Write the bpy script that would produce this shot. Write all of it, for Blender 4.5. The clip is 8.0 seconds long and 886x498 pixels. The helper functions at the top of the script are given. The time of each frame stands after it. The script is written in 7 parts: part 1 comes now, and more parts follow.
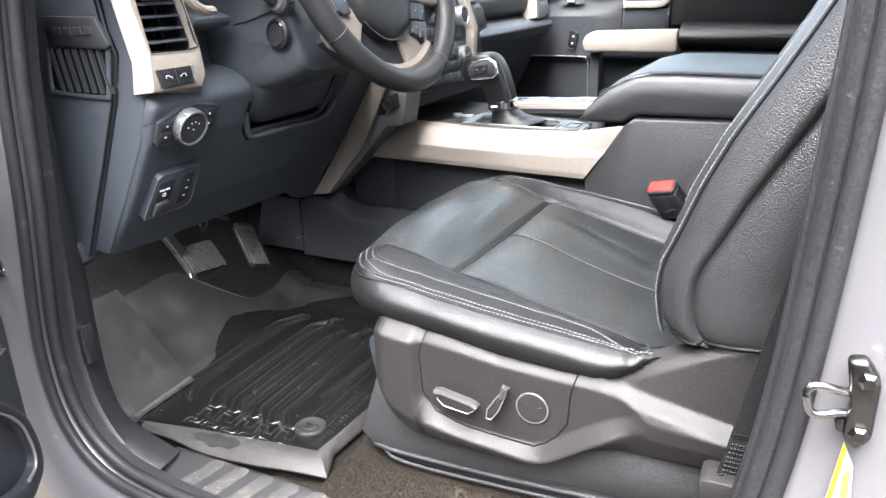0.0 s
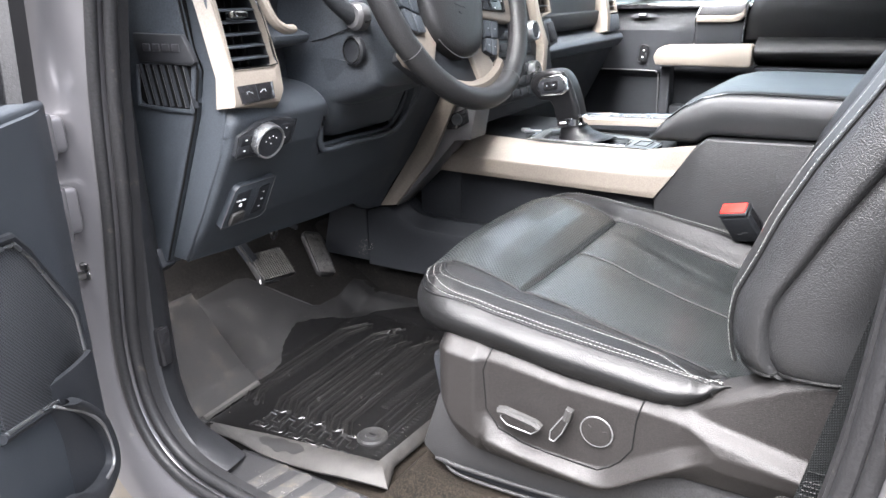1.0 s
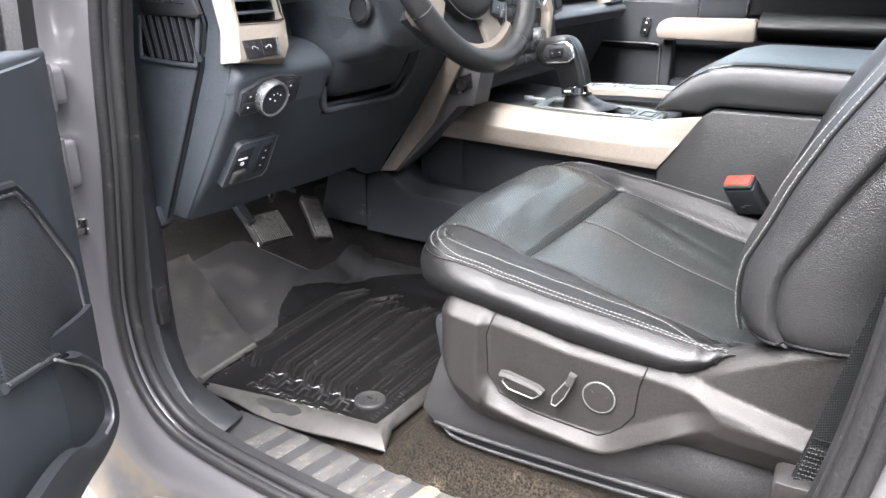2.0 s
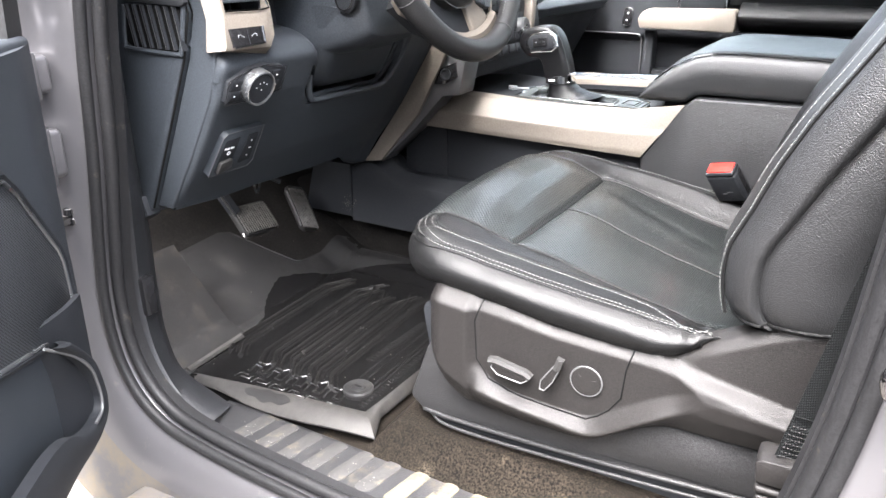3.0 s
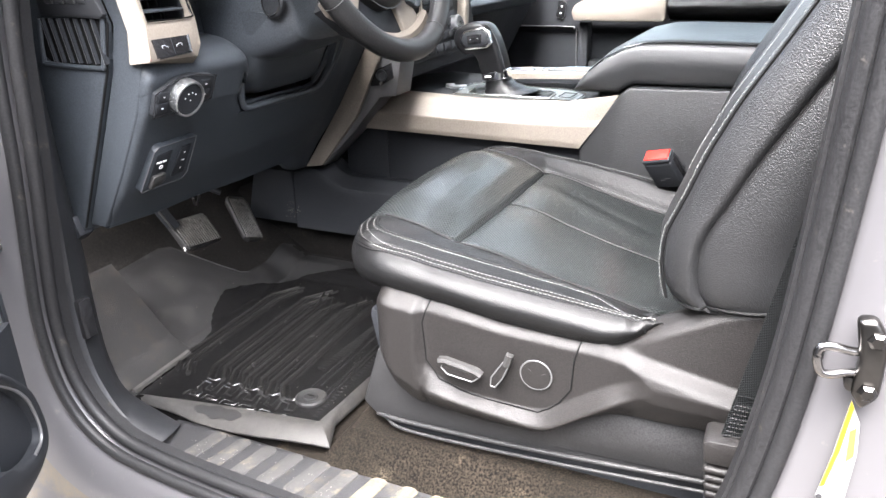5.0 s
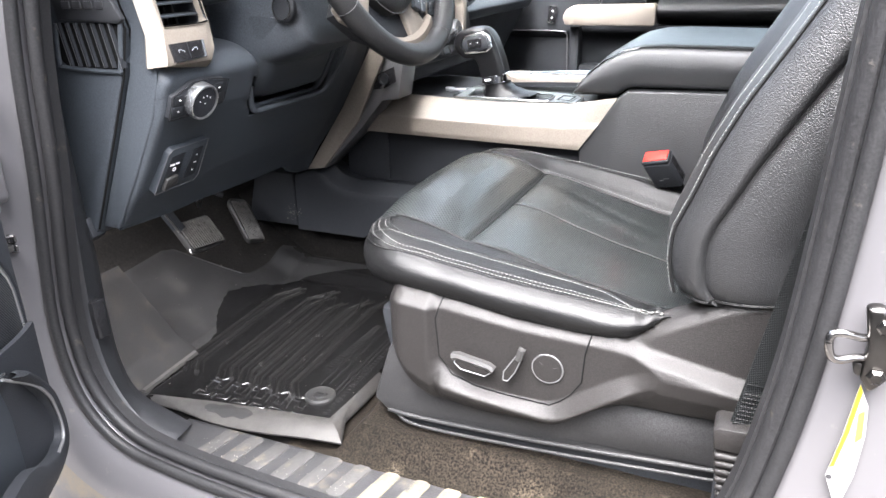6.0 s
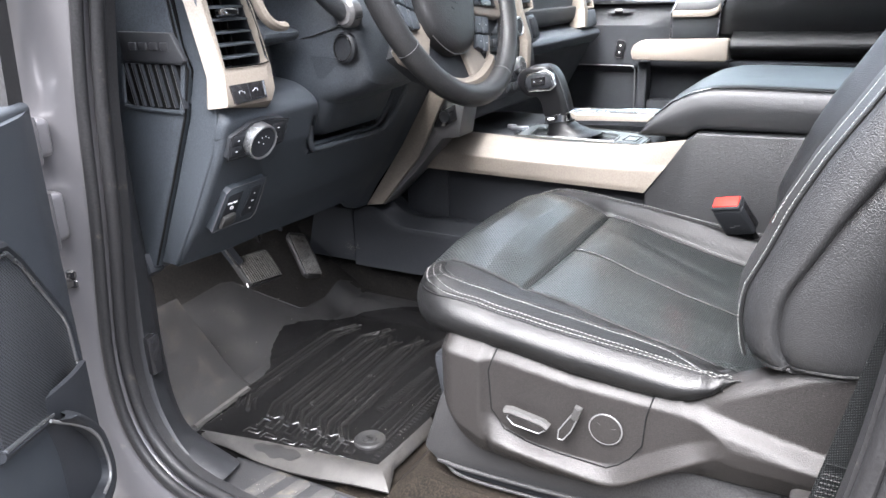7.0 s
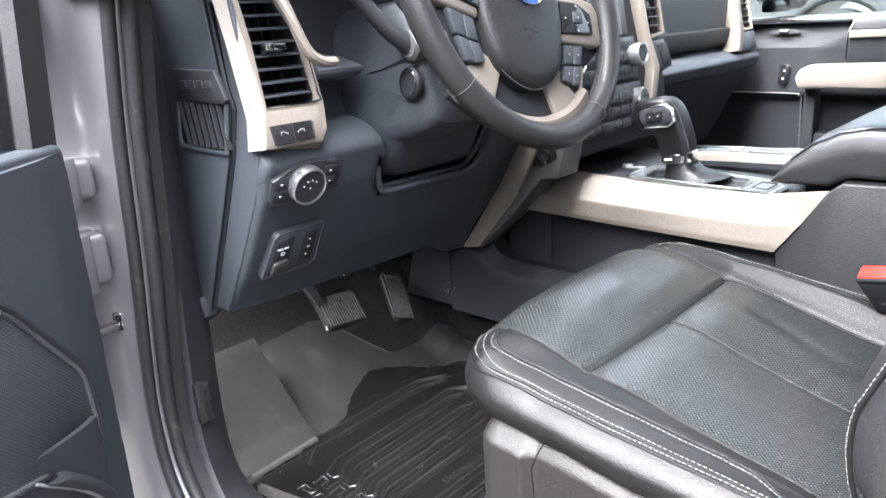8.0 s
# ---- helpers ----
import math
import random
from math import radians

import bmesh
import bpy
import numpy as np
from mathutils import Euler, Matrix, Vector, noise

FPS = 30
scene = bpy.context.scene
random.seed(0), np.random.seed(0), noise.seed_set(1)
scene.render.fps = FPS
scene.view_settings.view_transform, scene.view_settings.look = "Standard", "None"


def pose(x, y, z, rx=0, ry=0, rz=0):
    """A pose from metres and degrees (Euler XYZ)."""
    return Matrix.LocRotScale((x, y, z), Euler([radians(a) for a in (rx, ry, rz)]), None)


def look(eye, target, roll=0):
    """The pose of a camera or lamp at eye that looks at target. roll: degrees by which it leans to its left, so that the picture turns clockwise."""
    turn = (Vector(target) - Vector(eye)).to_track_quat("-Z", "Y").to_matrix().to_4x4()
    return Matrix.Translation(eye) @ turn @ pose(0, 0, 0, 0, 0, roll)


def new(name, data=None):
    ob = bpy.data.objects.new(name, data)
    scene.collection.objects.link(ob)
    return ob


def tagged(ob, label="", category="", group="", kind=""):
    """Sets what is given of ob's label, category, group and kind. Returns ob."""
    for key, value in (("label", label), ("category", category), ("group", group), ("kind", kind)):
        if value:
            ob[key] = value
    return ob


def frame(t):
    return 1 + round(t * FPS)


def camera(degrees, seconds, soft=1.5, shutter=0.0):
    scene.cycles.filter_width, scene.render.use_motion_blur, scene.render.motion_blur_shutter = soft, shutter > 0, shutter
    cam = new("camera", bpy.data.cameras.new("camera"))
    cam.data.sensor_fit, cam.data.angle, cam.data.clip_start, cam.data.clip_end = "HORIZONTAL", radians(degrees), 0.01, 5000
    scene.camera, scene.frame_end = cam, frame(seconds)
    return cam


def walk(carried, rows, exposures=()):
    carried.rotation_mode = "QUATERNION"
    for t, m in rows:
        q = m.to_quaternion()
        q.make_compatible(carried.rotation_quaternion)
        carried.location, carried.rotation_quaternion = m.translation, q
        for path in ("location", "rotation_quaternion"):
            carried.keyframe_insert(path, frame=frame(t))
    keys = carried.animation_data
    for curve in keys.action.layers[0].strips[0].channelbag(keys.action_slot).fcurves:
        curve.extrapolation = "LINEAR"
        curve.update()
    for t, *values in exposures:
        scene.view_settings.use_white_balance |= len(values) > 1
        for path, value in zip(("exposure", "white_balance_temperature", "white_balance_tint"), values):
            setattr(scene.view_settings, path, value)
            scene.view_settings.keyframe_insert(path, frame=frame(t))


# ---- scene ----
cam = camera(61.7, 8.0)
PATH = [
    (0, (0.016, -1.372, 0.647), (-0.834, 0.307, -0.03), -1.7),
    (0.5, (0.024, -1.368, 0.658), (-0.946, 0.257, 0.01), -2.2),
    (1, (0.007, -1.379, 0.662), (-0.983, 0.23, 0.006), -1.5),
    (1.5, (-0.008, -1.385, 0.65), (-0.98, 0.22, -0.042), -0.3),
    (1.7, (-0.011, -1.384, 0.647), (-0.976, 0.219, -0.059), -0.0),
    (2.8, (-0.011, -1.398, 0.647), (-0.929, 0.216, -0.095), 0.4),
    (3, (-0.013, -1.397, 0.644), (-0.921, 0.224, -0.097), 0.3),
    (3.5, (-0.01, -1.391, 0.649), (-0.894, 0.243, -0.091), -0.3),
    (4, (-0.002, -1.385, 0.654), (-0.855, 0.266, -0.086), -0.8),
    (4.5, (-0.003, -1.387, 0.648), (-0.822, 0.279, -0.096), -1.2),
    (4.7, (-0.001, -1.384, 0.646), (-0.814, 0.285, -0.1), -1.5),
    (5.8, (-0.023, -1.413, 0.642), (-0.78, 0.286, -0.095), -1.7),
    (6, (-0.026, -1.423, 0.648), (-0.782, 0.276, -0.088), -1.6),
    (6.5, (-0.029, -1.427, 0.655), (-0.827, 0.266, -0.05), -1.5),
    (7, (-0.034, -1.387, 0.661), (-0.949, 0.263, -0.004), -1.8),
    (7.5, (-0.021, -1.273, 0.66), (-1.112, 0.281, 0.034), -2.5),
    (8, (0.005, -1.201, 0.661), (-1.291, 0.202, 0.069), -3.3),
]
walk(cam, [(t, look(eye, target, roll)) for t, eye, target, roll in PATH], [(0, 4.76, 6250, 13), (1.5, 4.74, 6300, 13), (3, 4.82, 6400, 13), (6, 4.80, 6300, 13), (7, 4.76, 6200, 13), (8, 4.86, 6150, 13)])
# ---- world, sun, light ----
world = bpy.data.worlds.new("world")
scene.world = world
world.use_nodes = True
wn, wl = world.node_tree.nodes, world.node_tree.links
sky = wn.new("ShaderNodeTexSky")
sky.sky_type = "NISHITA"
sky.sun_disc = False
sky.sun_elevation = radians(64)
sky.sun_rotation = radians(176)
sky.dust_density = 5.0
haze = wn.new("ShaderNodeHueSaturation")
haze.inputs["Saturation"].default_value = 0.4
wl.new(sky.outputs["Color"], haze.inputs["Color"])
wl.new(haze.outputs["Color"], wn["Background"].inputs["Color"])
wn["Background"].inputs["Strength"].default_value = 0.10
sun_data = bpy.data.lights.new("sun", "SUN")
sun_data.energy, sun_data.angle, sun_data.color = 1.5, radians(70), (1.0, 0.985, 0.96)
sun = new("sun", sun_data)
sun.matrix_world = look((-0.15, -2.50, 4.7), (-0.3, -0.4, 0.2))

# ---- materials ----


def material(name, base, rough, metal=0.0, grain=0.0, grain_size=400.0, mottle=0.12, mottle_size=9.0, coat=0.0, spec=0.5,
             dirt=None, dirt_size=6.0, dirt_amount=0.0, rough_vary=0.08, kind="noise", tone=0.12, spread=(1, 1, 0), turn=(0, 0, 45), coat_rough=0.08):
    """A surface with fine relief, a slow change of tone and roughness, and dust or dirt where asked."""
    m = bpy.data.materials.new(name)
    m.use_nodes = True
    n, l = m.node_tree.nodes, m.node_tree.links
    b = n["Principled BSDF"]
    b.inputs["Metallic"].default_value = metal
    b.inputs["Specular IOR Level"].default_value = spec
    b.inputs["Coat Weight"].default_value = coat
    b.inputs["Coat Roughness"].default_value = coat_rough
    co = n.new("ShaderNodeTexCoord")
    slow = n.new("ShaderNodeTexNoise")
    slow.inputs["Scale"].default_value, slow.inputs["Detail"].default_value = mottle_size, 5.0
    l.new(co.outputs["Object"], slow.inputs["Vector"])
    mix = n.new("ShaderNodeMix")
    mix.data_type = "RGBA"
    mix.inputs["A"].default_value = (*[c * (1 - mottle) for c in base], 1)
    mix.inputs["B"].default_value = (*[min(1, c * (1 + mottle)) for c in base], 1)
    l.new(slow.outputs["Fac"], mix.inputs["Factor"])
    colour = mix.outputs["Result"]
    rr = n.new("ShaderNodeMapRange")
    rr.inputs["To Min"].default_value, rr.inputs["To Max"].default_value = max(0.02, rough - rough_vary), min(1.0, rough + rough_vary)
    l.new(slow.outputs["Fac"], rr.inputs["Value"])
    roughness = rr.outputs["Result"]
    if dirt:
        spot = n.new("ShaderNodeTexNoise")
        spot.inputs["Scale"].default_value, spot.inputs["Detail"].default_value, spot.inputs["Roughness"].default_value = dirt_size, 8.0, 0.65
        l.new(co.outputs["Object"], spot.inputs["Vector"])
        ramp = n.new("ShaderNodeMapRange")
        ramp.inputs["From Min"].default_value, ramp.inputs["From Max"].default_value = 0.62 - 0.3 * dirt_amount, 0.78 - 0.2 * dirt_amount
        l.new(spot.outputs["Fac"], ramp.inputs["Value"])
        over = n.new("ShaderNodeMix")
        over.data_type = "RGBA"
        over.inputs["B"].default_value = (*dirt, 1)
        l.new(ramp.outputs["Result"], over.inputs["Factor"])
        l.new(colour, over.inputs["A"])
        colour = over.outputs["Result"]
        dull = n.new("ShaderNodeMix")
        dull.inputs["B"].default_value = 0.85
        l.new(ramp.outputs["Result"], dull.inputs["Factor"])
        l.new(roughness, dull.inputs["A"])
        roughness = dull.outputs["Result"]
    l.new(colour, b.inputs["Base Color"])
    l.new(roughness, b.inputs["Roughness"])
    if grain and kind != "holes":
        speck = n.new("ShaderNodeTexNoise")
        speck.inputs["Scale"].default_value, speck.inputs["Detail"].default_value = grain_size * (0.75 if kind == "leather" else 0.6), 1.0
        l.new(co.outputs["Object"], speck.inputs["Vector"])
        level = n.new("ShaderNodeMapRange")
        level.inputs["From Min"].default_value, level.inputs["From Max"].default_value = 0.3, 0.7
        level.inputs["To Min"].default_value, level.inputs["To Max"].default_value = 1 - tone, 1 + tone
        l.new(speck.outputs["Fac"], level.inputs["Value"])
        tint = n.new("ShaderNodeVectorMath")
        tint.operation = "SCALE"
        l.new(colour, tint.inputs[0])
        l.new(level.outputs["Result"], tint.inputs["Scale"])
        l.new(tint.outputs["Vector"], b.inputs["Base Color"])
        shine = n.new("ShaderNodeMath")
        shine.operation = "MULTIPLY_ADD"
        l.new(speck.outputs["Fac"], shine.inputs[0])
        shine.inputs[1].default_value = 0.5 * tone
        l.new(roughness, shine.inputs[2])
        less = n.new("ShaderNodeMath")
        less.operation, less.use_clamp = "SUBTRACT", True
        l.new(shine.outputs["Value"], less.inputs[0])
        less.inputs[1].default_value = 0.25 * tone
        l.new(less.outputs["Value"], b.inputs["Roughness"])
    if grain:
        if kind == "leather":
            fine = n.new("ShaderNodeTexVoronoi")
            fine.feature = "F1"
            pebble = n.new("ShaderNodeMapRange")
            pebble.inputs["From Min"].default_value, pebble.inputs["From Max"].default_value = 0.75, 0.05
            l.new(fine.outputs["Distance"], pebble.inputs["Value"])
            high = pebble.outputs["Result"]
        elif kind == "holes":
            fine = n.new("ShaderNodeTexVoronoi")
            fine.feature = "F1"
            fine.inputs["Randomness"].default_value = 0.0
            hole = n.new("ShaderNodeMapRange")
            hole.inputs["From Min"].default_value, hole.inputs["From Max"].default_value = 0.26, 0.42
            l.new(fine.outputs["Distance"], hole.inputs["Value"])
            high = hole.outputs["Result"]
            pit = n.new("ShaderNodeMix")
            pit.data_type = "RGBA"
            pit.inputs["A"].default_value = (0.019, 0.0215, 0.0215, 1)
            l.new(high, pit.inputs["Factor"])
            l.new(colour, pit.inputs["B"])
            l.new(pit.outputs["Result"], b.inputs["Base Color"])
            for socket, full in (("Specular IOR Level", spec), ("Coat Weight", coat)):
                gloss = n.new("ShaderNodeMath")
                gloss.operation = "MULTIPLY"
                gloss.inputs[1].default_value = full
                l.new(high, gloss.inputs[0])
                l.new(gloss.outputs["Value"], b.inputs[socket])
        else:
            fine = n.new("ShaderNodeTexNoise")
            fine.inputs["Detail"].default_value = 2.0
            high = fine.outputs["Fac"]
        fine.inputs["Scale"].default_value = grain_size
        if kind == "holes":
            flat = n.new("ShaderNodeMapping")
            flat.inputs["Scale"].default_value = spread
            flat.inputs["Rotation"].default_value = [radians(a) for a in turn]
            l.new(co.outputs["Object"], flat.inputs["Vector"])
            l.new(flat.outputs["Vector"], fine.inputs["Vector"])
        else:
            l.new(co.outputs["Object"], fine.inputs["Vector"])
        bump = n.new("ShaderNodeBump")
        bump.inputs["Strength"].default_value = grain
        bump.inputs["Distance"].default_value = 0.0006 if kind != "holes" else 0.0008
        l.new(high, bump.inputs["Height"])
        l.new(bump.outputs["Normal"], b.inputs["Normal"])
    return m


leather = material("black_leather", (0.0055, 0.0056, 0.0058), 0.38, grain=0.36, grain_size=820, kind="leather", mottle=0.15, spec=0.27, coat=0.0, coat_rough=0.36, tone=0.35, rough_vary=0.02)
# Lighter copy of the black leather: light on backrest and console sides is in its base.
leather_lit = material("black_leather_lit", (0.0125, 0.0128, 0.0134), 0.38, grain=0.55, grain_size=720, kind="leather", mottle=0.15, spec=0.55, tone=0.22, rough_vary=0.02)
perforated = material("perforated_leather", (0.0048, 0.0062, 0.0062), 0.34, grain=0.9, grain_size=270, kind="holes", mottle=0.12, spec=0.55, coat=0.65, coat_rough=0.27, rough_vary=0.03)
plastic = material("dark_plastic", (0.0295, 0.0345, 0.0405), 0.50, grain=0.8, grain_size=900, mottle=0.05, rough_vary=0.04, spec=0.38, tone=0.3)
# Darker copy of dark_plastic; for recesses and the footwell its tone carries the shade.
plastic_dim = material("black_and_shaded_plastic", (0.0118, 0.0131, 0.0156), 0.6, grain=0.8, grain_size=900, mottle=0.06, spec=0.28, tone=0.3)
gloss_black = material("gloss_black", (0.012, 0.012, 0.013), 0.12, mottle=0.05, rough_vary=0.03)
shield_mat = material("satin_grey_plastic", (0.0112, 0.0103, 0.0100), 0.42, grain=0.9, grain_size=1000, mottle=0.05, spec=0.30, tone=0.42)
champagne = material("champagne_trim", (0.170, 0.149, 0.125), 0.50, metal=0.2, mottle=0.04, spec=0.4, grain=0.1, grain_size=900)
chrome = material("chrome", (0.80, 0.80, 0.80), 0.08, metal=1.0, mottle=0.03, rough_vary=0.03)
steel = material("worn_steel", (0.22, 0.214, 0.206), 0.34, metal=1.0, mottle=0.2)
paint = material("grey_paint", (0.110, 0.107, 0.112), 0.32, metal=0.35, coat=0.6, mottle=0.05, dirt=(0.19, 0.18, 0.165), dirt_size=45.0, dirt_amount=-0.05)
paint_dirty = material("dusty_grey_paint", (0.095, 0.092, 0.094), 0.35, metal=0.3, coat=0.4, mottle=0.06, dirt=(0.20, 0.167, 0.12), dirt_size=16.0, dirt_amount=0.65)
rubber = material("seal_rubber", (0.0125, 0.0125, 0.0132), 0.50, grain=0.4, grain_size=700, dirt=(0.06, 0.054, 0.045), dirt_size=60.0, dirt_amount=-0.02, spec=0.26, tone=0.3)
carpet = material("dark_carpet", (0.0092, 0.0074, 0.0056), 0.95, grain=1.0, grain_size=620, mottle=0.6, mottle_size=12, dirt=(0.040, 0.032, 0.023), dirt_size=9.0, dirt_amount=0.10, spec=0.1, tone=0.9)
# Same carpet with less tan dirt, and the dashboard's shade in its colour.
carpet_clean_shaded = material("clean_shaded_carpet", (0.0055, 0.0050, 0.0046), 0.95, grain=1.0, grain_size=380, mottle=0.35, mottle_size=30, dirt=(0.018, 0.015, 0.012), dirt_size=26.0, dirt_amount=0.1, spec=0.1, tone=0.6)
scuffed = material("scuffed_plastic", (0.0145, 0.0152, 0.0170), 0.5, grain=0.6, grain_size=600, mottle=0.3, mottle_size=25, dirt=(0.045, 0.042, 0.038), dirt_size=55.0, dirt_amount=0.08, spec=0.4)
headliner = material("headliner_cloth", (0.66, 0.65, 0.63), 0.95, grain=0.4, grain_size=600, spec=0.1)
ground_mat = material("dusty_ground", (0.060, 0.055, 0.049), 0.95, grain=1.0, grain_size=60, mottle=0.3, mottle_size=0.8)
deep_black = material("deep_black", (0.004, 0.004, 0.0042), 0.9, spec=0.1)
sky_block_mat = material("sky_block_dark", (0.10, 0.096, 0.09), 0.9, grain=0.5, grain_size=80)
thread = material("grey_thread", (0.20, 0.20, 0.195), 0.8, mottle=0.1, mottle_size=300)
red_plastic = material("red_plastic", (0.62, 0.020, 0.012), 0.5, mottle=0.05, spec=0.2)
webbing = material("belt_webbing", (0.0045, 0.0045, 0.005), 0.7, grain=0.9, grain_size=560, mottle=0.1, spec=0.12, kind="holes", spread=(1.0, 0, 0.7), turn=(0, 8, 0))
yellow = material("yellow_label", (0.45, 0.32, 0.008), 0.4, mottle=0.03)
white_label = material("white_label", (0.25, 0.247, 0.244), 0.4, mottle=0.04)
white_print = material("white_print", (0.8, 0.8, 0.8), 0.5, mottle=0.02)
speaker_mesh = material("speaker_mesh", (0.042, 0.044, 0.050), 0.45, metal=0.3, grain=1.0, grain_size=330, kind="holes", spread=(1.5, 0, 1), turn=(0, 45, 0))
silver_line = material("silver_line", (0.145, 0.146, 0.148), 0.35, metal=0.5, mottle=0.05)
tyre_mat = material("tyre_rubber", (0.03, 0.03, 0.03), 0.8)
silver_far = material("silver_paint", (0.16, 0.163, 0.167), 0.3, metal=0.4, coat=0.5)
dash_print = material("grey_print", (0.35, 0.36, 0.38), 0.5, mottle=0.02)
satin_chrome = material("satin_chrome", (0.30, 0.31, 0.32), 0.28, metal=0.9, mottle=0.05)
satin_silver = material("satin_silver", (0.10, 0.112, 0.114), 0.40, metal=0.4, mottle=0.04)
blue_badge = material("blue_enamel", (0.02, 0.06, 0.22), 0.25, mottle=0.05)


def glass(name, tint, rough=0.0):
    m = bpy.data.materials.new(name)
    m.use_nodes = True
    b = m.node_tree.nodes["Principled BSDF"]
    b.inputs["Base Color"].default_value = (*tint, 1)
    b.inputs["Transmission Weight"].default_value = 1.0
    b.inputs["Roughness"].default_value = rough
    b.inputs["IOR"].default_value = 1.45
    return m


pane_glass = glass("window_glass", (0.93, 0.96, 0.95))
side_glass = glass("side_window_glass", (0.36, 0.41, 0.40))

# ---- mesh tools ----
ORIGIN = {}


def thing(name, at, label, category, group="", kind=""):
    ob = new(name)
    ob.empty_display_size = 0.05
    ob.location = at
    ORIGIN[ob] = Vector(at)
    return tagged(ob, label, category, group, kind)


def part(name, bm, mat, parent=None, label="", sharp=38, flat=False, kind=""):
    """Links a bmesh, given in world metres, as one mesh under a thing or a part."""
    bmesh.ops.recalc_face_normals(bm, faces=bm.faces[:])
    me = bpy.data.meshes.new(name)
    bm.to_mesh(me)
    bm.free()
    me.materials.append(mat)
    origin = ORIGIN.get(parent, Vector())
    me.transform(Matrix.Translation(-origin))
    if not flat:
        for p in me.polygons:
            p.use_smooth = True
        me.set_sharp_from_angle(angle=radians(sharp))
    ob = new(name, me)
    if parent:
        ob.parent = parent
        ORIGIN[ob] = origin
    return tagged(ob, label, kind=kind)


def structure(name, bm, mat, label, category, sharp=38):
    return tagged(part(name, bm, mat, sharp=sharp), label, category, kind="structure")


def join(*parts):
    """One bmesh out of several."""
    bm = bmesh.new()
    for p in parts:
        me = bpy.data.meshes.new("joint")
        p.to_mesh(me)
        p.free()
        bm.from_mesh(me)
        bpy.data.meshes.remove(me)
    return bm


def moved(bm, m):
    bmesh.ops.transform(bm, matrix=m, verts=bm.verts[:])
    return bm


def bevelled(bm, r, seg=2, angle=25):
    bmesh.ops.recalc_face_normals(bm, faces=bm.faces[:])
    edges = [e for e in bm.edges if len(e.link_faces) == 2 and e.calc_face_angle(0) > radians(angle)]
    if r > 0 and edges:
        bmesh.ops.bevel(bm, geom=edges, offset=r, segments=seg, profile=0.5, affect="EDGES", clamp_overlap=True)
    return bm


def box(lo, hi, r=0.003, seg=2):
    bm = bmesh.new()
    bmesh.ops.create_cube(bm, size=1)
    for v in bm.verts:
        v.co = Vector([lo[i] + (v.co[i] + 0.5) * (hi[i] - lo[i]) for i in range(3)])
    return bevelled(bm, r, seg)


def prism(pts, axis, a, b, r=0.003, seg=2):
    """A polygon in the plane across an axis, extruded from a to b along it."""
    bm = bmesh.new()
    i = "xyz".index(axis)

    def place(p, h):
        q = list(p)
        q.insert(i, h)
        return q
    low = [bm.verts.new(place(p, a)) for p in pts]
    top = [bm.verts.new(place(p, b)) for p in pts]
    bm.faces.new(low)
    bm.faces.new(top[::-1])
    for k in range(len(pts)):
        j = (k + 1) % len(pts)
        bm.faces.new((low[k], low[j], top[j], top[k]))
    return bevelled(bm, r, seg)


def loft(rings, closed=True, caps=True):
    bm = bmesh.new()
    vs = [[bm.verts.new(p) for p in ring] for ring in rings]
    n = len(vs[0])
    for a, b in zip(vs, vs[1:]):
        for k in range(n if closed else n - 1):
            j = (k + 1) % n
            bm.faces.new((a[k], a[j], b[j], b[k]))
    if caps and closed:
        bm.faces.new(vs[0][::-1])
        bm.faces.new(vs[-1])
    return bm


def spline(pts, n, closed=False):
    """n points along a smooth curve through pts."""
    P = [Vector(p) for p in pts]
    m = len(P)
    out = []
    spans = m if closed else m - 1
    for k in range(n if closed else n):
        u = k / (n if closed else n - 1) * spans
        i = min(int(u), spans - 1)
        t = u - i
        if closed:
            a, b, c, d = P[(i - 1) % m], P[i % m], P[(i + 1) % m], P[(i + 2) % m]
        else:
            b, c = P[i], P[i + 1]
            a = P[i - 1] if i > 0 else b * 2 - c
            d = P[i + 2] if i + 2 < m else c * 2 - b
        out.append(0.5 * (2 * b + (c - a) * t + (2 * a - 5 * b + 4 * c - d) * t * t + (3 * b - a - 3 * c + d) * t ** 3))
    return out


def sweep(path, profile, up=(0, 0, 1), closed=False, caps=True):
    """A profile of (side, up) offsets carried along a path; up stays near the given direction."""
    P = [Vector(p) for p in path]
    n = len(P)
    rings = []
    for i in range(n):
        if closed:
            d = P[(i + 1) % n] - P[i - 1]
        else:
            d = P[min(i + 1, n - 1)] - P[max(i - 1, 0)]
        d.normalize()
        s = d.cross(Vector(up))
        s.normalize()
        w = s.cross(d)
        prof = profile(i / max(1, n - 1)) if callable(profile) else profile
        rings.append([P[i] + s * a + w * b for a, b in prof])
    if closed:
        rings.append(rings[0])
        bm = loft(rings, True, False)
        bmesh.ops.remove_doubles(bm, verts=bm.verts[:], dist=1e-6)
        return bm
    return loft(rings, True, caps)


def circle(r, n=10, sy=1.0):
    return [(r * math.cos(2 * math.pi * k / n), r * sy * math.sin(2 * math.pi * k / n)) for k in range(n)]


def tube(path, r, n=10, up=(0, 0, 1), closed=False):
    return sweep(path, circle(r, n), up, closed)


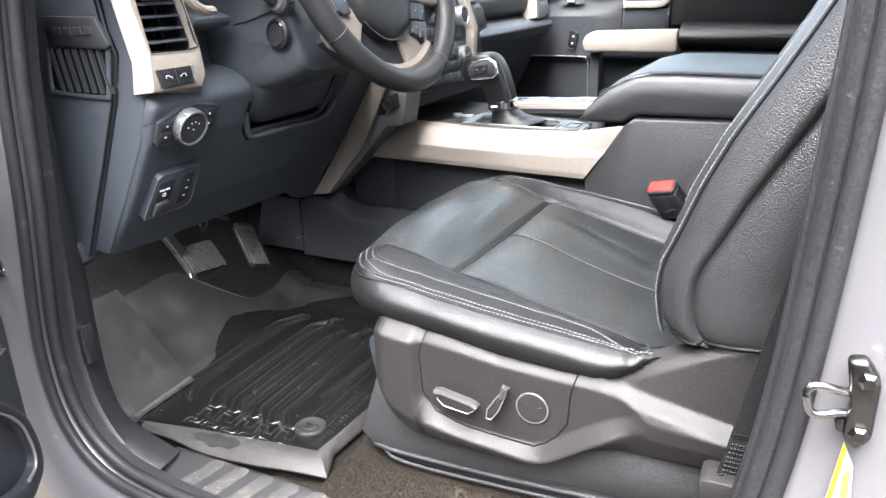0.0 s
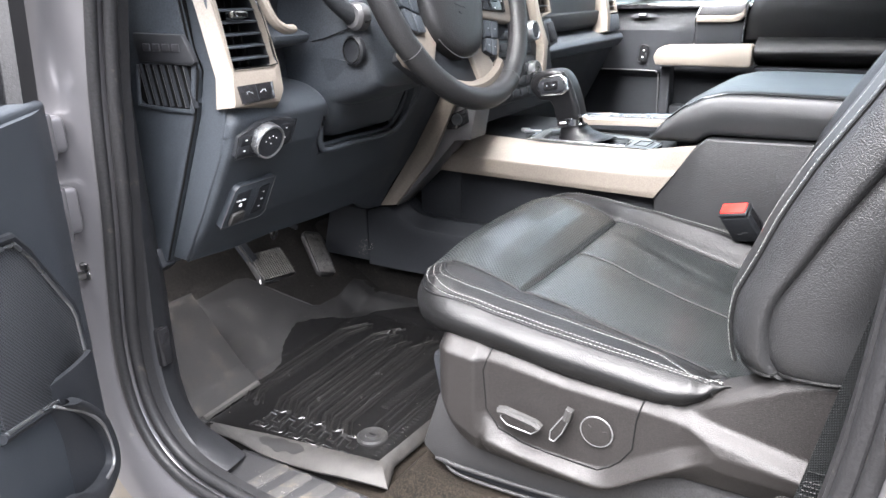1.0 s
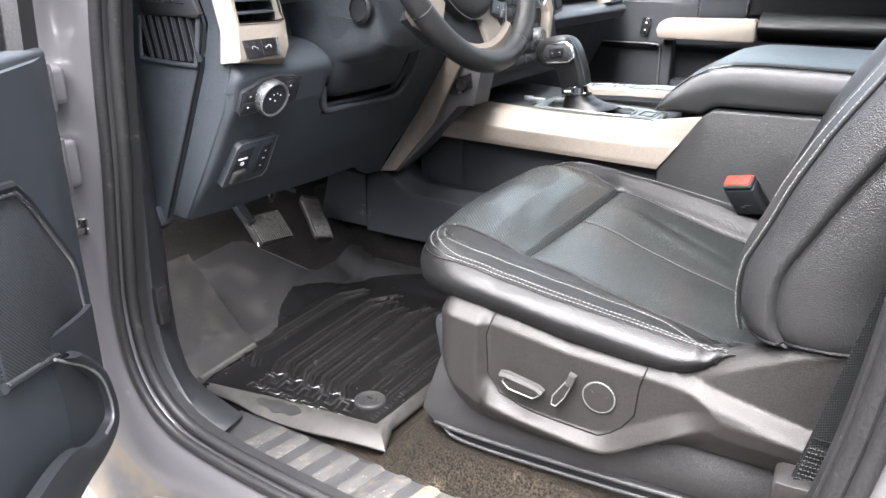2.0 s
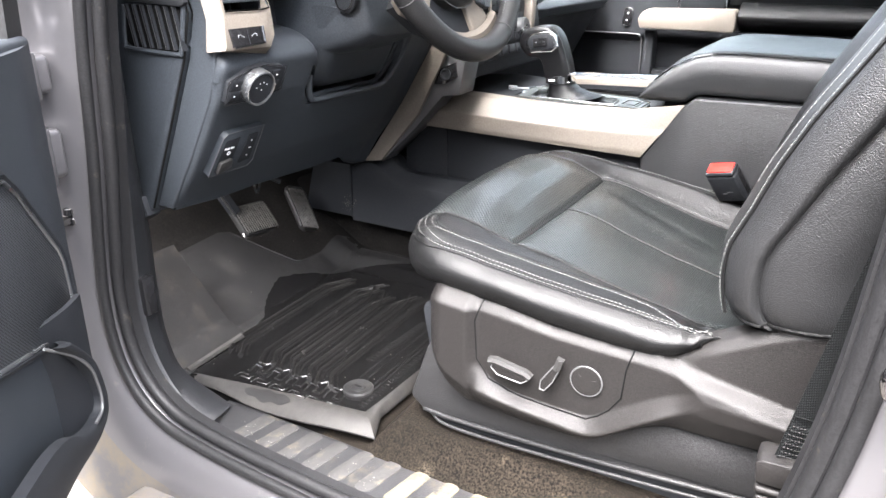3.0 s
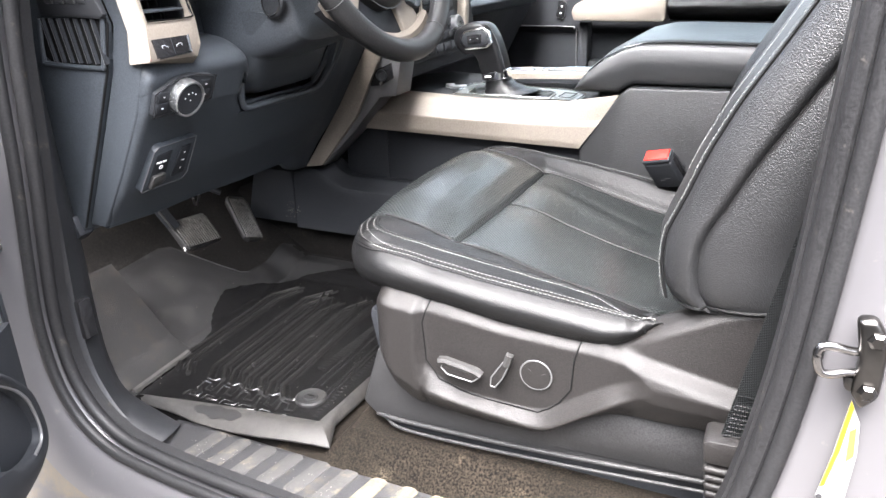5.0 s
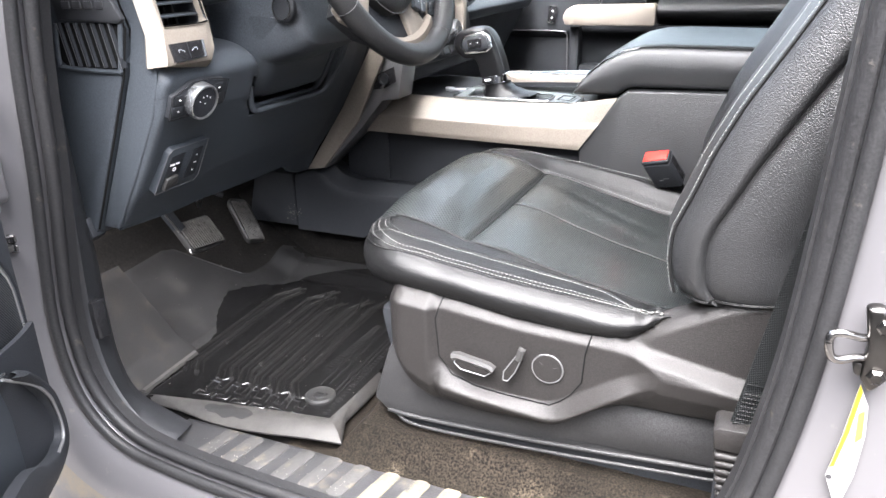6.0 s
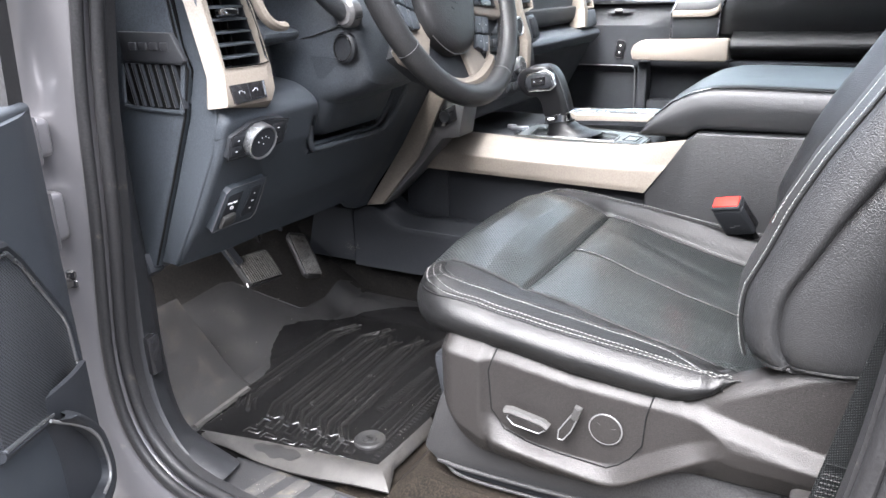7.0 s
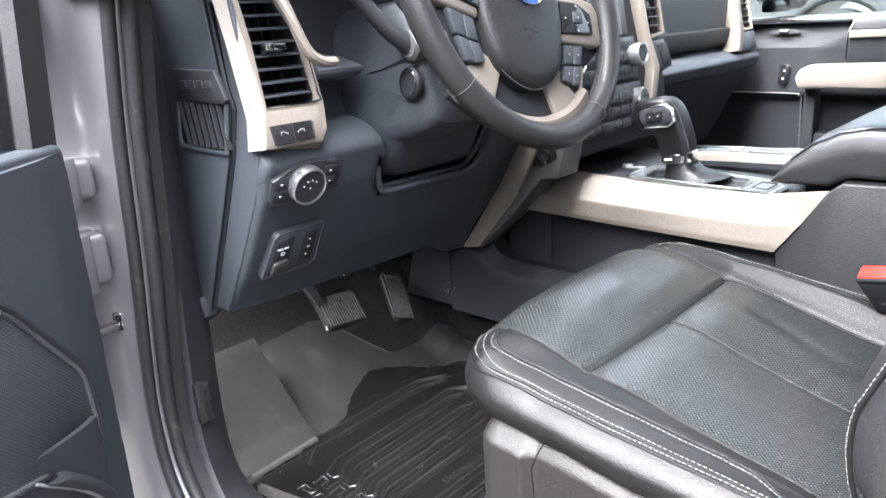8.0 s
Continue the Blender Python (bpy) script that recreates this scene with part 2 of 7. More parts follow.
def sheet(f, nu, nv, thick=0.0, inward=None):
    """A grid surface of points f(u, v) for u, v in 0..1, with a thickness towards a direction."""
    bm = bmesh.new()
    g = [[bm.verts.new(f(i / nu, j / nv)) for j in range(nv + 1)] for i in range(nu + 1)]
    for i in range(nu):
        for j in range(nv):
            bm.faces.new((g[i][j], g[i + 1][j], g[i + 1][j + 1], g[i][j + 1]))
    if thick:
        d = Vector(inward) * thick
        h = [[bm.verts.new(v.co + d) for v in row] for row in g]
        for i in range(nu):
            for j in range(nv):
                bm.faces.new((h[i][j], h[i][j + 1], h[i + 1][j + 1], h[i + 1][j]))
        for i in range(nu):
            for j in (0, nv):
                bm.faces.new((g[i][j], g[i + 1][j], h[i + 1][j], h[i][j]))
        for j in range(nv):
            for i in (0, nu):
                bm.faces.new((g[i][j], g[i][j + 1], h[i][j + 1], h[i][j]))
    return bm


def lathe(prof, n=24):
    """A profile of (radius, height) turned round z."""
    return loft([[(r * math.cos(2 * math.pi * k / n), r * math.sin(2 * math.pi * k / n), h) for k in range(n)] for r, h in prof])


def lerp(x, table):
    """Straight interpolation in a table of (x, value)."""
    if x <= table[0][0]:
        return table[0][1]
    for (a, p), (b, q) in zip(table, table[1:]):
        if x <= b:
            return p + (q - p) * (x - a) / (b - a)
    return table[-1][1]


def soft(x):
    x = min(1, max(0, x))
    return x * x * (3 - 2 * x)


def stitches(path, step=0.0050, length=0.0038, r=0.00037, up=(0, 0, 1)):
    """A row of thread stitches along a path."""
    P = [Vector(p) for p in path]
    bm = bmesh.new()
    need = 0.0
    for a, b in zip(P, P[1:]):
        d = b - a
        ln = d.length
        if ln < 1e-6:
            continue
        d /= ln
        s = d.cross(Vector(up))
        s.normalize()
        w = s.cross(d)
        while need < ln:
            c = a + d * need
            ring = lambda k, q: [bm.verts.new(c + d * k + s * x * q + w * y * q) for x, y in ((r, 0), (0, r), (-r, 0), (0, -r))]
            A, B, C = ring(0, 0.5), ring(length * 0.5, 1.1), ring(length, 0.5)
            for u, v in ((A, B), (B, C)):
                for i in range(4):
                    bm.faces.new((u[i], u[(i + 1) % 4], v[(i + 1) % 4], v[i]))
            need += step
        need -= ln
    return bm


def frame_at(origin, u, v):
    """A pose whose x and y axes lie along u and v."""
    u, v = Vector(u).normalized(), Vector(v)
    w = u.cross(v).normalized()
    v = w.cross(u)
    m = Matrix((u, v, w)).transposed().to_4x4()
    m.translation = origin
    return m

# ---- large structure ----
GROUND = -0.60
bm = bmesh.new()
bmesh.ops.create_grid(bm, x_segments=60, y_segments=60, size=400)
for v in bm.verts:
    v.co.z = GROUND
structure("ground", bm, ground_mat, "dark dusty ground under the truck", "ground")

# carpeted floor: flat by the sill, rising towards the firewall and the tunnel


def floor_z(x, y):
    z = 0.0
    if x < -0.90:
        z += (-0.90 - x) * 0.62
    if x < -1.10:
        z += (-1.10 - x) * 1.2
    z += 0.05 * soft((y + 0.30) / 0.12) if x < -0.5 else 0
    z += 0.052 * soft((y + 0.735) / 0.060) * soft((x + 0.535) / 0.05)
    return z + 0.0025 * noise.noise((x * 14, y * 14, 3.0))


def floor_part(x0, x1):
    def point(u, v):
        x, y = x0 + u * (x1 - x0), -0.735 + v * 1.65
        return (x, y, floor_z(x, y))
    return sheet(point, 50, 60, 0.05, (0, 0, -1))


structure("floor", floor_part(-0.60, 1.30), carpet, "dark cab carpet with tan dirt on it", "floor")
structure("floor_front", floor_part(-1.30, -0.60), carpet_clean_shaded, "cleaner carpet under the pedals, darkened for the dashboard's shade", "floor")

# unseen wall, added to keep low sky light off the open door side
structure("wall_sky_block", box((-9, -4.7, GROUND), (9, -4.5, 2.7), 0.02), sky_block_mat, "unseen dark wall added to block low sky light", "wall")

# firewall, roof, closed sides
structure("wall_front", box((-1.40, -0.84, -0.1), (-1.32, 0.95, 0.72), 0.01), plastic_dim, "dark firewall behind the pedals", "wall")
# rear opening and pane are out of view, added to brighten the dashboard
structure("wall_rear", join(box((1.32, -0.90, -0.1), (1.38, 0.95, 0.64), 0.01), box((1.32, -0.90, 1.12), (1.38, 0.95, 1.30), 0.01), box((1.32, -0.90, 0.64), (1.38, -0.72, 1.12), 0), box((1.32, 0.77, 0.64), (1.38, 0.95, 1.12), 0)), plastic, "dark rear wall of the cab round its window", "wall")
rear_pane = structure("window_rear", box((1.345, -0.72, 0.64), (1.35, 0.77, 1.12), 0), pane_glass, "unseen rear pane added to let light onto the dashboard", "window")
rear_pane.visible_shadow = False
structure("wall_side", box((0.20, -0.90, -0.15), (1.32, -0.82, 0.62), 0.01), paint, "closed rear door side of the cab", "wall")


def roof_point(u, v):
    x, y = -0.52 + u * 1.9, -0.80 + v * 1.65
    return (x, y, 1.30 - 0.10 * (2 * v - 1) ** 4 - 0.05 * (2 * u - 1) ** 4)


structure("ceiling", sheet(roof_point, 20, 20, 0.06, (0, 0, 1)), headliner, "pale grey cloth headliner of the cab", "ceiling")

# painted front pillar round the door opening, with the curve down into the sill
SEAL = [(-0.745, 0.75), (-0.757, 0.697), (-0.785, 0.56), (-0.802, 0.42), (-0.822, 0.30), (-0.832, 0.22), (-0.826, 0.145), (-0.80, 0.090), (-0.755, 0.055),
        (-0.69, 0.040), (-0.58, 0.030), (-0.40, 0.022), (-0.20, 0.020), (-0.10, 0.035), (-0.035, 0.09), (-0.005, 0.17), (0.012, 0.25),
        (0.024, 0.34), (0.032, 0.45), (0.040, 0.60), (0.046, 0.75)]


def along(y, pts, n=90, push=0.0):
    """A smooth path in the plane of the door opening, pushed outwards from the opening's middle."""
    out = []
    for p in spline([(a, 0, b) for a, b in pts], n):
        d = Vector((p.x + 0.38, 0, p.z - 0.50))
        d.normalize()
        out.append(Vector((p.x, y, p.z)) + d * push)
    return out


def strip_between(*paths):
    bm = bmesh.new()
    rows = [[bm.verts.new(p) for p in path] for path in paths]
    for a, b in zip(rows, rows[1:]):
        for k in range(len(a) - 1):
            bm.faces.new((a[k], a[k + 1], b[k + 1], b[k]))
    return bm


# painted flange and outer body surface round the opening
POST = [(-0.800, 0.012), (-0.838, 0.014), (-0.846, 0.022), (-0.850, 0.060), (-0.862, 0.078), (-0.895, 0.086), (-0.925, 0.098), (-0.935, 0.13)]
JAMB = [(-0.800, 0.012), (-0.838, 0.014), (-0.847, 0.022), (-0.853, 0.036), (-0.861, 0.055), (-0.866, 0.090), (-0.872, 0.13), (-0.885, 0.20)]


def jamb_rows(first, last, rows):
    """Lines of the body round the opening: the front post flares out and flattens into the sill."""
    out = []
    for (ya, pa), (yb, pb) in list(zip(POST, JAMB))[rows]:
        a, b = along(ya, SEAL, 90, pa), along(yb, SEAL, 90, pb)
        out.append([p.lerp(q, soft((i - 15) / 10)) for i, (p, q) in enumerate(zip(a, b))][first:last])
    return out


structure("pillar_front", strip_between(*jamb_rows(0, 25, slice(0, 8))), paint, "grey painted front door pillar", "door jamb", sharp=60)
structure("sill_jamb", strip_between(*jamb_rows(24, 63, slice(0, 6))), paint, "grey painted jamb curving into the sill", "door jamb", sharp=60)
structure("rocker_edge", strip_between(*jamb_rows(24, 63, slice(5, 8))), paint_dirty, "grey painted rocker edge caked with tan mud", "rocker", sharp=60)
structure("pillar_middle", strip_between(*jamb_rows(62, 90, slice(0, 7))), paint, "grey painted jamb of the middle pillar", "door jamb", sharp=60)
structure("sill", box((-0.80, -0.965, -0.25), (0.1, -0.80, -0.045), 0.03, 4), paint_dirty, "dusty grey painted rocker panel under the door", "sill")

# rubber door seal round the opening


def bulb(t):
    """The bulb is slim along the front pillar and wide along the rear one."""
    w = soft((t - 0.55) / 0.12)
    return [((0.0075 + 0.0035 * w) * math.cos(a), (0.0085 + 0.0065 * w) * math.sin(a)) for a in [2 * math.pi * k / 12 for k in range(12)]]


def inner_lip(t):
    w = soft((t - 0.55) / 0.12)
    return [(0.004 + 0.013 * w, 0.008 + 0.006 * w), (-0.004 - 0.012 * w, 0.008 + 0.006 * w), (-0.006 - 0.012 * w, -0.006 - 0.004 * w), (0.004 + 0.012 * w, -0.006 - 0.004 * w)]


seal = thing("door_seal", (-0.4, -0.83, 0.02), "black rubber door seal round the door opening", "seal", kind="structure")
part("bulb", sweep(along(-0.822, SEAL, 120), bulb, (0, 1, 0)), rubber, seal)
part("lip", sweep(along(-0.808, SEAL, 120, 0.002), inner_lip, (0, 1, 0)), rubber, seal)
part("outer_lip", sweep(along(-0.840, SEAL, 120, 0.010), circle(0.0075, 10), (0, 1, 0)), rubber, seal)

# dark trim panels inside the seal
KICK_EDGE = [(-0.762, 0.75), (-0.786, 0.60), (-0.800, 0.50), (-0.818, 0.37), (-0.831, 0.27), (-0.838, 0.19), (-0.830, 0.12), (-0.795, 0.063), (-0.735, 0.036)]
KICK_OUT = [(-0.785, 0.75), (-0.805, 0.606), (-0.814, 0.511), (-0.829, 0.376), (-0.840, 0.273), (-0.844, 0.188), (-0.832, 0.111), (-0.792, 0.050), (-0.735, 0.024)]
KICK_IN = [(-0.884, 0.75), (-0.878, 0.60), (-0.875, 0.51), (-0.872, 0.38), (-0.867, 0.27), (-0.8685, 0.18), (-0.862, 0.10), (-0.834, 0.050), (-0.744, 0.019)]


def kick_line(pts, y):
    return [Vector((p.x, y, p.z)) for p in spline([(a, 0, b) for a, b in pts], 70)]


kick_a, kick_b, kick_c = kick_line(KICK_EDGE, -0.812), kick_line(KICK_OUT, -0.790), kick_line(KICK_IN, -0.733)
kick_m = [p.lerp(q, 0.12) + Vector((0.007, 0, 0.003)) for p, q in zip(kick_b, kick_c)]
kick_n = [p.lerp(q, 0.55) + Vector((0.007, 0, 0.004)) for p, q in zip(kick_b, kick_c)]
kick_d = [p + Vector((-0.02, 0.012, -0.008)) for p in kick_c]
structure("kick_panel", strip_between(kick_a, kick_b, kick_m, kick_n, kick_c, kick_d), scuffed, "dark scuffed plastic kick panel beside the footwell", "trim panel", sharp=50)
structure("trim_piece", prism([(-0.872, 0.325), (-0.860, 0.327), (-0.852, 0.300), (-0.872, 0.287)], "y", -0.744, -0.72, 0.002), plastic_dim, "small dark end piece under the dashboard end cover", "trim")
# end of the pillar trim above the sill trim, and its joint
structure("trim_joint", join(box((-0.858, -0.7845, 0.166), (-0.832, -0.765, 0.222), 0.0015), box((-0.853, -0.7860, 0.176), (-0.846, -0.7840, 0.212), 0)), gloss_black, "black end of the pillar trim above the sill", "trim")

# ---- driver seat ----
seat = thing("driver_seat", (-0.25, -0.43, 0.0), "black perforated leather power seat with pale stitching and grey side shield", "car seat")
MID = -0.425
WELT, INNER, EDGE_IN = 0.250, 0.215, 0.180      # half widths: outer welt, stitched line, edge of the insert
SEAM_X = -0.357


def seam_z(x, side):
    near = lerp(x, [(-0.50, 0.338), (-0.45, 0.334), (-0.41, 0.326), (-0.375, 0.315), (-0.354, 0.3105), (-0.28, 0.296), (-0.20, 0.277), (-0.13, 0.261), (-0.04, 0.250)])
    far = lerp(x, [(-0.50, 0.334), (-0.45, 0.330), (-0.41, 0.322), (-0.375, 0.309), (-0.354, 0.302), (-0.28, 0.283), (-0.20, 0.260), (-0.13, 0.245), (-0.04, 0.232)])
    return near if side < 0 else far


def mid_z(x):
    return lerp(x, [(-0.50, 0.340), (-0.45, 0.338), (-0.41, 0.329), (-0.375, 0.312), (-0.354, 0.304), (-0.28, 0.284), (-0.20, 0.259), (-0.13, 0.240), (-0.04, 0.226)])


def line_z(x, side):
    near = lerp(x, [(-0.50, 0.331), (-0.45, 0.329), (-0.41, 0.320), (-0.356, 0.313), (-0.284, 0.303), (-0.215, 0.2925), (-0.15, 0.280), (-0.115, 0.2725), (-0.04, 0.270)])
    far = lerp(x, [(-0.50, 0.332), (-0.45, 0.331), (-0.39, 0.325), (-0.30, 0.314), (-0.204, 0.296), (-0.15, 0.284), (-0.04, 0.272)])
    return near if side < 0 else far


def welt_z(x):
    return lerp(x, [(-0.50, 0.320), (-0.457, 0.318), (-0.417, 0.3105), (-0.342, 0.302), (-0.272, 0.2935), (-0.206, 0.286), (-0.144, 0.280), (-0.114, 0.2785), (-0.04, 0.276)])


def side_low(x):
    return lerp(x, [(-0.50, 0.262), (-0.448, 0.268), (-0.421, 0.270), (-0.338, 0.2615), (-0.267, 0.251), (-0.201, 0.2455), (-0.157, 0.2445), (-0.136, 0.250), (-0.120, 0.258), (-0.108, 0.2675), (-0.098, 0.276), (-0.04, 0.276)])


def narrow(x):
    return 1 - 0.055 * soft((x + 0.135) / 0.08)


def front_x(y):
    """Front edge of the cushion in plan, with rounded corners and a slight bow."""
    a = abs(y - MID)
    r = 0.066
    q = max(0.0, a - (WELT - r))
    return -0.496 + 0.05 * a * a / WELT + r - math.sqrt(max(0.0, r * r - q * q))


def cushion_z(x, y):
    """Height of the cushion's top: pillow behind the seam, thigh roll, stitched bolsters and wrinkles."""
    side = -1 if y < MID else 1
    a = abs(y - MID) / narrow(x)
    i, b, w, mid = seam_z(x, side), line_z(x, side), welt_z(x), mid_z(x)
    z = lerp(a, [(0.0, mid), (0.09, mid + 0.38 * (i - mid)), (EDGE_IN, i), (EDGE_IN + 0.012, i + 0.36 * (b - i)), (INNER - 0.006, b - 0.05 * (b - w)), (INNER + 0.004, b - 0.08 * (b - w)),
                 (INNER + 0.018, b - 0.40 * (b - w)), (WELT, w)])
    # thigh roll in front of the cross seam
    roll = soft((SEAM_X - x) / 0.034)
    z += 0.0135 * roll * (1 - 0.85 * soft((a - 0.10) / 0.085))
    # cross seam, pulled in, and the insert rising behind it
    if a < EDGE_IN + 0.01:
        fade = 1 - soft((a - EDGE_IN + 0.004) / 0.012)
        d = x - SEAM_X
        z -= fade * (0.0070 * math.exp(-(d / 0.0024) ** 2) + 0.0022 * math.exp(-((d - 0.003) / 0.007) ** 2))
        z += fade * 0.0035 * math.exp(-((d - 0.045) / 0.030) ** 2)
    if x > SEAM_X:
        z -= 0.0026 * math.exp(-((y - MID - 0.003) / 0.0028) ** 2)
        z += 0.0030 * math.exp(-((abs(y - MID) - 0.075) / 0.05) ** 2) * soft((x - SEAM_X) / 0.05)
        z += 0.0024 * math.exp(-((y - MID - 0.085 + 0.25 * (x + 0.28)) / 0.016) ** 2 - ((x + 0.24) / 0.07) ** 2)
        z -= 0.0016 * math.exp(-((y - MID - 0.115 + 0.22 * (x + 0.28)) / 0.012) ** 2 - ((x + 0.23) / 0.06) ** 2)
    z -= 0.0016 * math.exp(-((a - EDGE_IN) / 0.0030) ** 2)
    z -= 0.0016 * math.exp(-((a - INNER) / 0.0018) ** 2)
    z += 0.0010 * noise.noise((x * 20, y * 20, 0.5)) + 0.0012 * noise.noise((x * 7, y * 11, 2.5))
    # leather gathered where the bolsters run out under the backrest
    pull = soft((x + 0.150) / 0.045) * soft((a - EDGE_IN + 0.015) / 0.02)
    z += pull * (0.0016 * math.sin(330 * (x + 0.55 * a)) + 0.0012 * math.sin(190 * (x - 0.9 * a) + 1.0) - 0.0045 * soft((WELT - 0.012 - a) / 0.02))
    d = max(0.0, x - front_x(y))
    fall = math.sqrt(max(0.0, 1 - (1 - min(1.0, d / 0.060)) ** 2))
    return 0.3125 + (z - 0.3125) * fall


ACROSS = sorted({round(q, 4) for q in [k * EDGE_IN / 44 for k in range(45)] + [EDGE_IN + (INNER - EDGE_IN) * k / 12 for k in range(13)] + [INNER + (WELT - INNER) * (1 - (1 - k / 16) ** 1.6) for k in range(17)]})
ACROSS = [-q for q in ACROSS[:0:-1]] + ACROSS
FRONT_ROWS, REAR_ROWS = 44, 104


def cushion_at(i, a):
    """A point of the cushion's top: row i from the front, a across it."""
    xf = front_x(MID + a)
    if i < FRONT_ROWS:
        x = xf + (SEAM_X - xf) * (i / FRONT_ROWS) ** 1.35
    else:
        x = SEAM_X + (-0.04 - SEAM_X) * (i - FRONT_ROWS) / REAR_ROWS
    y = MID + a * narrow(x)
    return Vector((x, y, cushion_z(x, y)))


rows = [[cushion_at(i, a) for a in ACROSS] for i in range(FRONT_ROWS + REAR_ROWS + 1)]


def cushion_piece(want):
    bm = bmesh.new()
    made = {}

    def vert(i, k):
        if (i, k) not in made:
            made[i, k] = bm.verts.new(rows[i][k])
        return made[i, k]
    for i in range(len(rows) - 1):
        for k in range(len(ACROSS) - 1):
            a = (ACROSS[k] + ACROSS[k + 1]) / 2
            if abs(a) > EDGE_IN:
                which = "near" if a < 0 else "far"
            else:
                which = "thigh" if i < FRONT_ROWS else "insert"
            if which == want:
                bm.faces.new((vert(i, k), vert(i, k + 1), vert(i + 1, k + 1), vert(i + 1, k)))
    return bm


cushion = part("cushion", prism([(-0.45, 0.17), (-0.46, 0.225), (-0.04, 0.225), (-0.04, 0.12), (-0.42, 0.12)], "y", MID - 0.235, MID + 0.235, 0.01), plastic_dim, seat, "seat cushion over a dark pan")
for which in ("near", "far"):
    part("bolster", cushion_piece(which), leather, cushion, "black leather side bolster", sharp=80)
part("thigh_panel", cushion_piece("thigh"), perforated, cushion, "perforated leather front of the cushion", sharp=80)
part("seat_insert", cushion_piece("insert"), perforated, cushion, "perforated leather cushion centre", sharp=80)

# side band: from the welt, over a soft bulge, down and under, round three sides
loop = [row[0] for row in rows[::-1]] + rows[0][1:-1] + [row[-1] for row in rows]
loop = [p for k, p in enumerate(loop) if k == 0 or (p - loop[k - 1]).length > 1e-5]


def outward(k):
    d = loop[min(k + 2, len(loop) - 1)] - loop[max(k - 2, 0)]
    return Vector((d.y, -d.x, 0)).normalized() * -1


band_rows = []
for k, p in enumerate(loop):
    out = outward(k)
    if out.dot(p - Vector((-0.2, MID, p.z))) < 0:
        out = -out
    low = min(side_low(p.x), p.z - 0.004)
    h = p.z - low
    fat = (0.018 - 0.010 * soft((-0.40 - p.x) / 0.06)) * min(1.0, h / 0.035) * (1 - 0.8 * soft((p.x + 0.122) / 0.024))
    ring = []
    for q in range(15):
        t = q / 14
        bulge = math.sin(math.pi / 2 * min(1.0, t / 0.46)) ** 0.85 * (1 - 0.42 * soft((t - 0.46) / 0.54))
        ripple = 0.0008 * noise.noise((p.x * 26, p.y * 26, t * 2.2))
        ring.append(p + out * (fat * bulge - 0.004 * soft((t - 0.8) / 0.2) + ripple * soft(t * 4)) - Vector((0, 0, h * t)))
    ring.append(ring[-1] - out * 0.03 - Vector((0, 0, 0.004)))
    band_rows.append(ring)
part("side_band", loft(band_rows, False), leather, cushion, "black grained leather side of the cushion", sharp=80)

# stitched seams on the cushion


def on_cushion(x, y, up=0.0006):
    return Vector((x, y, cushion_z(x, y) + up))


for side in (-1, 1):
    def line_at(a, x0, x1, n, up):
        return [on_cushion(x, MID + side * a * narrow(x), up) for x in [x0 + (x1 - x0) * k / n for k in range(n + 1)]]

    def corner(half, r, x_front, up):
        """A stitched line: round the front corner and back along the side."""
        cx, cy = x_front + r, half - r
        pts = [on_cushion(cx - r * math.cos(t), MID + side * (cy + r * math.sin(t)), up) for t in [math.pi / 2 * (0.10 + 0.90 * k / 14) for k in range(15)]]
        reach = (WELT - 0.013 - half) * (half < WELT - 0.02)     # the inner lines swing out to the welt at the rear
        return pts + [on_cushion(x, MID + side * (half + reach * soft((x + 0.178) / 0.052)) * narrow(x), up) for x in [cx + 0.004 + ((-0.126 if reach else -0.103) - cx - 0.004) * k / 60 for k in range(61)]]
    for off in (0.0055, 0.0115):
        part("stitching", stitches(corner(WELT - off, 0.062, -0.487 + off, 0.0009), 0.0052, 0.0036), thread, cushion, "pale grey thread")
    part("piping", tube(corner(WELT - 0.0015, 0.065, -0.4890, 0.0002)[4:], 0.0011, 8), leather, cushion)
    part("piping", tube(corner(WELT - 0.0085, 0.060, -0.485, 0.0002), 0.0010, 8), leather, cushion)
    part("stitching", stitches(corner(INNER + 0.0048, 0.030, -0.463, 0.0008), 0.0052, 0.0038), thread, cushion, "pale grey thread")
    part("piping", tube(corner(INNER - 0.0012, 0.026, -0.458, 0.0003), 0.0015, 8), leather, cushion)
    part("piping", tube(line_at(EDGE_IN + 0.0005, -0.455, -0.06, 70, 0.0010), 0.0019, 8), leather, cushion)
tip = [on_cushion(-0.114, MID - (WELT - 0.001) * narrow(-0.114), 0.001) + Vector((0.001 * q, -0.0045 * math.sin(0.55 * q), -0.0034 * q)) for q in range(5)]
part("piping", tube(tip, 0.0012, 6, (1, 0, 0)), leather, cushion)
part("piping", tube([on_cushion(SEAM_X + 0.004 + 0.30 * k / 60, MID + 0.0062, -0.0001) for k in range(61)], 0.0010, 6), leather, cushion)
part("cross_seam", tube([on_cushion(SEAM_X, MID - EDGE_IN + 0.36 * k / 60, 0.0003) for k in range(61)], 0.0008, 6), deep_black, cushion)
part("stitching", stitches([on_cushion(SEAM_X + 0.006 + 0.30 * k / 60, MID + 0.0065, 0.0003) for k in range(61)], 0.0046, 0.0036, r=0.0003), thread, cushion, "pale grey thread")
part("stitching", stitches([on_cushion(SEAM_X + 0.004 + 0.30 * k / 60, MID + EDGE_IN + 0.004, 0.0004) for k in range(61)], 0.0046, 0.0034, r=0.00022), thread, cushion, "pale grey thread")
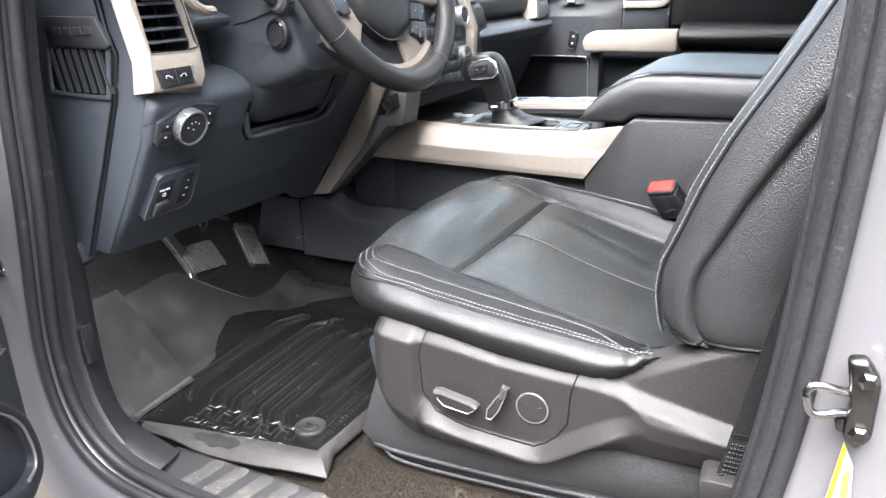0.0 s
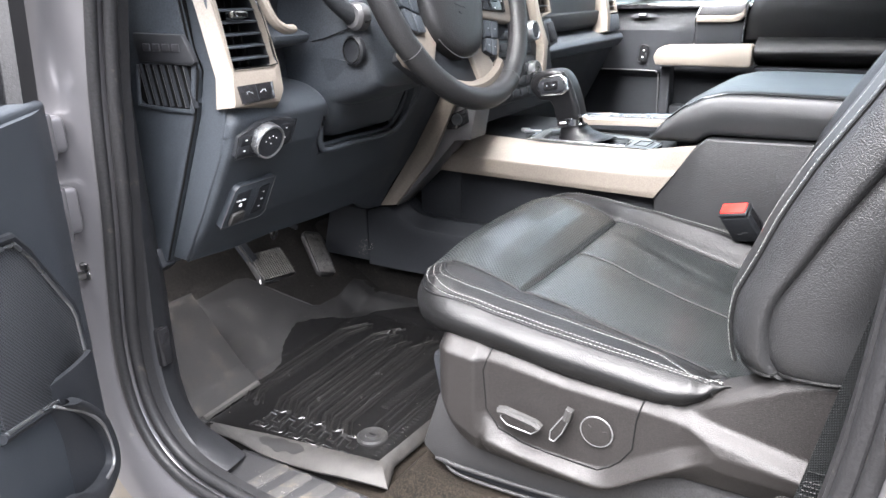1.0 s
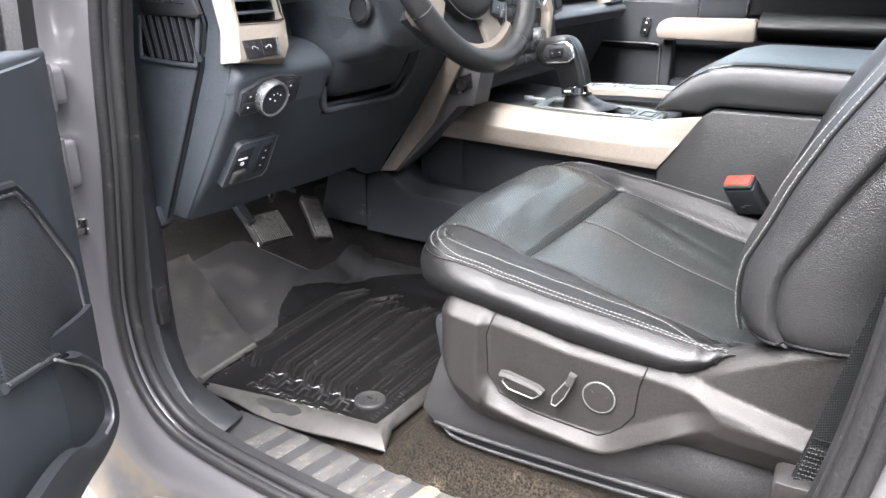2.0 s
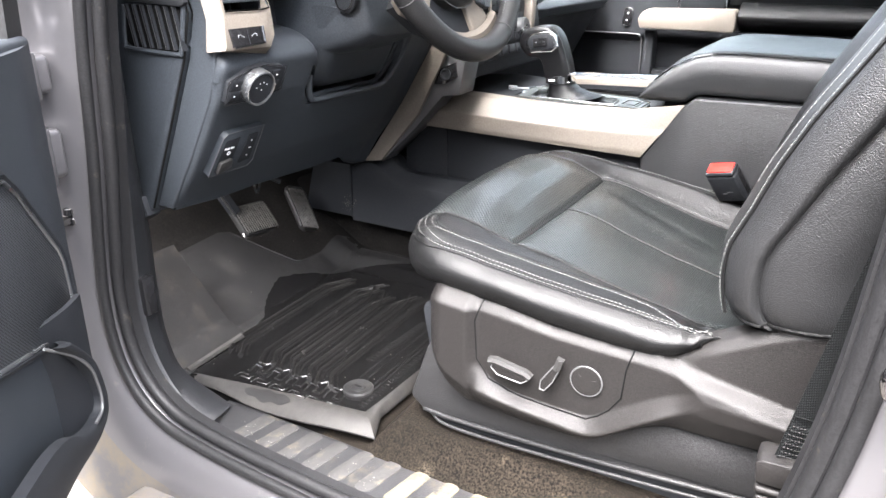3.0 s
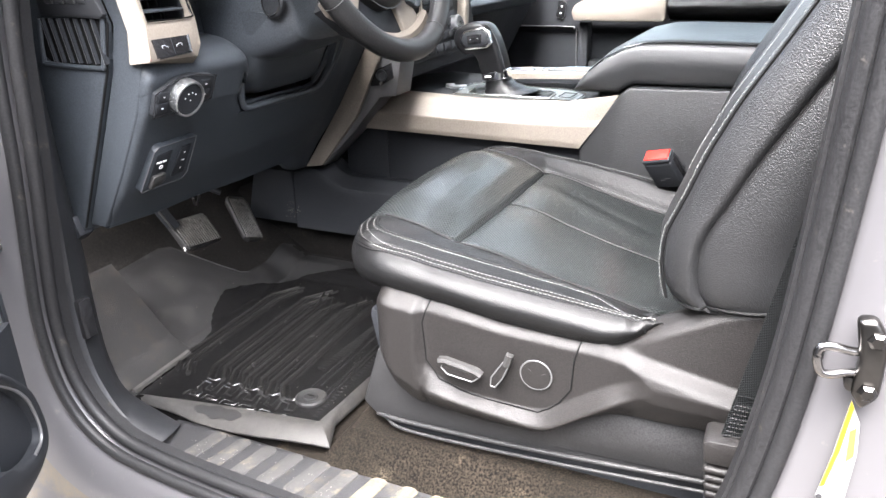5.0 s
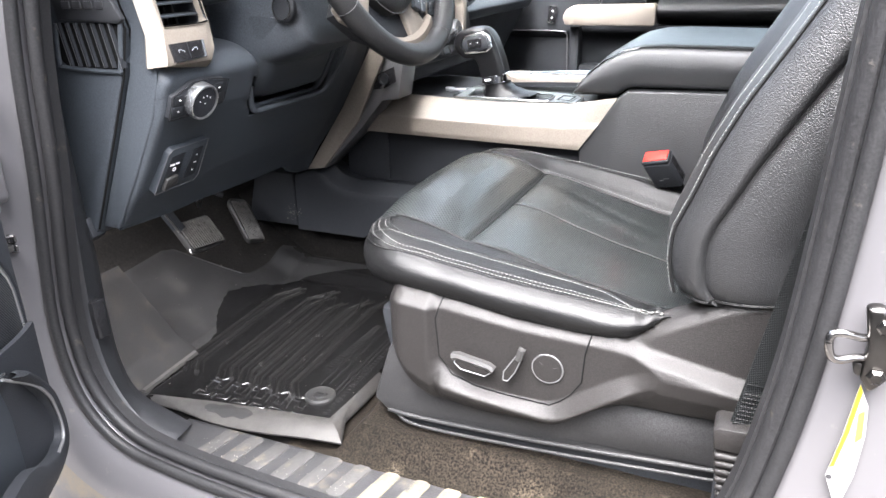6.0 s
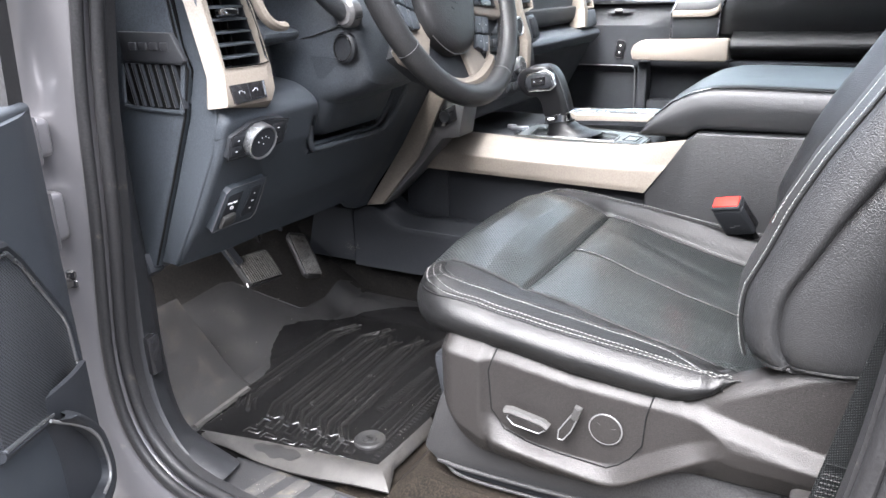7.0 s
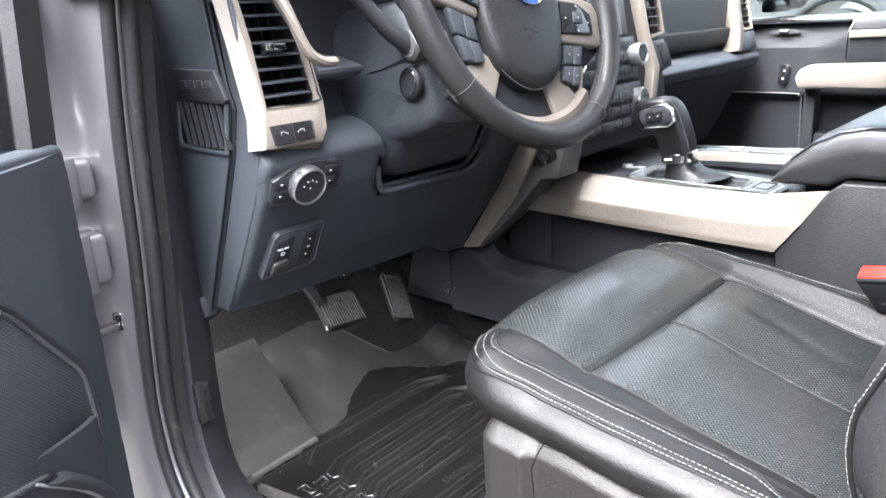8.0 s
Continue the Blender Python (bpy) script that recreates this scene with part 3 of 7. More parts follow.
# backrest
STITCH_X = [(0.28, -0.085), (0.296, -0.092), (0.32, -0.099), (0.347, -0.103), (0.376, -0.101), (0.418, -0.084), (0.46, -0.069), (0.511, -0.045), (0.564, -0.014), (0.603, 0.008), (0.85, 0.140)]


def back_ring(z, shrink=0.0):
    xs = lerp(z, STITCH_X) + shrink
    prof = []
    half = 0.262 - shrink * 0.5
    depth = 0.15 - shrink
    low = soft((0.42 - z) / 0.12)
    seam = lerp(z, [(0.30, 0.037), (0.39, 0.038), (0.50, 0.052), (0.65, 0.056)])
    # rear face to near side, round the bolster, across, and back
    prof += [(xs + depth, -half + 0.06), (xs + depth - 0.004, -half + 0.03), (xs + depth - 0.02, -half + 0.010)]
    for k in range(8):
        t = k / 7
        prof.append((xs + depth - 0.03 - (depth - 0.03 - seam - 0.006) * t, -half + 0.004 - 0.006 * math.sin(math.pi * t)))
    prof.append((xs + seam, -half + 0.009))
    for k in range(7):
        t = k / 6
        prof.append((xs + seam - 0.006 - (seam - 0.010) * t, -half + 0.0 + 0.020 * t ** 2))
    prof.append((xs + 0.002, -half + 0.027))
    for k in range(1, 13):
        t = k / 12
        prof.append((xs - 0.012 * math.sin(math.pi * t * 0.85) * (1 - 0.3 * low) + 0.030 * soft((t - 0.35) / 0.65) , -half + 0.030 + 0.10 * t))
    for k in range(1, 11):
        t = k / 10
        prof.append((xs + 0.024 + 0.014 * math.sin(math.pi * t / 2), -half + 0.13 + (half - 0.13) * t))
    prof += [(x, -y) for x, y in prof[::-1]]
    return [(x, MID + y, z + 0.10 * max(0, x - xs - 0.03) * low) for x, y in prof]


levels = [0.300, 0.303, 0.310, 0.322] + [0.335 + 0.019 * k for k in range(28)]
shr = {0.300: 0.03, 0.303: 0.014, 0.310: 0.005, 0.322: 0.001}
back_rings = [back_ring(z, shr.get(z, 0.0)) for z in levels]
back_rings.append(back_ring(0.862, 0.015))
back_rings.append(back_ring(0.872, 0.04))
backrest = part("backrest", loft(back_rings), leather_lit, seat, "black grained leather backrest with side seam", sharp=70)
for off, label in ((0.0, "pale grey thread"), (0.0055, "pale grey thread")):
    path = [Vector((lerp(0.305 + 0.0125 * k, STITCH_X) - (0.001 if not off else 0.008), MID - 0.262 + 0.028 + off * 1.3, 0.305 + 0.0125 * k)) for k in range(11 if off else 0, 44)]
    part("stitching", stitches([p + Vector((-0.0012, -0.0012, 0)) for p in path], r=0.00034, up=(1, 0, 0)), thread, backrest, label)
part("piping", tube([Vector((lerp(0.305 + 0.0125 * k, STITCH_X) + 0.001, MID - 0.262 + 0.0245, 0.305 + 0.0125 * k)) for k in range(44)], 0.0018, 6, (1, 0, 0)), leather, backrest)

part("piping", tube([Vector(p) + Vector((0, -0.0012, -0.001)) for p in back_ring(0.3085, 0.006)[3:26]], 0.0016, 8), leather, backrest)

# side shield with the power controls
TOP = [(-0.436, 0.262), (-0.428, 0.272), (-0.418, 0.2755), (-0.354, 0.2690), (-0.263, 0.2535), (-0.179, 0.250), (-0.143, 0.2530), (-0.121, 0.2640), (-0.098, 0.2790), (-0.073, 0.2930), (-0.034, 0.3140), (0.03, 0.334)]
CREASE = [(-0.140, 0.2500), (-0.118, 0.2600), (-0.091, 0.2760), (-0.065, 0.2940), (-0.040, 0.3090), (-0.018, 0.3210)]
BOT = [(-0.436, 0.205), (-0.424, 0.180), (-0.417, 0.172), (-0.397, 0.140), (-0.374, 0.1265), (-0.30, 0.120), (-0.219, 0.121), (-0.203, 0.129), (-0.156, 0.161), (-0.131, 0.171), (-0.071, 0.171), (-0.038, 0.173), (0.03, 0.168)]
LEDGE_LOW = [(-0.436, 0.20), (-0.395, 0.165), (-0.378, 0.166), (-0.3655, 0.1560), (-0.3425, 0.1475), (-0.28, 0.1405), (-0.220, 0.1345), (-0.2035, 0.1365), (-0.132, 0.1875), (-0.098, 0.2040), (-0.09, 0.2085), (-0.025, 0.2085), (0.03, 0.206)]
LEDGE_HIGH = [(-0.3605, 0.188), (-0.352, 0.177), (-0.3425, 0.1675), (-0.3125, 0.1565), (-0.2205, 0.1525), (-0.1945, 0.1690), (-0.15, 0.199), (-0.106, 0.2235), (-0.093, 0.236)]
SHELF_HIGH = [(-0.44, 0.30), (-0.15, 0.2535), (-0.14, 0.248), (-0.0785, 0.2375), (-0.023, 0.2275), (0.03, 0.220)]
SHELF_LOW = [(-0.436, 0.254), (-0.3555, 0.2540), (-0.2635, 0.2430), (-0.1725, 0.2385), (-0.1235, 0.2345), (-0.106, 0.2275), (-0.093, 0.2175), (-0.03, 0.2145), (0.03, 0.210)]
FACE_Y = -0.692


def eased(x, table):
    """A table of (x, value) with its corners rounded off."""
    return sum(lerp(x + d, table) for d in (-0.012, -0.006, 0.0, 0.006, 0.012)) / 5


def shield_out(x, z):
    """How far the skin stands out from the flat control face: ledges that catch the sky, and faces that turn under."""
    top, low = lerp(x, TOP), eased(x, BOT)
    rear = soft((x + 0.140) / 0.055)
    hi, lo = min(top, lerp(x, SHELF_HIGH)), lerp(x, SHELF_LOW)
    a, b = eased(x, LEDGE_LOW), eased(x, LEDGE_HIGH)
    left = 1 - soft((x + 0.374) / 0.020)           # the front column stands proud
    column = 0.011 * left
    ledge = 0.0165
    a += 0.0035 * soft((x + 0.37) / 0.03)
    b = max(b, a + 0.002)
    fore = [(low, ledge - 0.020), (low + 0.6 * (a - low), ledge - 0.005), (a, ledge), (b, 0.0), (max(b + 0.0005, lo), 0.0), (max(b + 0.001, hi), -0.012), (max(b + 0.0015, top - 0.010), -0.014), (max(b + 0.002, top), -0.024)]
    aft = [(low, ledge - 0.020), (low + 0.6 * (lo - low), ledge - 0.006), (lo, ledge - 0.003), (max(lo + 0.001, hi - 0.011), ledge - 0.007), (hi, -0.006), (max(hi + 0.001, top - 0.016), -0.010), (max(hi + 0.002, top), -0.024)]
    p = lerp(z, fore) * (1 - rear) + lerp(z, aft) * rear
    if x > -0.17:
        edge = lerp(x, CREASE)
        p -= soft((x + 0.17) / 0.04) * 1.5 * max(0.0, z - edge)
    if x < -0.35:
        roll = 1.25 * max(0.0, z - (top - 0.017))
        turn = 0.45 * max(0.0, lerp(x, [(-0.436, 0.205), (-0.40, 0.165), (-0.37, 0.150)]) - z)
        p = p * (1 - left) + (column - roll - turn) * left
    if x < -0.404:
        p -= 0.050 * (1 - math.sqrt(max(0.0, 1 - ((-0.404 - x) / 0.0325) ** 2)))
    return p


def shield_y(x, z):
    """The skin, with its creases softened a little."""
    e = 0.0018
    return FACE_Y - sum(shield_out(x + i * e, z + j * e) for i in (-1, 0, 1) for j in (-1, 0, 1)) / 9


def shield_point(u, v):
    x = -0.436 + 0.466 * u
    a, b = eased(x, BOT), lerp(x, TOP)
    z = a + (b - a) * v
    return (x, shield_y(x, z), z)


shield = part("side_shield", sheet(shield_point, 190, 84, 0.006, (0, 1, 0)), shield_mat, seat, "satin dark grey plastic seat side shield", sharp=75)
PANEL_L = [(0.1525, -0.222), (0.1545, -0.29), (0.158, -0.315), (0.1675, -0.3425), (0.189, -0.3600), (0.24, -0.3630), (0.262, -0.3570), (0.28, -0.352)]
PANEL_R = [(0.1525, -0.219), (0.160, -0.206), (0.1705, -0.1945), (0.1895, -0.1825), (0.226, -0.1800), (0.250, -0.1745), (0.28, -0.17)]
panel_rows = [0.1525 + 0.0215 * k / 14 for k in range(14)] + [0.174 + 0.092 * k / 36 for k in range(37)]


def panel_point(u, v):
    z = 0.1525 + 0.1115 * v
    x = lerp(z, PANEL_L) + (lerp(z, PANEL_R) - lerp(z, PANEL_L)) * u
    z = min(z, lerp(x, TOP) - 0.001)
    return (x, shield_y(x, z) - 0.0009, z)


control_panel = part("control_panel", sheet(panel_point, 70, 60, 0.004, (0, 1, 0)), shield_mat, shield, "dark grey control panel", sharp=75)
edge_l = [(lerp(z, PANEL_L), z) for z in panel_rows]
edge_r = [(lerp(z, PANEL_R), z) for z in panel_rows]
groove = [(x, z) for x, z in edge_l[::-1] + edge_r if z < lerp(x, TOP) - 0.001]
part("panel_groove", tube([(x, shield_y(x, z) - 0.0006, z) for x, z in groove], 0.0009, 6, (0, 1, 0)), deep_black, control_panel)


def on_shield(bm, x, z, turn=0, y=FACE_Y - 0.0005):
    """Moves a part built flat (x along, y up, z out) onto the shield's face."""
    return moved(bm, frame_at((x, y, z), (math.cos(radians(turn)), 0, math.sin(radians(turn))), (-math.sin(radians(turn)), 0, math.cos(radians(turn)))))


def lever(at, turn, face, top_edge, label):
    """A wedge lever: a face with a bright outline, and a satin ridge along its top edge."""
    x, z = at
    body = part("lever", on_shield(prism(face, "z", 0.0, 0.0135, 0.0018), x, z, turn), shield_mat, control_panel, label)
    part("lever_ridge", on_shield(sweep([(a, b, 0.0115) for a, b in top_edge], [(0.0042, -0.004), (0.0040, 0.003), (0.0, 0.0052), (-0.0040, 0.003), (-0.0042, -0.004)], (0, 0, 1)), x, z, turn), badge_satin, body)
    part("chrome_edge", on_shield(tube([(a * 0.93, b * 0.93, 0.0140) for a, b in face] + [(face[0][0] * 0.93, face[0][1] * 0.93, 0.0140)], 0.0008, 6), x, z, turn), silver_line, body)


badge_satin = material("satin_lever_top", (0.025, 0.0245, 0.024), 0.42, grain=0.4, grain_size=900)
lever((-0.312, 0.192), -2, [(-0.024, -0.001), (-0.022, 0.006), (0.022, 0.002), (0.026, -0.004), (0.018, -0.011), (-0.015, -0.0085)], [(-0.026, 0.006), (-0.018, 0.008), (0.020, 0.003), (0.027, -0.001)], "satin grey seat slide lever")
lever((-0.261, 0.2045), -14, [(-0.006, -0.027), (0.000, -0.026), (0.006, -0.010), (0.009, 0.012), (0.001, 0.012), (-0.008, -0.015)], [(0.0050, 0.008), (0.0052, 0.016), (0.0054, 0.0225)], "satin grey recline lever")
lumbar = part("lumbar_switch", on_shield(lathe([(0.0175, 0.0), (0.0172, 0.004), (0.012, 0.0046), (0.001, 0.0038)], 32), -0.222, 0.201), shield_mat, control_panel, "round lumbar switch")
part("chrome_ring", on_shield(tube([(0.0183 * math.cos(a), 0.0183 * math.sin(a), 0.003) for a in [2 * math.pi * k / 40 for k in range(40)]], 0.0008, 6, closed=True), -0.222, 0.201), silver_line, lumbar)
for a in (140, 20):
    part("mark", on_shield(moved(box((0.0075, -0.0002, 0.0040), (0.0125, 0.0002, 0.0048), 0), pose(0, 0, 0, 0, 0, a)), -0.222, 0.201), badge_satin, lumbar)

# lower covers over the seat track
cover_mat = material("grained_cover_plastic", (0.0205, 0.0205, 0.0212), 0.48, grain=0.8, grain_size=900, mottle=0.2, mottle_size=30, spec=0.4, tone=0.5, dirt=(0.05, 0.046, 0.04), dirt_size=40.0, dirt_amount=-0.1)
part("track", box((-0.44, -0.655, 0.0), (0.02, -0.60, 0.08), 0.004), plastic_dim, seat)
part("track_cover", prism([(-0.448, 0.165), (-0.474, 0.086), (-0.452, 0.068), (-0.227, 0.070), (0.02, 0.090), (0.02, 0.14), (-0.15, 0.17), (-0.42, 0.22)], "y", -0.665, -0.60, 0.006), cover_mat, seat, "scuffed dark plastic seat track cover")
for dz, dy, fat in ((0.0, -0.003, 0.0032), (-0.011, -0.006, 0.0022)):
    part("rib", tube(spline([(-0.452 + 0.9 * abs(dz), -0.663, 0.071 + dz * 0.2), (-0.40, -0.666 + dy, 0.073 + dz), (-0.227, -0.667 + dy, 0.080 + dz), (0.02, -0.668 + dy, 0.098 + dz)], 30), fat, 10), cover_mat, seat)
part("cover_panel", sheet(lambda u, v: (-0.22 + 0.245 * u, -0.668 - 0.012 * math.sin(math.pi * min(1, u * 1.1)) * math.sin(math.pi * v), 0.09 + 0.01 * u + (lerp(-0.22 + 0.245 * u, BOT) - 0.085 - 0.01 * u) * v), 24, 12, 0.01, (0, 1, 0)), cover_mat, seat)

# ---- sill plate ----
sill_plate = thing("sill_plate", (-0.4, -0.76, 0.0), "ribbed dark plastic sill plate caked with pale dried mud", "sill plate")
dusty_plastic = material("dusty_sill_plastic", (0.019, 0.019, 0.020), 0.5, grain=0.6, grain_size=600, mottle=0.3, mottle_size=40, dirt=(0.070, 0.060, 0.044), dirt_size=26.0, dirt_amount=0.22)
mud = material("pale_dried_mud", (0.112, 0.093, 0.063), 0.9, grain=0.8, grain_size=300, mottle=0.45, mottle_size=30.0, dirt=(0.030, 0.030, 0.029), dirt_size=38.0, dirt_amount=0.6)
smeared = material("smeared_mud", (0.030, 0.029, 0.028), 0.7, grain=0.8, grain_size=300, mottle=0.35, mottle_size=30.0, dirt=(0.085, 0.072, 0.052), dirt_size=45.0, dirt_amount=0.2)
part("plate", sheet(lambda u, v: (-0.765 + 0.78 * u, -0.806 + 0.103 * v, 0.012 - 0.012 * soft((v - 0.85) / 0.15) + 0.006 * soft((0.12 - v) / 0.12)), 40, 16, 0.02, (0, 0, -1)), dusty_plastic, sill_plate)
for k in range(16):
    x = -0.6855 + 0.0434 * k
    pts = [(0.0120 * math.cos(a) - 0.005, -0.027 + 0.008 * math.sin(a)) for a in [math.pi + math.pi * q / 6 for q in range(7)]]
    pts += [(-p, -q) for p, q in pts]
    rib = prism([(x + p, -0.752 + q) for p, q in pts], "z", 0.008, 0.0132, 0.0008)
    part("rib", rib, mud if k > 5 else smeared, sill_plate)

# ---- floor mat ----
floor_mat = thing("floor_mat", (-0.75, -0.45, 0.03), "black ribbed rubber floor mat, wet and dusty, with raised edges", "floor mat")
wet = material("wet_mat_rubber", (0.0048, 0.0047, 0.0048), 0.20, grain=0.25, grain_size=500, mottle=0.35, mottle_size=40, spec=0.28)
dry = material("dry_mat_rubber", (0.0092, 0.0091, 0.0093), 0.55, grain=0.7, grain_size=600, mottle=0.4, mottle_size=14, dirt=(0.0150, 0.0142, 0.0134), dirt_size=22.0, dirt_amount=0.36, spec=0.28)
dusty = material("dusty_mat_rubber", (0.022, 0.0203, 0.0185), 0.55, grain=0.7, grain_size=600, mottle=0.5, mottle_size=60, dirt=(0.015, 0.0143, 0.0138), dirt_size=13.0, dirt_amount=0.6)
# Wet gloss, plus a base lighter than the tread that stands for rib glints.
rib_wet = material("wet_rib_rubber", (0.0085, 0.0082, 0.0080), 0.24, grain=0.2, grain_size=500, mottle=0.4, mottle_size=30, spec=0.75, coat=0.4, coat_rough=0.12)


def rest(x, y):
    """Height of the foot rest on the mat: a ramp with a sharp far side."""
    edge = lerp(x, [(-1.0, -0.580), (-0.885, -0.570), (-0.862, -0.568)])
    return 0.62 * max(0.0, -0.862 - x) * soft((edge + 0.006 - y) / 0.012)


def mat_z(x, y):
    z = 0.030 + 0.58 * max(0.0, -0.90 - x) + rest(x, y)
    z += 0.020 * soft((y + 0.265) / 0.06)
    return z


def wet_edge(y):
    lim = lerp(y, [(-0.722, -0.850), (-0.67, -0.853), (-0.605, -0.858), (-0.56, -0.866), (-0.507, -0.882), (-0.465, -0.915), (-0.43, -0.930), (-0.394, -0.942), (-0.342, -0.926), (-0.294, -0.902), (-0.243, -0.857), (-0.22, -0.80), (-0.18, -0.70)])
    return lim + 0.006 * noise.noise((y * 30, 1.0, 7.0)) + 0.003 * noise.noise((y * 90, 4.0, 2.0))


def far_edge(y):
    return lerp(y, [(-0.72, -1.000), (-0.580, -1.000), (-0.572, -1.045), (-0.55, -1.062), (-0.42, -1.070), (-0.395, -1.062), (-0.35, -0.985), (-0.330, -0.955), (-0.315, -0.948), (-0.20, -0.945), (-0.18, -0.93)])


def near_edge(y):
    return lerp(y, [(-0.714, -0.851), (-0.708, -0.842), (-0.704, -0.825), (-0.694, -0.783), (-0.688, -0.735), (-0.678, -0.667), (-0.670, -0.60), (-0.663, -0.553), (-0.645, -0.549), (-0.541, -0.545), (-0.18, -0.56)])


def dry_point(u, v):
    y = -0.718 + 0.538 * v
    x = far_edge(y) + (wet_edge(y) - far_edge(y)) * u
    return (x, y, mat_z(x, y) + 0.0015 * soft((0.04 - u) / 0.04))


def wet_point(u, v):
    y = -0.718 + 0.538 * v
    a = wet_edge(y)
    x = a + max(0.0005, near_edge(y) - a) * u
    return (x, y, mat_z(x, y))


tray = part("tray", sheet(dry_point, 60, 240, 0.003, (0, 0, -1)), dry, floor_mat, "dry dusty grey rim of the mat", sharp=50)
dusty_rest = material("dusty_foot_rest", (0.0085, 0.0083, 0.0083), 0.58, grain=0.8, grain_size=600, mottle=0.4, mottle_size=30, dirt=(0.021, 0.0185, 0.0155), dirt_size=34.0, dirt_amount=0.36, spec=0.22)


def rest_point(u, v):
    x = -0.998 + 0.133 * u
    y = -0.716 + (lerp(x, [(-1.0, -0.580), (-0.885, -0.570), (-0.862, -0.568)]) - 0.0065 + 0.716) * v
    return (x, y, mat_z(x, y) + 0.0012)


part("foot_rest", sheet(rest_point, 24, 24, 0.002, (0, 0, -1)), dusty_rest, tray, "scuffed dusty foot rest", sharp=50)
part("wet_tread", sheet(wet_point, 60, 240, 0.003, (0, 0, -1)), wet, floor_mat, "wet black tread of the mat", sharp=50)
part("ledge", sweep([(-0.858, -0.708, 0.031), (-0.862, -0.585, 0.034)], [(0.006, 0), (0.004, 0.004), (-0.002, 0.005), (-0.005, 0)]), dusty, tray, "dusty ledge under the foot rest")


def flap(u, v):
    """The near edge of the mat, folded down over the carpet and the sill, wider to the rear."""
    a = Vector((lerp(u, [(0, -0.845), (0.1, -0.822), (0.4, -0.735), (0.7, -0.645), (1, -0.551)]), lerp(u, [(0, -0.708), (0.1, -0.7035), (0.4, -0.688), (0.7, -0.6755), (1, -0.6625)]), 0.0310))
    b = Vector((lerp(u, [(0, -0.845), (0.15, -0.794), (0.4, -0.735), (0.75, -0.618), (1, -0.511)]), lerp(u, [(0, -0.7095), (0.15, -0.7125), (0.4, -0.717), (0.75, -0.714), (1, -0.698)]), 0.016 + 0.003 * math.sin(u * 9) + 0.004 * u))
    p = a.lerp(b, v)
    p.z += 0.005 * math.sin(math.pi * v) * (0.3 + u)
    return p


def rear_flap(u, v):
    a = Vector((lerp(u, [(0, -0.551), (0.3, -0.548), (1, -0.544)]), -0.6625 + 0.14 * u, 0.031))
    b = Vector((lerp(u, [(0, -0.511), (0.3, -0.536), (1, -0.536)]), -0.698 + 0.18 * u, 0.020 - 0.010 * u))
    p = a.lerp(b, v)
    p.z += 0.006 * math.sin(math.pi * v) * (1 - u)
    return p


part("folded_edge", sheet(flap, 60, 10, 0.003, (0, 0.3, -1)), dusty, floor_mat, "pale dusty folded edge", sharp=60)


def damp(u, v):
    """A damp stain lying on the folded edge, with a wavy outline."""
    wide = math.sqrt(max(0.0, 1 - (2 * u - 1) ** 2)) * (0.85 + 0.15 * math.sin(17 * u))
    p = flap(0.36 + 0.27 * u, 0.42 + 0.33 * wide * (2 * v - 1))
    return (p.x, p.y - 0.0004, p.z + 0.0009)


part("damp_patch", sheet(damp, 30, 8, 0.0005, (0, 0.3, -1)), dry, floor_mat, "damp dark patch on the folded edge", sharp=60)
part("folded_edge", sheet(rear_flap, 20, 8, 0.003, (-0.3, 0, -1)), dusty, floor_mat, "pale dusty folded edge", sharp=60)


def raised(path, w=0.0042, h=0.0058):
    """A moulded rib along a path on the mat."""
    pts = [(a, b, mat_z(a, b) - 0.0005) for a, b in path]
    return sweep(pts, [(w, 0), (w * 0.72, h * 0.5), (w * 0.38, h * 0.88), (0, h), (-w * 0.38, h * 0.88), (-w * 0.72, h * 0.5), (-w, 0)])


def fine_path(pts):
    out = []
    for (a, b), (c, d) in zip(pts, pts[1:]):
        out += [(a + (c - a) * k / 4, b + (d - b) * k / 4) for k in range(4)]
    return out + [pts[-1]]


for k, (x, y0, y1, bend) in enumerate([(-0.866, -0.598, -0.345, 0.030), (-0.846, -0.60, -0.36, 0.018), (-0.797, -0.602, -0.335, 0.034), (-0.779, -0.596, -0.36, 0.020), (-0.757, -0.598, -0.345, -0.018), (-0.738, -0.60, -0.375, 0.016),
                                      (-0.722, -0.611, -0.36, -0.022), (-0.700, -0.604, -0.35, 0.022), (-0.680, -0.606, -0.34, -0.016), (-0.658, -0.605, -0.33, 0.016)]):
    foot = 0.024 if k % 2 else 0.018
    path = [(x + foot, y0 - 0.030), (x + 0.002, y0), (x - 0.007, y1), (x - 0.007 + bend, y1 + 0.050)]
    part("tread_rib", raised(fine_path(path), 0.0036 + 0.0012 * (k % 2)), rib_wet, floor_mat)
    part("tread_rib", raised(fine_path([(a + 0.0088, b + 0.006) for a, b in path]), 0.0015, 0.0030), rib_wet, floor_mat)
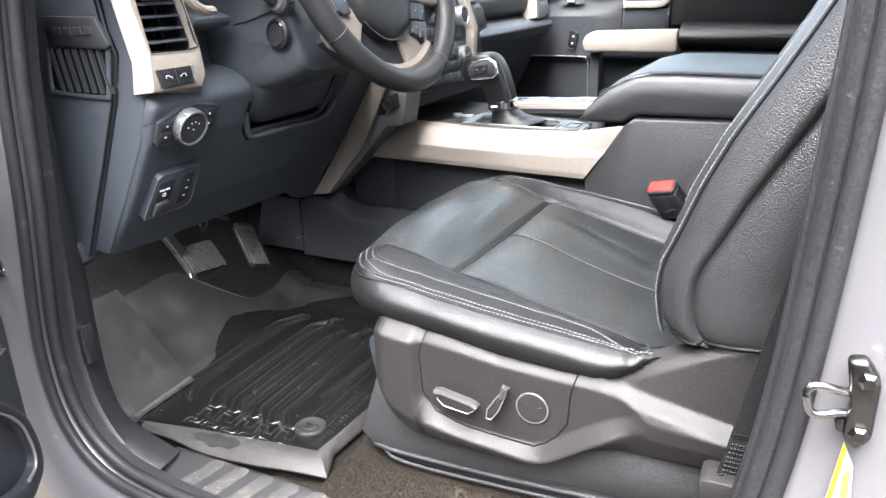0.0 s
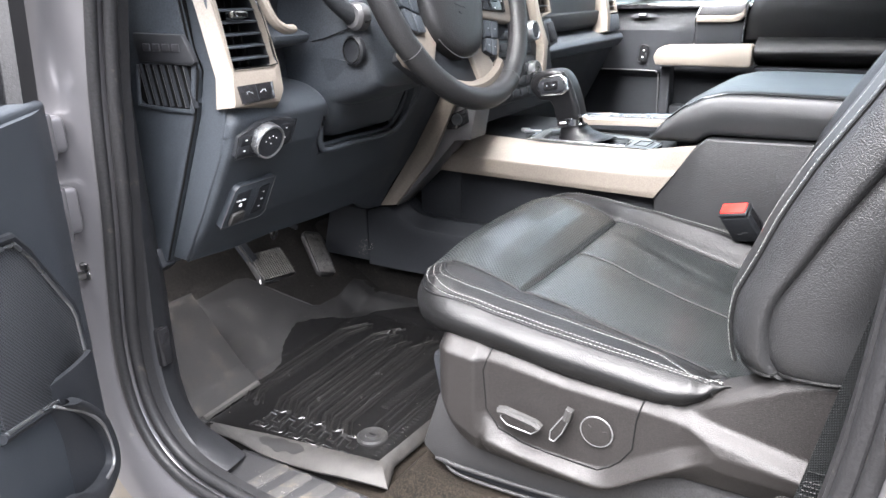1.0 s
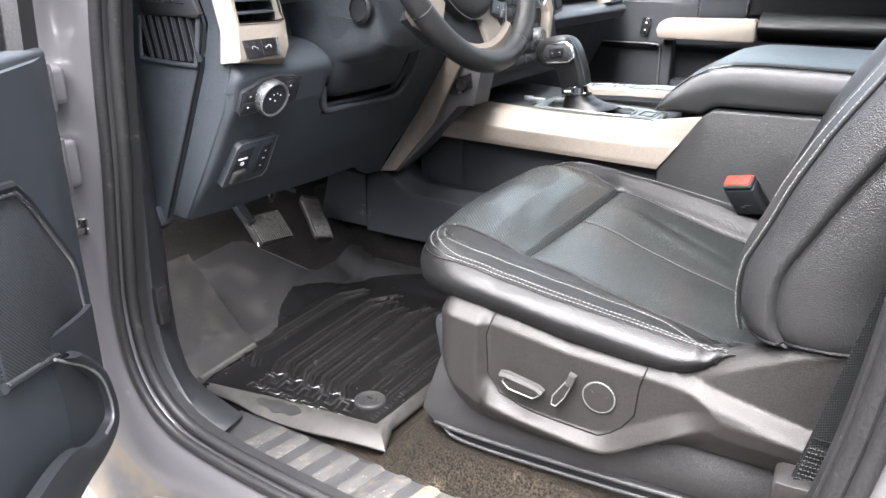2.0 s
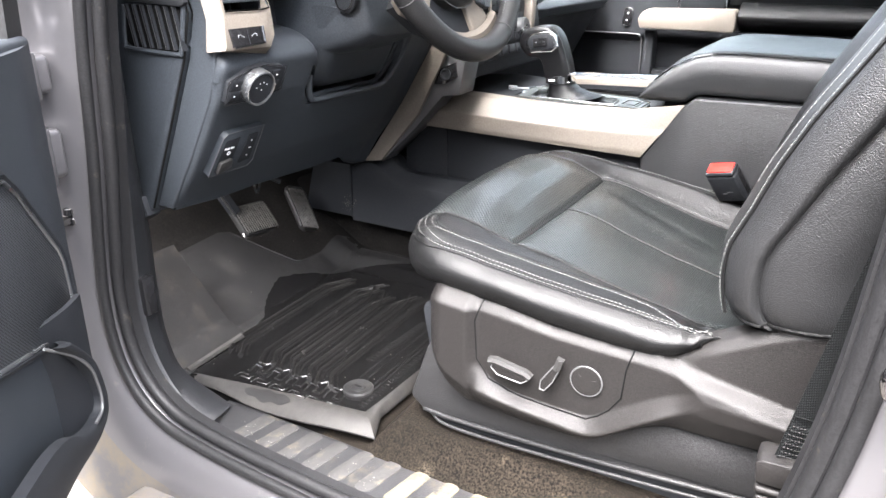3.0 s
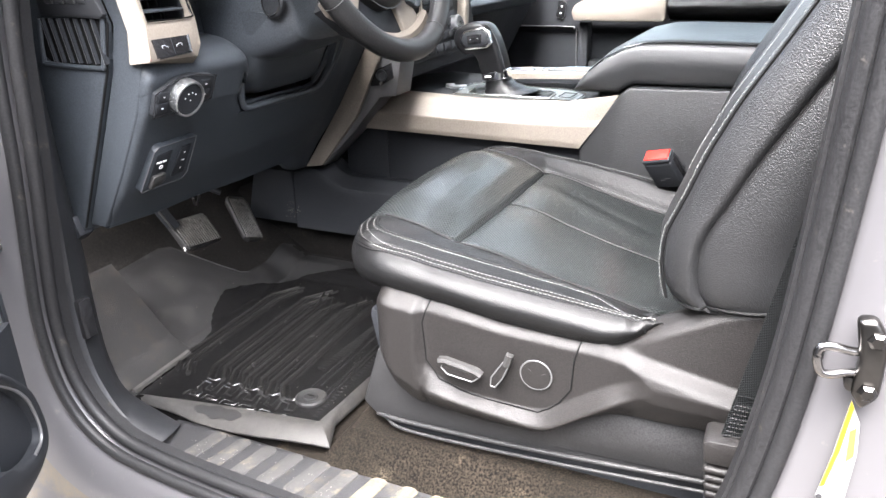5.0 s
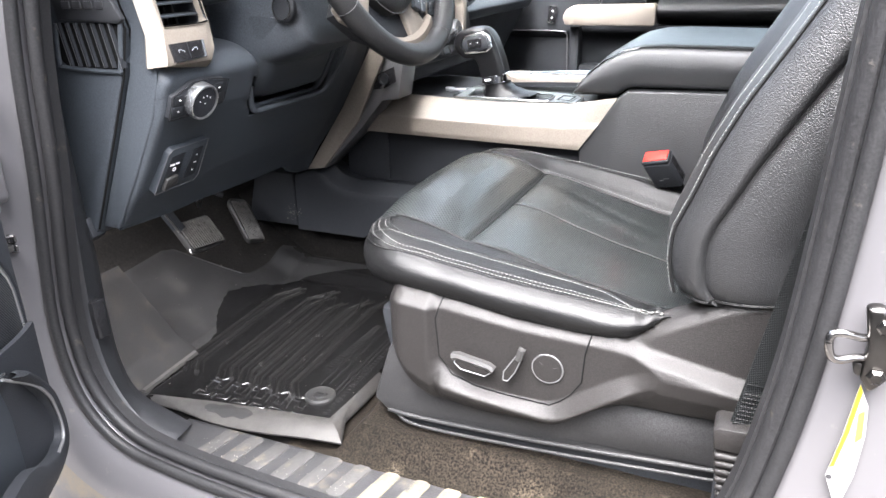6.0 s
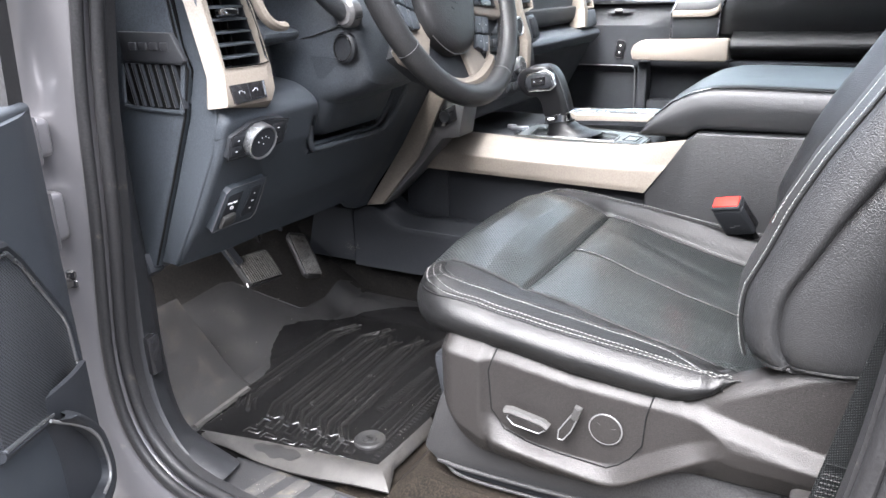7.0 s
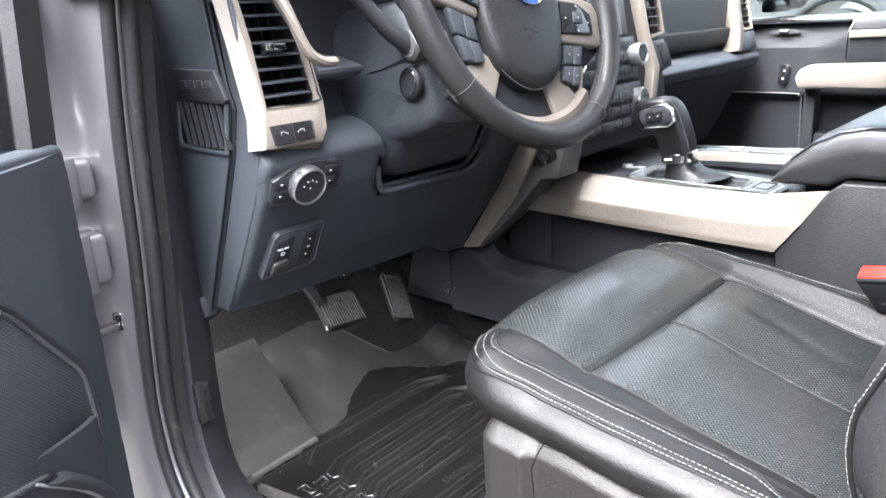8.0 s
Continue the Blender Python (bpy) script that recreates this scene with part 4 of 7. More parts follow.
# moulded angular lines along the near side of the tread
for i in range(5):
    x = -0.775 + 0.037 * i
    part("tread_block", raised([(x, -0.662), (x - 0.004, -0.640), (x + 0.011, -0.642), (x + 0.013, -0.657), (x + 0.026, -0.657), (x + 0.024, -0.634)], 0.0017, 0.0024), rib_wet, floor_mat)
    part("tread_block", raised([(x - 0.004, -0.632), (x + 0.010, -0.633), (x + 0.016, -0.624)], 0.0013, 0.0018), rib_wet, floor_mat)
for i in range(6):
    x = -0.785 + 0.034 * i
    part("tread_block", raised([(x, -0.682), (x + 0.002, -0.669), (x + 0.018, -0.670)], 0.0016, 0.0022), rib_wet, floor_mat)
    part("tread_block", raised([(x + 0.008, -0.678), (x + 0.026, -0.677), (x + 0.027, -0.668)], 0.0014, 0.0020), rib_wet, floor_mat)
# worn lettering that cannot be read, as small raised bars
for k in range(22):
    y = -0.540 + 0.0074 * k
    part("raised_mark", box((-0.634 + 0.0004 * k, y, 0.029), (-0.622 + 0.0004 * k, y + 0.0036, 0.0318), 0.0007), rib_wet, floor_mat)
for k in range(26):
    y = -0.655 + 0.0084 * k
    part("raised_mark", box((-0.568, y, 0.029), (-0.560, y + 0.0030, 0.0315), 0.0007), rib_wet, floor_mat)
for x, y0 in ((-0.612, -0.59), (-0.600, -0.585), (-0.582, -0.60), (-0.574, -0.62)):
    part("edge_rib", raised([(x, y0), (x - 0.001, -0.45), (x - 0.003, -0.28)], 0.0018, 0.0022), rib_wet, floor_mat)
clip_prof = [(0.0235, -0.001), (0.0235, 0.003), (0.021, 0.0055), (0.018, 0.004), (0.011, 0.0035), (0.010, 0.0060), (0.004, 0.0065), (0.001, 0.0050)]
for at in ((-0.594, -0.619, 0.0305), (-0.552, -0.40, 0.0305)):
    clip = part("retaining_clip", moved(lathe(clip_prof, 32), Matrix.Translation(at)), dry, floor_mat, "round dusty mat clip")
    part("clip_slot", moved(box((-0.006, -0.0012, 0.0055), (0.006, 0.0012, 0.0072), 0.0004), Matrix.Translation(at)), deep_black, clip)

# pale grit lying on the mat, the sill and the carpet
rng = random.Random(4)
grit_bm = bmesh.new()
for k in range(330):
    if k < 120:
        y = rng.uniform(-0.70, -0.20)
        x = rng.uniform(near_edge(y), far_edge(y) + 0.03)
        z = mat_z(x, y)
    elif k < 180:
        x, y = rng.uniform(-1.08, -0.90), rng.uniform(-0.70, -0.20)
        if x > far_edge(y) - 0.02:
            continue
        z = floor_z(x, y) + 0.001
    elif k < 260:
        x, y, z = rng.uniform(-0.72, -0.45), rng.uniform(-0.80, -0.74), 0.0135
    else:
        x, y, z = rng.gauss(-0.905, 0.010), -0.2105, rng.gauss(0.158, 0.008)
    r = rng.choice((0.0003, 0.0004, 0.0005, 0.0007))
    c = [grit_bm.verts.new((x + r * dx * rng.uniform(0.7, 1.5), y + r * dy * rng.uniform(0.7, 1.5), z + r * dz)) for dx, dy, dz in ((1, 0, 0), (-0.5, 0.87, 0), (-0.5, -0.87, 0), (0, 0, 1.2))]
    for q in ((0, 1, 3), (1, 2, 3), (2, 0, 3), (2, 1, 0)):
        grit_bm.faces.new([c[i] for i in q])
tagged(part("grit", grit_bm, material("pale_grit", (0.34, 0.32, 0.28), 0.7), flat=True), "pale grit specks scattered on the mat, carpet and sill", "grit", kind="stuff")

# ---- pedals ----
pedal_rubber = material("worn_pedal_rubber", (0.008, 0.0078, 0.0075), 0.5, grain=0.4, grain_size=500, mottle=0.3, dirt=(0.10, 0.09, 0.072), dirt_size=60, dirt_amount=0.0)
worn_rib = material("worn_rib_rubber", (0.055, 0.052, 0.048), 0.3, grain=0.4, grain_size=500, mottle=0.8, mottle_size=110, dirt=(0.010, 0.010, 0.010), dirt_size=130, dirt_amount=0.35)
brake = thing("brake_pedal", (-0.94, -0.455, 0.17), "worn ribbed rubber brake pedal on a steel arm", "pedal")
at = frame_at((-0.948, -0.441, 0.187), (0.03, 1, -0.12), (-0.60, 0.0, 0.62)) @ Matrix.Diagonal((0.86, 0.95, 1, 1))
pad = prism([(-0.050, -0.026), (-0.044, -0.034), (0.040, -0.030), (0.050, -0.022), (0.050, 0.026), (0.042, 0.034), (-0.042, 0.032), (-0.050, 0.026)], "z", -0.008, 0.006, 0.003)
pad = part("pad", moved(pad, at), pedal_rubber, brake, "ribbed rubber pedal pad worn pale")
for k in range(15):
    u = -0.0455 + 0.0062 * k
    part("pad_rib", moved(box((u, -0.0295, 0.005), (u + 0.0021, 0.0295, 0.0088), 0.0007), at), worn_rib, pad)
part("pad_edge", moved(tube(spline([(-0.050, -0.024, 0.0), (-0.044, -0.034, 0.0), (0.040, -0.030, 0.0), (0.050, -0.022, 0.0), (0.050, 0.024, 0.0)], 20), 0.0018, 6), at), steel, pad, "bright steel rim")
arm_line = spline([(-0.960, -0.475, 0.205), (-0.985, -0.492, 0.265), (-1.02, -0.50, 0.36), (-1.04, -0.50, 0.50)], 16)
brake_arm = part("arm", sweep(arm_line, [(0.006, 0.010), (-0.006, 0.010), (-0.006, -0.010), (0.006, -0.010)], (1, 0, 0)), plastic_dim, brake, "dark steel pedal arm")
for dy in (-0.009, 0.004):
    part("bright_edge", tube([p + Vector((0.0065, dy, 0)) for p in arm_line], 0.0018, 6, (1, 0, 0)), steel, brake_arm, "bright worn edge")
accel = thing("accelerator_pedal", (-0.96, -0.29, 0.12), "long worn ribbed accelerator pedal", "pedal")
at = frame_at((-0.962, -0.291, 0.163), (0.16, 1, -0.36), (-0.55, -0.40, 0.68)) @ Matrix.Diagonal((1.25, 0.92, 1, 1))
pad = prism([(-0.019, -0.052), (-0.012, -0.060), (0.014, -0.058), (0.020, -0.050), (0.023, 0.040), (0.016, 0.056), (-0.014, 0.056), (-0.021, 0.042)], "z", -0.008, 0.004, 0.003)
pad = part("pad", moved(pad, at), pedal_rubber, accel, "ribbed pedal pad worn pale at its tip")
for k in range(10):
    u = -0.0165 + 0.0034 * k
    part("pad_rib", moved(box((u, -0.055, 0.003), (u + 0.0014, 0.046, 0.0062), 0.0006), at), worn_rib, pad)
part("arm", tube(spline([(-1.00, -0.305, 0.215), (-1.03, -0.33, 0.235), (-1.06, -0.36, 0.255), (-1.08, -0.36, 0.33)], 14), 0.005, 8), plastic_dim, accel)
part("cable", tube(spline([(-0.98, -0.40, 0.235), (-1.00, -0.375, 0.212), (-1.02, -0.345, 0.214), (-1.03, -0.33, 0.225)], 14), 0.0022, 6), steel, accel)

# ---- dashboard, driver's side ----
dash = thing("dashboard", (-0.85, 0.0, 0.3), "dark textured plastic dashboard with champagne metal vent frames", "dashboard")
FACE_U, FACE_V = (0, 1, 0), (0.081, 0, 0.142)        # the slope of the lower panel
KNEE = [(0.262, -0.850), (0.312, -0.818), (0.36, -0.7795), (0.395, -0.7565), (0.43, -0.7355), (0.468, -0.7130), (0.50, -0.6990), (0.54, -0.688)]
KNEE_TOP = [(-0.7000, 0.498), (-0.6950, 0.510), (-0.6960, 0.519), (-0.7030, 0.528), (-0.719, 0.538), (-0.745, 0.546), (-0.80, 0.552), (-0.86, 0.556)]


def knee_low(y):
    return lerp(y, [(-0.73, 0.313), (-0.63, 0.305), (-0.55, 0.306), (-0.436, 0.300), (-0.325, 0.299), (-0.295, 0.280), (-0.26, 0.268), (-0.2165, 0.262)])


def corner_round(q, r):
    """How far a rounded corner of radius r falls back, q past its start."""
    q = min(r, max(0.0, q))
    return r - math.sqrt(r * r - q * q)


def knee_pod(u, v):
    """Left part of the knee panel: the face, and its rounded top running back under the vent."""
    y = -0.7285 + 0.1935 * u
    back = corner_round(-0.7165 - y, 0.012)
    end = corner_round(y + 0.555, 0.020)
    if v < 0.7:
        z = knee_low(y) + (0.498 - knee_low(y)) * v / 0.7
        return (lerp(z, KNEE) - back - end * soft((z - 0.44) / 0.02), y, z)
    p = spline([(a, 0, b) for a, b in KNEE_TOP], 41)[round((v - 0.7) / 0.3 * 40)]
    return (p.x - back - 0.6 * end, y, p.z - 0.5 * back - end)


def knee_face(y0, y1, top):
    def point(u, v):
        y = y0 + (y1 - y0) * u
        z = knee_low(y) + (top - knee_low(y)) * v
        return (lerp(z, KNEE) + 0.006 * soft((y + 0.262) / 0.045), y, z)
    return point


part("lower_panel", sheet(knee_pod, 60, 100, 0.010, (-1, 0, 0.1)), plastic, dash, "smooth dark plastic knee panel")
part("lower_panel", sheet(knee_face(-0.535, -0.314, 0.4335), 50, 24, 0.010, (-1, 0, 0.1)), plastic, dash, "smooth dark plastic knee panel")
part("lower_panel", sheet(knee_face(-0.314, -0.2285, 0.54), 24, 40, 0.010, (-1, 0, 0.1)), plastic, dash, "smooth dark plastic knee panel")
part("lower_edge", tube([(lerp(knee_low(y), KNEE) - 0.006, y, knee_low(y) + 0.0005) for y in [-0.722 + 0.0126 * k for k in range(41)]], 0.0055, 8), plastic, dash)
cap_pts = [(-0.884, 0.78), (-0.875, 0.502), (-0.873, 0.394), (-0.871, 0.33), (-0.862, 0.297), (-0.850, 0.309), (-0.816, 0.384), (-0.794, 0.431), (-0.755, 0.518), (-0.739, 0.575), (-0.749, 0.603), (-0.78, 0.78)]
end_cap = part("end_cap", prism(cap_pts, "y", -0.736, -0.69, 0.003), plastic, dash, "dark plastic end cover of the dashboard")
part("edge_band", prism([(-0.8455, 0.313), (-0.8115, 0.385), (-0.7895, 0.432), (-0.7505, 0.519), (-0.7345, 0.576), (-0.7445, 0.604), (-0.761, 0.78), (-0.730, 0.78), (-0.706, 0.575), (-0.706, 0.515), (-0.722, 0.47), (-0.768, 0.39), (-0.818, 0.312)], "y", -0.7300, -0.7180, 0.003, 3), plastic, dash)
part("cap_joint", tube([(-0.8475, -0.7352, 0.311), (-0.8135, -0.7352, 0.385), (-0.7915, -0.7352, 0.432), (-0.7525, -0.7352, 0.519), (-0.7365, -0.7352, 0.576), (-0.7465, -0.7352, 0.604), (-0.7700, -0.7352, 0.78)], 0.0016, 6, (0, 1, 0)), deep_black, dash)
part("core", box((-1.05, -0.70, 0.53), (-0.78, 0.84, 0.70), 0.02), plastic_dim, dash)

# grille and lettered badge on the end cover
badge_mat = material("satin_badge_plastic", (0.075, 0.075, 0.078), 0.38, metal=0.2, grain=0.1, grain_size=900)
badge = part("badge", prism([(-0.842, 0.622), (-0.750, 0.620), (-0.732, 0.588), (-0.738, 0.583), (-0.836, 0.587)], "y", -0.7435, -0.735, 0.002), scuffed, end_cap, "satin badge plate with raised letters")


def lettering(text, size, m, mat, parent, name="lettering", thick=0.0006, width=1.0):
    cu = bpy.data.curves.new("text", "FONT")
    cu.body, cu.size, cu.extrude, cu.align_x, cu.align_y = text, size, thick, "CENTER", "CENTER"
    cu.resolution_u = 2
    tmp = bpy.data.objects.new("text", cu)
    me = bpy.data.meshes.new_from_object(tmp)
    bpy.data.objects.remove(tmp)
    bm = bmesh.new()
    bm.from_mesh(me)
    bpy.data.meshes.remove(me)
    return part(name, moved(moved(bm, Matrix.Diagonal((width, 1, 1, 1))), m), mat, parent, flat=True)


plain_letters = material("dark_letters", (0.025, 0.025, 0.027), 0.3)
for k in range(4):
    part("raised_mark", box((-0.822 + 0.018 * k, -0.7452, 0.600), (-0.809 + 0.018 * k, -0.743, 0.609), 0.0008), plain_letters, badge)
# flush near-black plate stands for the shade inside the grille
grille = part("grille_shade", prism([(-0.848, 0.583), (-0.741, 0.583), (-0.752, 0.533), (-0.762, 0.528), (-0.842, 0.531), (-0.850, 0.537)], "y", -0.7372, -0.730, 0.001), deep_black, end_cap)
rim_pts = [(-0.846, 0.582), (-0.853, 0.536), (-0.845, 0.529), (-0.762, 0.526), (-0.752, 0.532), (-0.740, 0.584)]
part("grille_rim", tube([(w.x, -0.7375, w.y) for w in spline([(p, q, 0) for p, q in rim_pts], 30)], 0.003, 8, (0, 1, 0)), plastic, end_cap)
for k in range(7):
    x = -0.840 + 0.0140 * k
    bar = part("grille_bar", sweep([(x, -0.7380, 0.583), (x + 0.010, -0.7380, 0.531)], [(0.0022, 0.003), (-0.0012, 0.003), (-0.0008, -0.003), (0.0018, -0.003)], (0, 1, 0)), plastic_dim, end_cap)
    part("bar_edge", tube([(x - 0.001, -0.7405, 0.583), (x + 0.009, -0.7405, 0.531)], 0.0006, 5, (0, 1, 0)), silver_line, bar)

# vent frame: a tall champagne bezel
BZ = frame_at((-0.684, -0.736, 0.524), (0, 1, 0), (-0.235, 0, 1))


def ring_frame(outer, inner, back, front, m, inner_back=None):
    """A surround between two outlines of as many points, from back to front."""
    rows = [[(x, y, back) for x, y in outer], [(x, y, front - 0.003) for x, y in outer],
            [(x + (a - x) * 0.12, y + (b - y) * 0.12, front) for (x, y), (a, b) in zip(outer, inner)],
            [(a + (x - a) * 0.12, b + (y - b) * 0.12, front) for (x, y), (a, b) in zip(outer, inner)],
            [(a, b, front - 0.003) for a, b in inner], [(a, b, inner_back if inner_back is not None else back) for a, b in inner]]
    return moved(loft(rows, True, False), m)


outer = [(0.004, 0.008), (0.084, 0.006), (0.094, 0.018), (0.098, 0.050), (0.0945, 0.120), (0.080, 0.163), (0.064, 0.27), (0.002, 0.27), (0.0125, 0.13), (0.0140, 0.047)]
inner = [(0.019, 0.054), (0.085, 0.0535), (0.0905, 0.056), (0.0925, 0.064), (0.086, 0.135), (0.069, 0.172), (0.052, 0.26), (0.012, 0.26), (0.0205, 0.13), (0.0185, 0.062)]
# the left flank is a broad facet leaning back, deepest at the foot
flank = [(-0.001, 0.013, -0.024), (0.086, 0.001, -0.012), (0.097, 0.016, -0.016), (0.101, 0.050, -0.014), (0.0975, 0.121, -0.014), (0.083, 0.166, -0.014), (0.067, 0.27, -0.014), (-0.012, 0.27, -0.008), (-0.0035, 0.13, -0.009), (-0.0015, 0.047, -0.010)]
bezel_rows = [[(a + 0.004, b + 0.004, c - 0.004) for a, b, c in flank], flank, [(x + (a - x) * 0.04, y + (b - y) * 0.04, 0.0018) for (x, y), (a, b) in zip(outer, inner)], [(x + (a - x) * 0.14, y + (b - y) * 0.14, 0.004) for (x, y), (a, b) in zip(outer, inner)],
              [(a + (x - a) * 0.12, b + (y - b) * 0.12, 0.004) for (x, y), (a, b) in zip(outer, inner)], [(a, b, 0.001) for a, b in inner], [(a, b, -0.006) for a, b in inner]]
bezel = part("vent_bezel", moved(loft(bezel_rows, True, False), BZ), champagne, dash, "champagne metal-look vent frame", sharp=30)
part("vent_duct", ring_frame([(a + (a - 0.045) * 0.02, b) for a, b in inner], inner, -0.045, -0.004, BZ), plastic_dim, bezel)
part("chrome_line", moved(tube(spline([(0.053, 0.25, 0.003), (0.070, 0.172, 0.003), (0.087, 0.135, 0.003), (0.0930, 0.066, 0.003), (0.088, 0.0545, 0.003), (0.0185, 0.0545, 0.003)], 40), 0.0016, 6), BZ), chrome, bezel)
part("vent_back", moved(box((0.009, 0.05, -0.045), (0.098, 0.262, -0.040), 0), BZ), deep_black, bezel)
for k in range(13):
    v = 0.0665 + 0.0150 * k
    w = lerp(v, [(0.06, 0.091), (0.135, 0.085), (0.172, 0.068), (0.26, 0.052)])
    part("vent_slat", moved(moved(box((lerp(v, [(0.06, 0.0190), (0.13, 0.0205), (0.26, 0.012)]), -0.0011, -0.016), (w, 0.0011, 0.001), 0.0006), pose(0, 0, 0, 18, 0, 0)), BZ @ Matrix.Translation((0, v, -0.004))), plastic, bezel)
for k in range(4):
    u = 0.024 + 0.014 * k
    part("vent_vane", moved(box((u, 0.058, -0.036), (u + 0.0018, 0.255, -0.020), 0), BZ), gloss_black, bezel)
part("vent_tab", moved(box((0.032, 0.1145, -0.002), (0.060, 0.123, 0.011), 0.002), BZ), chrome, bezel, "bright vent thumb tab")
pedal_switch = part("pedal_switch", moved(prism([(0.016, 0.012), (0.071, 0.014), (0.073, 0.034), (0.015, 0.034)], "z", 0.0, 0.0065, 0.001), BZ), gloss_black, bezel, "black two-button switch")
part("chrome_line", moved(tube([(0.016, 0.0115, 0.0065), (0.071, 0.0135, 0.0065), (0.0735, 0.034, 0.0065)], 0.0009, 6), BZ), chrome, pedal_switch)
part("button_gap", moved(box((0.0432, 0.014, 0.006), (0.0440, 0.033, 0.0069), 0), BZ), plastic_dim, pedal_switch)
for u, d in ((0.031, 1), (0.054, -1)):
    part("icon", moved(tube([(u - 0.0045 * d, 0.0225, 0.0067), (u - 0.0045 * d, 0.0255, 0.0067), (u, 0.0258, 0.0067), (u + 0.0018 * d, 0.0242, 0.0067), (u + 0.0045 * d, 0.0238, 0.0067), (u + 0.0045 * d, 0.0220, 0.0067)], 0.00035, 4), BZ), dash_print, pedal_switch)

# light switch
LS = frame_at((-0.695, -0.676, 0.487), (0.06, 1, 0), (0.055, 0, 0.142))
light_switch = part("light_switch", moved(prism([(-0.044, 0.008), (-0.014, 0.022), (0.014, 0.024), (0.050, 0.018), (0.047, -0.012), (0.012, -0.020), (-0.045, -0.021)], "z", -0.012, 0.0018, 0.0012), LS), plastic_dim, dash, "dark headlight switch panel")
part("panel_rim", moved(tube([(a, b, 0.003) for a, b in [(-0.046, 0.009), (-0.015, 0.0235), (0.014, 0.0255), (0.052, 0.019), (0.0485, -0.013), (0.012, -0.0215), (-0.047, -0.0225), (-0.046, 0.009)]], 0.0007, 6), LS @ Matrix.Translation((0, 0, -0.0015))), gloss_black, light_switch)
knob_at = LS @ Matrix.Translation((-0.002, 0.0, 0.0))
knob = part("knob", moved(lathe([(0.0205, 0.0), (0.0205, 0.0130), (0.0195, 0.0138), (0.001, 0.0140)], 40), knob_at), plastic_dim, light_switch, "round headlight knob")
part("knob_ring", moved(lathe([(0.0236, 0.0), (0.0240, 0.010), (0.0234, 0.0145), (0.0222, 0.0152), (0.0208, 0.0145), (0.0204, 0.010)], 40), knob_at), satin_chrome, knob, "brushed chrome ring")
for u, v in ((-0.009, 0.003), (-0.004, 0.008), (0.002, 0.009), (0.008, 0.006), (0.0, -0.001)):
    part("icon", moved(moved(lathe([(0.0004, 0), (0.0009, 0.0), (0.0009, 0.0005), (0.0004, 0.0005)], 8), Matrix.Translation((u, v, 0.0142))), knob_at), white_print, knob)
for u, v in ((-0.034, 0.004), (-0.035, -0.011), (0.034, 0.010), (0.034, -0.004)):
    button = part("button", moved(box((u - 0.0085, v - 0.0065, 0.000), (u + 0.0085, v + 0.0065, 0.0030), 0.001), LS), plastic_dim, light_switch)
    part("icon", moved(box((u - 0.0013, v - 0.0006, 0.0028), (u + 0.0013, v + 0.0006, 0.0035), 0), LS), white_print, button)

# parking brake release and dimmer panel
SW = frame_at((-0.7555, -0.665, 0.393), (0, 1, 0), FACE_V) @ Matrix.Translation((0, 0, -0.0045))
switch_panel = part("switch_panel", moved(prism([(-0.041, -0.034), (-0.036, 0.030), (-0.030, 0.036), (0.038, 0.037), (0.041, -0.026), (0.034, -0.034)], "z", -0.004, 0.0125, 0.0015), SW), plastic, dash, "dark panel with brake release and dimmer")
part("panel_rim", moved(tube([(a, b, 0.0122) for a, b in [(-0.0415, -0.0345), (-0.0365, 0.030), (-0.030, 0.0365), (0.0385, 0.0375), (0.0415, -0.026), (0.034, -0.0345), (-0.0415, -0.0345)]], 0.0005, 5), SW), badge_mat, switch_panel)
part("release_recess", moved(prism([(-0.034, -0.028), (-0.030, 0.024), (-0.004, 0.026), (-0.006, -0.024)], "z", 0.0118, 0.0132, 0.0005), SW), plastic_dim, switch_panel)
part("release_lever", moved(prism([(-0.033, -0.029), (-0.032, -0.008), (-0.010, -0.006), (-0.007, -0.022)], "z", 0.0125, 0.019, 0.003), SW), badge_satin, switch_panel, "satin grey pull lever")
lettering("PULL ON", 0.0042, SW @ Matrix.Translation((-0.0200, 0.011, 0.0134)), white_print, switch_panel)
part("icon", moved(tube([(-0.0185 + 0.0026 * math.cos(a), 0.0025 + 0.0026 * math.sin(a), 0.0136) for a in [2 * math.pi * q / 14 for q in range(14)]], 0.0006, 4, closed=True), SW), white_print, switch_panel)
part("dimmer", moved(prism([(0.008, -0.022), (0.012, 0.026), (0.030, 0.027), (0.030, -0.020)], "z", 0.0118, 0.0140, 0.0008), SW), plastic_dim, switch_panel)
for v in (0.016, 0.003, -0.010):
    part("icon", moved(box((0.019, v - 0.0008, 0.0138), (0.0215 + (0.002 if v == 0.003 else 0), v + 0.0008, 0.0144), 0), SW), white_print, switch_panel)

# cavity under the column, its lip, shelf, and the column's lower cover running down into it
part("cavity", box((-0.92, -0.545, 0.40), (-0.795, -0.30, 0.53), 0.004), plastic_dim, dash)
lip = spline([(-0.020, -0.531, 0.505), (-0.012, -0.531, 0.470), (-0.003, -0.526, 0.446), (0, -0.510, 0.4375), (0, -0.46, 0.4365), (0, -0.38, 0.4350), (0, -0.338, 0.4350), (0, -0.321, 0.4425), (0, -0.311, 0.465), (0, -0.300, 0.505), (0, -0.294, 0.54)], 60)
part("cavity_lip", sweep([(lerp(p.z, KNEE) + p.x - 0.0005, p.y, p.z) for p in lip], circle(0.0050, 10), (1, 0, 0.4)), plastic, dash)
